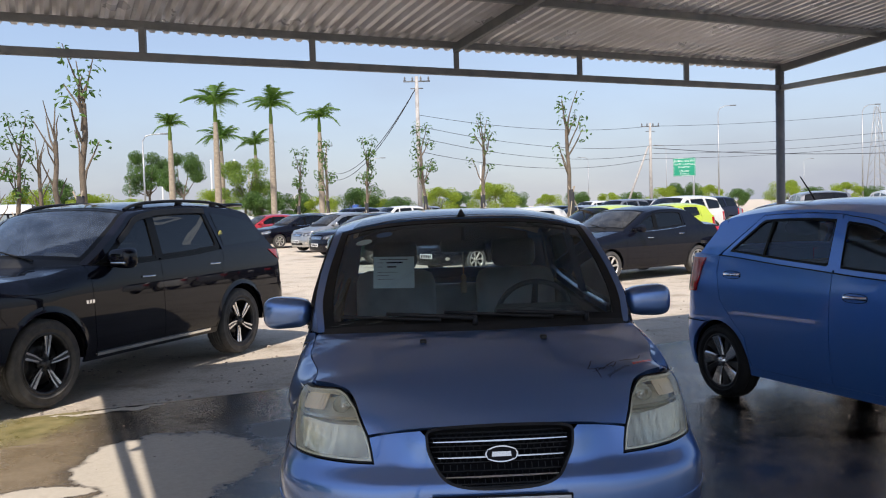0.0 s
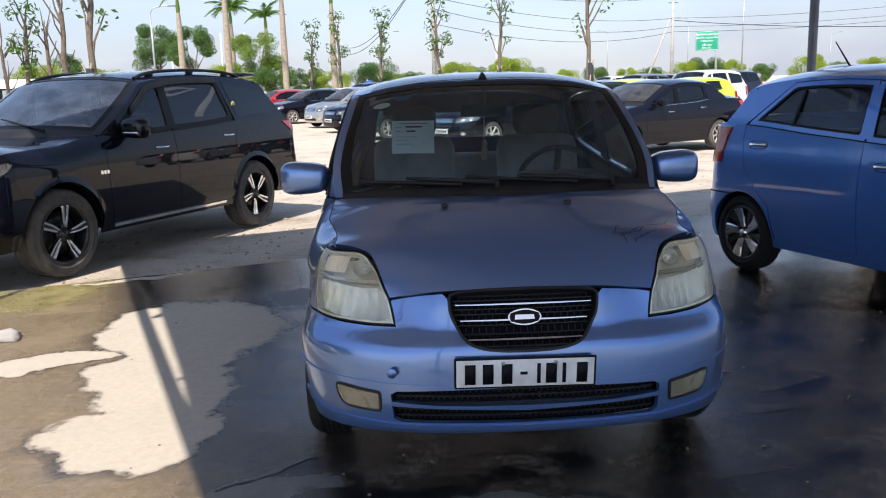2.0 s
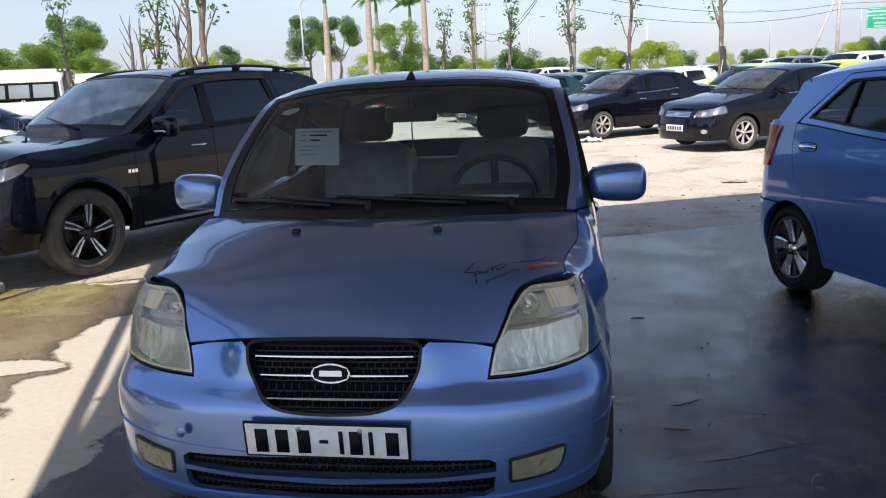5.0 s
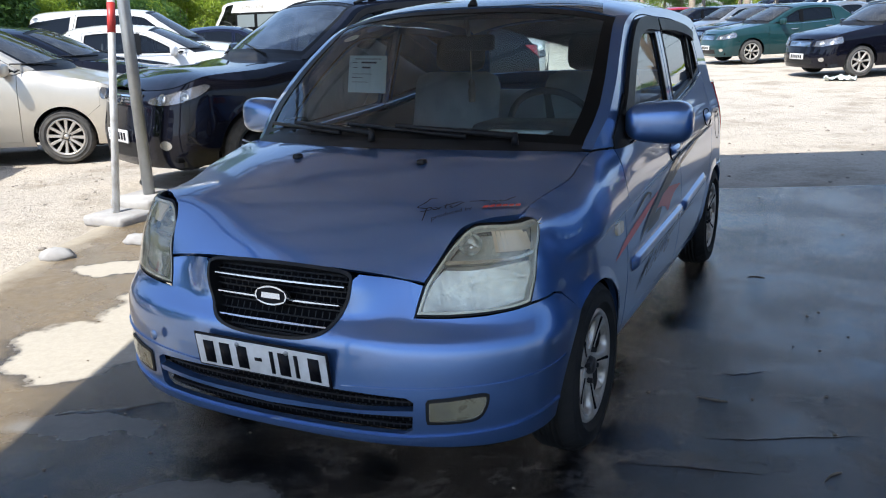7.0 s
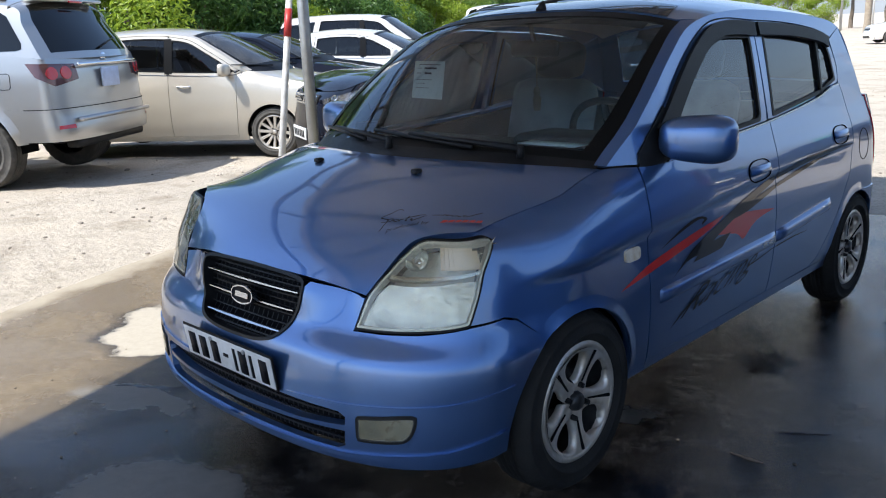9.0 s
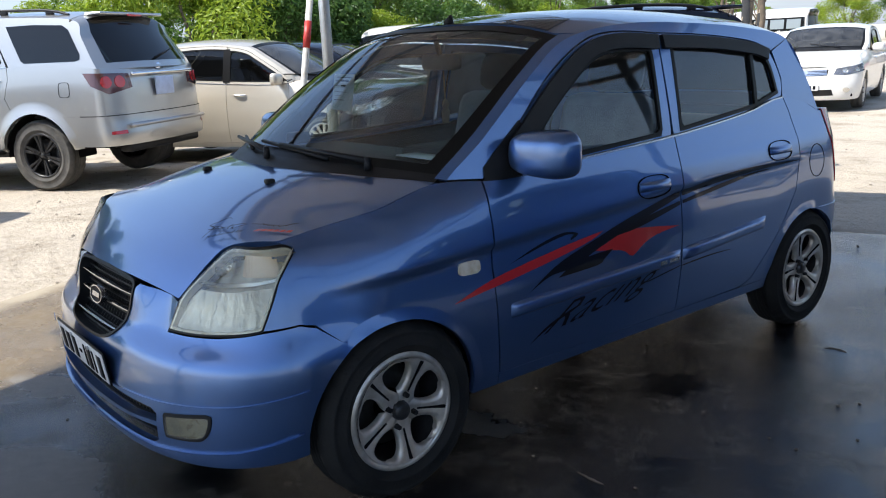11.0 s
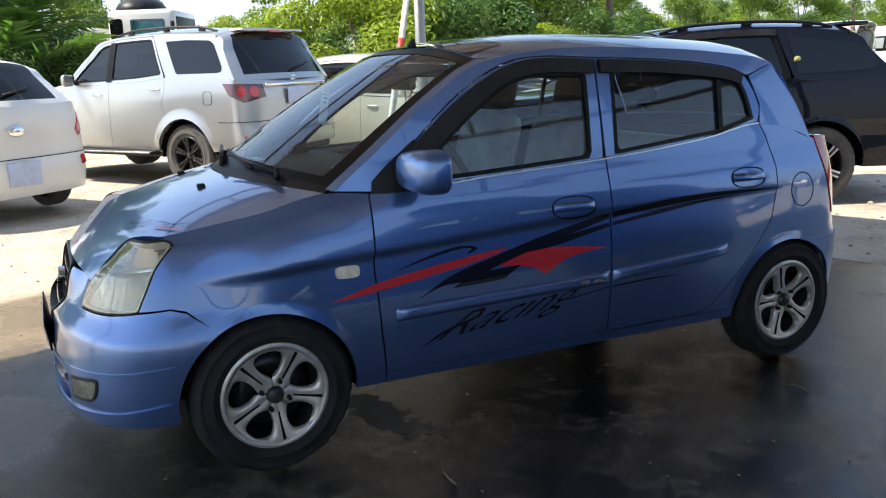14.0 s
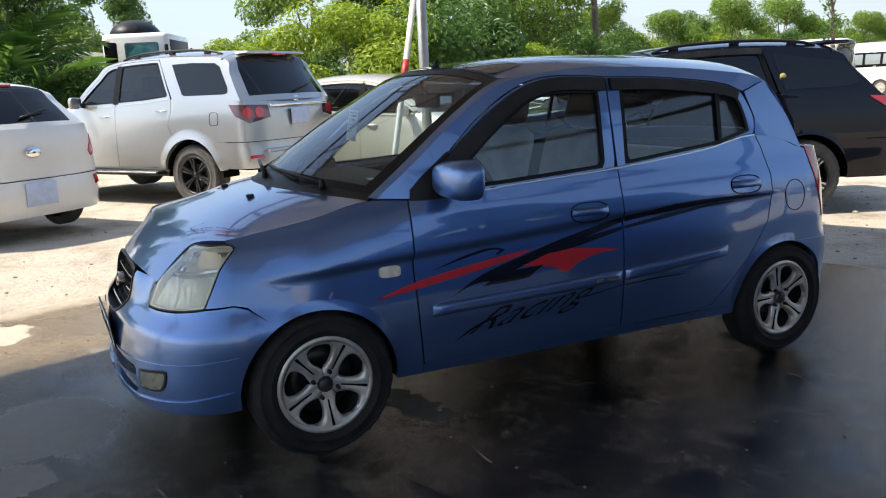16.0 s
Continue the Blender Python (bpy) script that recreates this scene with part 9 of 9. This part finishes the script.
yspots = [(0, -3.7, 38, 0.95), (1, 4.3, 32, 0.98), (1, 10.4, 27, 1.0), (0, 0.4, 40, 1.15), (1, -22.0, 19, 1.0), (2, -23.4, 24, 1.0), (2, -24.4, 26, 0.85), (0, -25.6, 25, 0.9), (2, -26.4, 28, 0.8), (0, -8.3, 44, 1.0), (0, -6.3, 48, 1.15), (2, -27.4, 30, 0.85), (1, 33.0, 33, 1.0), (0, -31.0, 29, 0.9)]
used = set()
for i, b_, d, s in yspots:
    x, y = bearing(b_, d)
    m = Matrix.Translation((x, y, gz(y) - 0.02)) @ pose(0, 0, 0, 0, 0, 57 * d) @ Matrix.Diagonal((s, s, s, 1))
    if i not in used:
        used.add(i)
        yt[i].matrix_basis = m
    else:
        copy_thing(yt[i], m)


# royal palms
def frond_mesh(length, leaflet, n, droop, seed):
    rng = random.Random(seed)
    bm = bmesh.new()
    P = []
    for k in range(n + 1):
        t = k / n
        P.append(Vector((length * (t - 0.12 * t * t), 0, length * (0.55 * t - droop * t * t))))
    for k in range(n):
        tube(bm, P[k], P[k + 1], 0.03 * (1 - k / n) + 0.006, 0.03 * (1 - (k + 1) / n) + 0.006, 5, False)
    for k in range(2, n + 1):
        for sgn in (1, -1):
            t = k / n
            l_ = leaflet * (0.55 + 0.9 * math.sin(math.pi * min(t * 0.9 + 0.1, 1))) * rng.uniform(0.8, 1.1)
            base = P[k]
            tip = base + Vector((l_ * 0.45, sgn * l_ * 0.75, -l_ * rng.uniform(0.25, 0.7)))
            w = 0.045 * (length / 2.2)
            v = [bm.verts.new(q) for q in (base - Vector((w, 0, 0)), base + Vector((w, 0, 0.01)), tip)]
            bm.faces.new(v)
    me = bpy.data.meshes.new("frond")
    bm.to_mesh(me)
    bm.free()
    me.materials.append(M_FROND)
    return me


PALM_FROND = [frond_mesh(2.6, 0.75, 26, 0.75, 5), frond_mesh(2.4, 0.7, 26, 1.05, 6), frond_mesh(2.3, 0.65, 24, 0.45, 7)]


def palm(m, h, n, label, seed, trunk=True, size=1.0):
    rng = random.Random(seed)
    root = empty("palm_tree" if trunk else "low_palm", m, label, "palm")
    if trunk:
        bm = bmesh.new()
        lathe(bm, [(0.28, 0), (0.24, h * 0.1), (0.26, h * 0.4), (0.20, h * 0.75), (0.15, h * 0.86)], 14, pose(0, 0, 0, 0, -90, 0))
        part("trunk", bm, M_PALEBARK, root)
        bm = bmesh.new()
        lathe(bm, [(0.15, h * 0.86), (0.17, h * 0.90), (0.09, h)], 12, pose(0, 0, 0, 0, -90, 0))
        part("crownshaft", bm, M_LEAF, root, "smooth green crownshaft")
    for k in range(n):
        ob = new("frond", PALM_FROND[k % 3])
        ob.parent = root
        s = size * rng.uniform(0.85, 1.1)
        ob.matrix_basis = Matrix.Translation((0, 0, h - 0.1 if trunk else 0.15)) @ pose(0, 0, 0, 0, 0, 137.5 * k) @ pose(0, 0, 0, 0, rng.uniform(-66, -2), 0) @ Matrix.Diagonal((s, s, s, 1))
    return root


for b_, d, h, s in ((-16.4, 72, 9.0, 0.62), (-13.5, 66, 10.0, 0.92), (-13.2, 84, 9.0, 0.95), (-9.9, 70, 10.3, 0.85), (-6.7, 74, 9.9, 0.75), (-11.0, 86, 8.6, 0.78)):
    x, y = bearing(b_, d)
    palm(Matrix.Translation((x, y, gz(y))), h, 15, "tall royal palm with a grey trunk and green crownshaft", int(d), True, s)
palm(Matrix.Translation((-17.0, -1.2, gz(-1.2))), 1.9, 15, "short feathery palm standing in the hedge", 9, True, 0.8)
for x, y, s in ((-14.6, 2.2, 0.9), (-15.6, -1.5, 1.1), (-16.3, 5.6, 0.9), (-15.6, 9.0, 0.8), (-17.2, 11.0, 1.0)):
    palm(Matrix.Translation((x, y, gz(y))), 0, 16, "low feathery palm in the hedge", int(x * 10), False, s)


# ---- poles, lamps, wires, sign, far buildings ----
def utility_pole(x, y, h, label, arms=True):
    root = empty("utility_pole", Matrix.Translation((x, y, gz(y))), label, "pole")
    bm = bmesh.new()
    tube(bm, (0, 0, 0), (0, 0, h), 0.19, 0.12, 12)
    part("mast", bm, M_CEMENT, root)
    if arms:
        bm = bmesh.new()
        box(bm, 0, 0, h - 0.35, 1.9, 0.09, 0.09)
        box(bm, 0, 0, h - 0.85, 0.9, 0.07, 0.07)
        part("crossarm", bm, M_STEEL, root)
        for xx in (-0.85, -0.3, 0.3, 0.85):
            bm = bmesh.new()
            lathe(bm, [(0.03, 0), (0.09, 0.05), (0.04, 0.12), (0.08, 0.18), (0.02, 0.32)], 10, Matrix.Translation((xx, 0, h - 0.32)) @ pose(0, 0, 0, 0, -90, 0))
            part("insulator", bm, M_STEEL, root)
    return root


P1 = bearing(0.0, 60)
P2 = bearing(15.6, 88)
utility_pole(*P1, 11.0, "concrete power pole with insulators on a crossarm")
utility_pole(*P2, 9.6, "concrete power pole with tangled wires")
P3 = bearing(-6.3, 120)
utility_pole(*P3, 11.2, "far concrete power pole with crossarm")
P4 = bearing(-19.0, 150)
utility_pole(*P4, 8.5, "far concrete power pole with crossarm")
P5 = bearing(-11.5, 130)
utility_pole(*P5, 9.0, "far concrete power pole with crossarm")
bm = bmesh.new()
x, y = P2
tube(bm, (x - 3.0, y, gz(y)), (x - 0.2, y, 7.2), 0.12, 0.09, 8)
tagged(link("brace_pole", bm, M_CEMENT), "slanting concrete brace pole", "pole")


def wire(a, b, sag, r=0.022):
    bm = bmesh.new()
    a, b = Vector(a), Vector(b)
    d = (b - a).normalized()
    e = d.orthogonal().normalized()
    f = d.cross(e)
    prev = None
    for k in range(21):
        t = k / 20
        c = a.lerp(b, t) - Vector((0, 0, sag * 4 * t * (1 - t)))
        now = [bm.verts.new(c + e * r * x + f * r * y) for x, y in ((1, 0), (0, 1), (-1, 0), (0, -1))]
        for j in range(4 if prev else 0):
            bm.faces.new((prev[j], prev[(j + 1) % 4], now[(j + 1) % 4], now[j]))
        prev = now
    tagged(link("power_line", bm, M_WRAP), "black overhead power line", "cable", "power lines")


far_r = bearing(40, 95)
for z1, z2, z3, s1 in ((7.4, 7.2, 9.2, 0.8), (6.6, 6.4, 8.4, 1.0), (5.6, 5.9, 8.0, 1.1), (8.2, 9.2, 11.0, 0.7)):
    wire((P1[0], P1[1], z1), (P2[0], P2[1], z2), s1)
    wire((P2[0], P2[1], z2), (far_r[0], far_r[1], z3), 0.9)
for z in (7.2, 6.2):
    wire((P1[0], P1[1], 10.2), (P3[0], P3[1], z), 2.4, 0.03)
wire((P2[0], P2[1], 7.0), (far_r[0] + 4, far_r[1], 6.4), 1.2, 0.04)


def street_lamp(x, y, h, rot, label="tall grey street lamp with a curved arm"):
    root = empty("street_lamp", Matrix.Translation((x, y, gz(y))) @ pose(0, 0, 0, 0, 0, rot), label, "street lamp", "street lamps")
    bm = bmesh.new()
    tube(bm, (0, 0, 0), (0, 0, h * 0.93), 0.11, 0.06, 10)
    pts = [(0, 0, h * 0.93), (0.25, 0, h * 0.975), (0.8, 0, h * 0.995), (1.6, 0, h)]
    for a, b in zip(pts, pts[1:]):
        tube(bm, a, b, 0.05, 0.045, 8, False)
    part("mast", bm, M_GALV, root)
    bm = bmesh.new()
    box(bm, 1.95, 0, h, 0.75, 0.28, 0.12, 0.05)
    part("lamp_head", bm, M_STEEL, root)


for b_, d, h, rot in ((19.9, 112, 13.5, 0), (-18.1, 82, 9.2, 10), (28.3, 118, 13.0, 0), (16.6, 160, 12.0, 180), (11.5, 190, 12.0, 180), (25.0, 210, 10.5, 0), (-3.4, 120, 9.0, 0)):
    x, y = bearing(b_, d)
    street_lamp(x, y, h, rot)
for b_, d, h in ((-12.4, 110, 8.5), (-17.0, 120, 8.0), (-13.9, 118, 9.0), (4.2, 130, 8)):
    x, y = bearing(b_, d)
    bm = bmesh.new()
    tube(bm, (x, y, gz(y)), (x, y, h), 0.13, 0.10, 8)
    tagged(link("flag_pole", bm, M_WHITEPOLE), "plain white pole beyond the lot", "pole")
# lattice mast
x, y = bearing(29.1, 260)
lm = empty("lattice_mast", Matrix.Translation((x, y, gz(y))), "far steel lattice mast", "mast")
for sx_, sy_ in ((1, 1), (1, -1), (-1, 1), (-1, -1)):
    bm = bmesh.new()
    tube(bm, (sx_ * 2.2, sy_ * 2.2, 0), (sx_ * 0.5, sy_ * 0.5, 26), 0.14, 0.10, 6)
    part("leg", bm, M_GALV, lm)
for k in range(9):
    z = 1 + k * 2.8
    w0, w1 = 2.2 - 1.7 * z / 26, 2.2 - 1.7 * (z + 2.8) / 26
    bm = bmesh.new()
    for a, b in (((-w0, -w0), (w1, -w1)), ((w0, -w0), (-w1, -w1)), ((-w0, w0), (-w1, -w1)), ((w0, -w0), (w1, w1))):
        tube(bm, (a[0], a[1], z), (b[0], b[1], z + 2.8), 0.07, 0.07, 5)
    part("bracing", bm, M_GALV, lm)
# green road sign
x, y = bearing(17.75, 100)
sg = empty("road_sign", Matrix.Translation((x, y, gz(y))) @ pose(0, 0, 0, 0, 0, -17.75), "green expressway sign with white lettering on a post", "sign")
bm = bmesh.new()
box(bm, 0, 0, 5.45, 2.45, 0.06, 2.1, 0.08)
bd = part("board", bm, mat_base("sign_green", (0.0, 0.26, 0.15), 0.5)[0], sg)
bm = bmesh.new()
lo = [(-1.16, 4.46), (1.16, 4.46), (1.16, 6.44), (-1.16, 6.44)]
M_SIGNWHITE = mat_base("sign_white", (0.8, 0.8, 0.8), 0.5)[0]
for (a, b) in zip(lo, lo[1:] + lo[:1]):
    beam(bm, (a[0], -0.035, a[1]), (b[0], -0.035, b[1]), 0.02, 0.03)
part("border", bm, M_SIGNWHITE, bd)
for txt, zz, size in (("ĐƯỜNG CAO TỐC", 6.05, 0.27), ("HÀ NỘI - HẢI PHÒNG", 5.68, 0.24), ("EXPRESSWAY", 5.36, 0.22), ("LỐI VÀO", 4.88, 0.27), ("ENTRANCE", 4.60, 0.20)):
    bm = bmesh.new()
    vs, fs = text_flat(txt, size)
    cx = (min(v[0] for v in vs) + max(v[0] for v in vs)) / 2
    nv = [bm.verts.new((vx - cx, -0.04, zz + vy)) for vx, vy in vs]
    for f in fs:
        bm.faces.new([nv[i] for i in f])
    part("lettering", bm, M_SIGNWHITE, bd, smooth=False)
bm = bmesh.new()
tube(bm, (1.0, 0.1, 0), (1.0, 0.1, 6.4), 0.12, 0.12, 10)
part("post", bm, M_GALV, sg)
# small pavilion and a grey block far off
x, y = bearing(-8.0, 125)
pv = empty("pavilion", Matrix.Translation((x, y, gz(y))), "small white pavilion with a tiered roof", "building")
bm = bmesh.new()
box(bm, 0, 0, 1.3, 3.4, 3.4, 2.6, 0.05)
part("wall", bm, mat_worn("white_render", (0.75, 0.74, 0.7), (0.62, 0.6, 0.56), 0.8, 1), pv)
bm = bmesh.new()
for zz, ww in ((2.7, 5.0), (3.6, 3.2)):
    r_ = bmesh.ops.create_cone(bm, cap_ends=True, segments=4, radius1=ww * 0.7, radius2=ww * 0.3, depth=0.8)
    bmesh.ops.rotate(bm, verts=r_["verts"], cent=(0, 0, 0), matrix=Matrix.Rotation(radians(45), 3, "Z"))
    bmesh.ops.translate(bm, verts=r_["verts"], vec=(0, 0, zz + 0.3))
part("roof", bm, M_CEMENT, pv, smooth=False)
for xx in (-0.8, 0.8):
    bm = bmesh.new()
    box(bm, xx, -1.72, 1.2, 0.6, 0.06, 1.4, 0.02)
    part("window", bm, M_SEAL, pv)
x, y = -30.7, 416.0
gb = empty("grey_block", Matrix.Translation((x, y, gz(y))), "far grey concrete block of three storeys", "building")
bm = bmesh.new()
box(bm, 0, 0, 4.6, 10, 10, 9.2, 0.05)
part("wall", bm, mat_worn("grey_render", (0.45, 0.46, 0.47), (0.36, 0.37, 0.38), 0.9, 0.3), gb, smooth=False)
for fl in range(3):
    for k in range(4):
        bm = bmesh.new()
        box(bm, -3.6 + 2.4 * k, -5.03, 1.8 + 3.0 * fl, 1.5, 0.1, 1.5)
        part("window", bm, M_SEAL, gb, smooth=False)
x, y = -17.2, 236.7
bm = bmesh.new()
for k in range(2):
    r_ = bmesh.ops.create_cone(bm, cap_ends=True, segments=4, radius1=5.5, radius2=0.4, depth=1.6)
    bmesh.ops.translate(bm, verts=r_["verts"], vec=(k * 7.0, 0, 3.0))
for px_, py_ in ((-4, 0), (3.5, -4), (11, 0), (3.5, 4)):
    tube(bm, (px_, py_, -0.1), (px_, py_, 2.4), 0.12, 0.12, 8)
aw = tagged(link("blue_awning", bm, mat_worn("blue_canvas", (0.02, 0.06, 0.25), (0.03, 0.09, 0.3), 0.8, 1), smooth=False), "far blue canvas awning", "awning")
aw.matrix_basis = Matrix.Translation((x, y, gz(y)))

# ---- litter, stones and leaves ----
rng = random.Random(77)
bm = bmesh.new()
for k in range(1500):
    a, d = rng.uniform(0, 6.28), rng.uniform(0.5, 11)
    x, y = -3 + d * math.cos(a) * 1.4, 4 + d * math.sin(a) * 1.2
    rel = Vector((x, y, 0)) - S0
    mm, nn = rel.dot(SD), rel.dot(SN)
    if -0.1 < mm < 9.4 and nn < 0.2:
        continue
    s = rng.uniform(0.005, 0.018) * (2.0 if rng.random() < 0.05 else 1)
    r_ = bmesh.ops.create_icosphere(bm, subdivisions=1, radius=s)
    for v in r_["verts"]:
        v.co = Vector((v.co.x * rng.uniform(0.8, 1.4) + x, v.co.y * rng.uniform(0.8, 1.3) + y, v.co.z * 0.6 + gz(y) - 0.015))
tagged(link("gravel_stones", bm, mat_worn("stones", (0.36, 0.31, 0.25), (0.20, 0.17, 0.14), 0.95, 3), smooth=False), "scattered pale stones on the gravel", "stones", kind="stuff")
bm = bmesh.new()
for k in range(420):
    mm, nn = rng.uniform(0.1, 8.8), rng.uniform(-7.5, 0.1)
    p = shed(mm, nn)
    s = rng.uniform(0.002, 0.007)
    r_ = bmesh.ops.create_icosphere(bm, subdivisions=1, radius=s)
    for v in r_["verts"]:
        v.co = Vector((v.co.x * 1.4 + p.x, v.co.y + p.y, v.co.z * 0.6 + gz(p.y) + 0.002))
tagged(link("grit", bm, M_BARK, smooth=False), "dark grit and crumbs on the wet slab", "grit", kind="stuff")


def slab_line(pts, w, h, name, mat, label, category, seed):
    """A low uneven ridge or a twig lying on the slab along (m, n) points."""
    r2 = random.Random(seed)
    line = cr([(a_, b_) for a_, b_ in pts], 7)
    bm = bmesh.new()
    rows_ = []
    for k, (a_, b_) in enumerate(line):
        e_ = math.sin(math.pi * min(max(k / (len(line) - 1), 0.04), 0.96)) ** 0.5
        ww, hh = w * e_ * r2.uniform(0.6, 1.3), h * e_ * r2.uniform(0.6, 1.2)
        b_ += r2.uniform(-0.5, 0.5) * w
        row = []
        for dn, dz in ((-ww, -0.002), (-ww * 0.5, hh * 0.8), (ww * 0.2, hh), (ww, -0.002)):
            p = shed(a_, b_ + dn)
            row.append(bm.verts.new((p.x, p.y, gz(p.y) + dz)))
        rows_.append(row)
    for p, q in zip(rows_, rows_[1:]):
        for j in range(3):
            bm.faces.new((p[j], p[j + 1], q[j + 1], q[j]))
    return tagged(link(name, bm, mat), label, category)


M_WETRIDGE = mat_worn("wet_cement", (0.010, 0.010, 0.011), (0.03, 0.029, 0.028), 0.14, 9, 0, 0.4, 60, spec=0.7)
for k, (pts, w) in enumerate((([(3.80, -3.66), (3.89, -3.65), (3.97, -3.63)], 0.010), ([(3.61, -4.18), (3.77, -4.19), (3.96, -4.17), (4.13, -4.17)], 0.008), ([(3.30, -4.34), (3.51, -4.37), (3.74, -4.41)], 0.008),
                              ([(1.28, -4.00), (1.48, -3.96), (1.69, -3.88)], 0.016), ([(2.9, -4.75), (3.2, -4.8), (3.6, -4.78)], 0.008))):
    slab_line(pts, w * 1.3, w * 0.3, "cement_ridge", M_WETRIDGE, "low wet ridge in the concrete slab", "ridge", 50 + k)
for k, pts in enumerate(([(3.90, -4.45), (3.93, -4.42), (3.97, -4.40)], [(3.66, -3.86), (3.72, -3.89), (3.76, -3.90)], [(4.36, -2.38), (4.31, -2.35), (4.27, -2.36)], [(0.62, -0.75), (0.72, -0.78), (0.80, -0.76)])):
    slab_line(pts, 0.004, 0.006, "twig", M_BARK, "dark twig on the wet slab", "twig", 70 + k)
for k, (x, y) in enumerate(((-3.5, 2.05), (-2.9, 1.5), (-3.1, 1.0))):
    bm = bmesh.new()
    r_ = bmesh.ops.create_icosphere(bm, subdivisions=2, radius=0.09)
    for v in r_["verts"]:
        d = 1 + 0.5 * noise.noise(v.co * 14 + Vector((k * 3, 0, 0)))
        v.co = Vector((v.co.x * d * 1.2, v.co.y * d, v.co.z * d * 0.45))
    ob = tagged(link("mud_lump", bm, M_CEMENT), "lump of pale mud on the paving edge", "rubble")
    ob.matrix_basis = Matrix.Translation((x, y, gz(y) + 0.02))
bm = bmesh.new()
r_ = bmesh.ops.create_grid(bm, x_segments=14, y_segments=10, size=0.28)
for v in r_["verts"]:
    v.co.z = abs(noise.noise(v.co * 9)) * 0.18
ob = tagged(link("plastic_bag", bm, mat_worn("pale_plastic", (0.6, 0.7, 0.68), (0.7, 0.72, 0.7), 0.3, 8)), "crumpled pale plastic bag on the gravel", "litter")
ob.matrix_basis = Matrix.Translation((0.72, 15.75, gz(5) - 0.02))
bm = bmesh.new()
r_ = bmesh.ops.create_grid(bm, x_segments=10, y_segments=5, size=0.16)
for v in r_["verts"]:
    v.co.y *= 0.4
    v.co.z = 0.02 + 0.03 * noise.noise(v.co * 12)
ob = tagged(link("wood_scrap", bm, M_PALEBARK), "flat scrap of wood on the gravel", "litter")
ob.matrix_basis = Matrix.Translation((2.6, 8.6, gz(5) - 0.01))

hero_car()
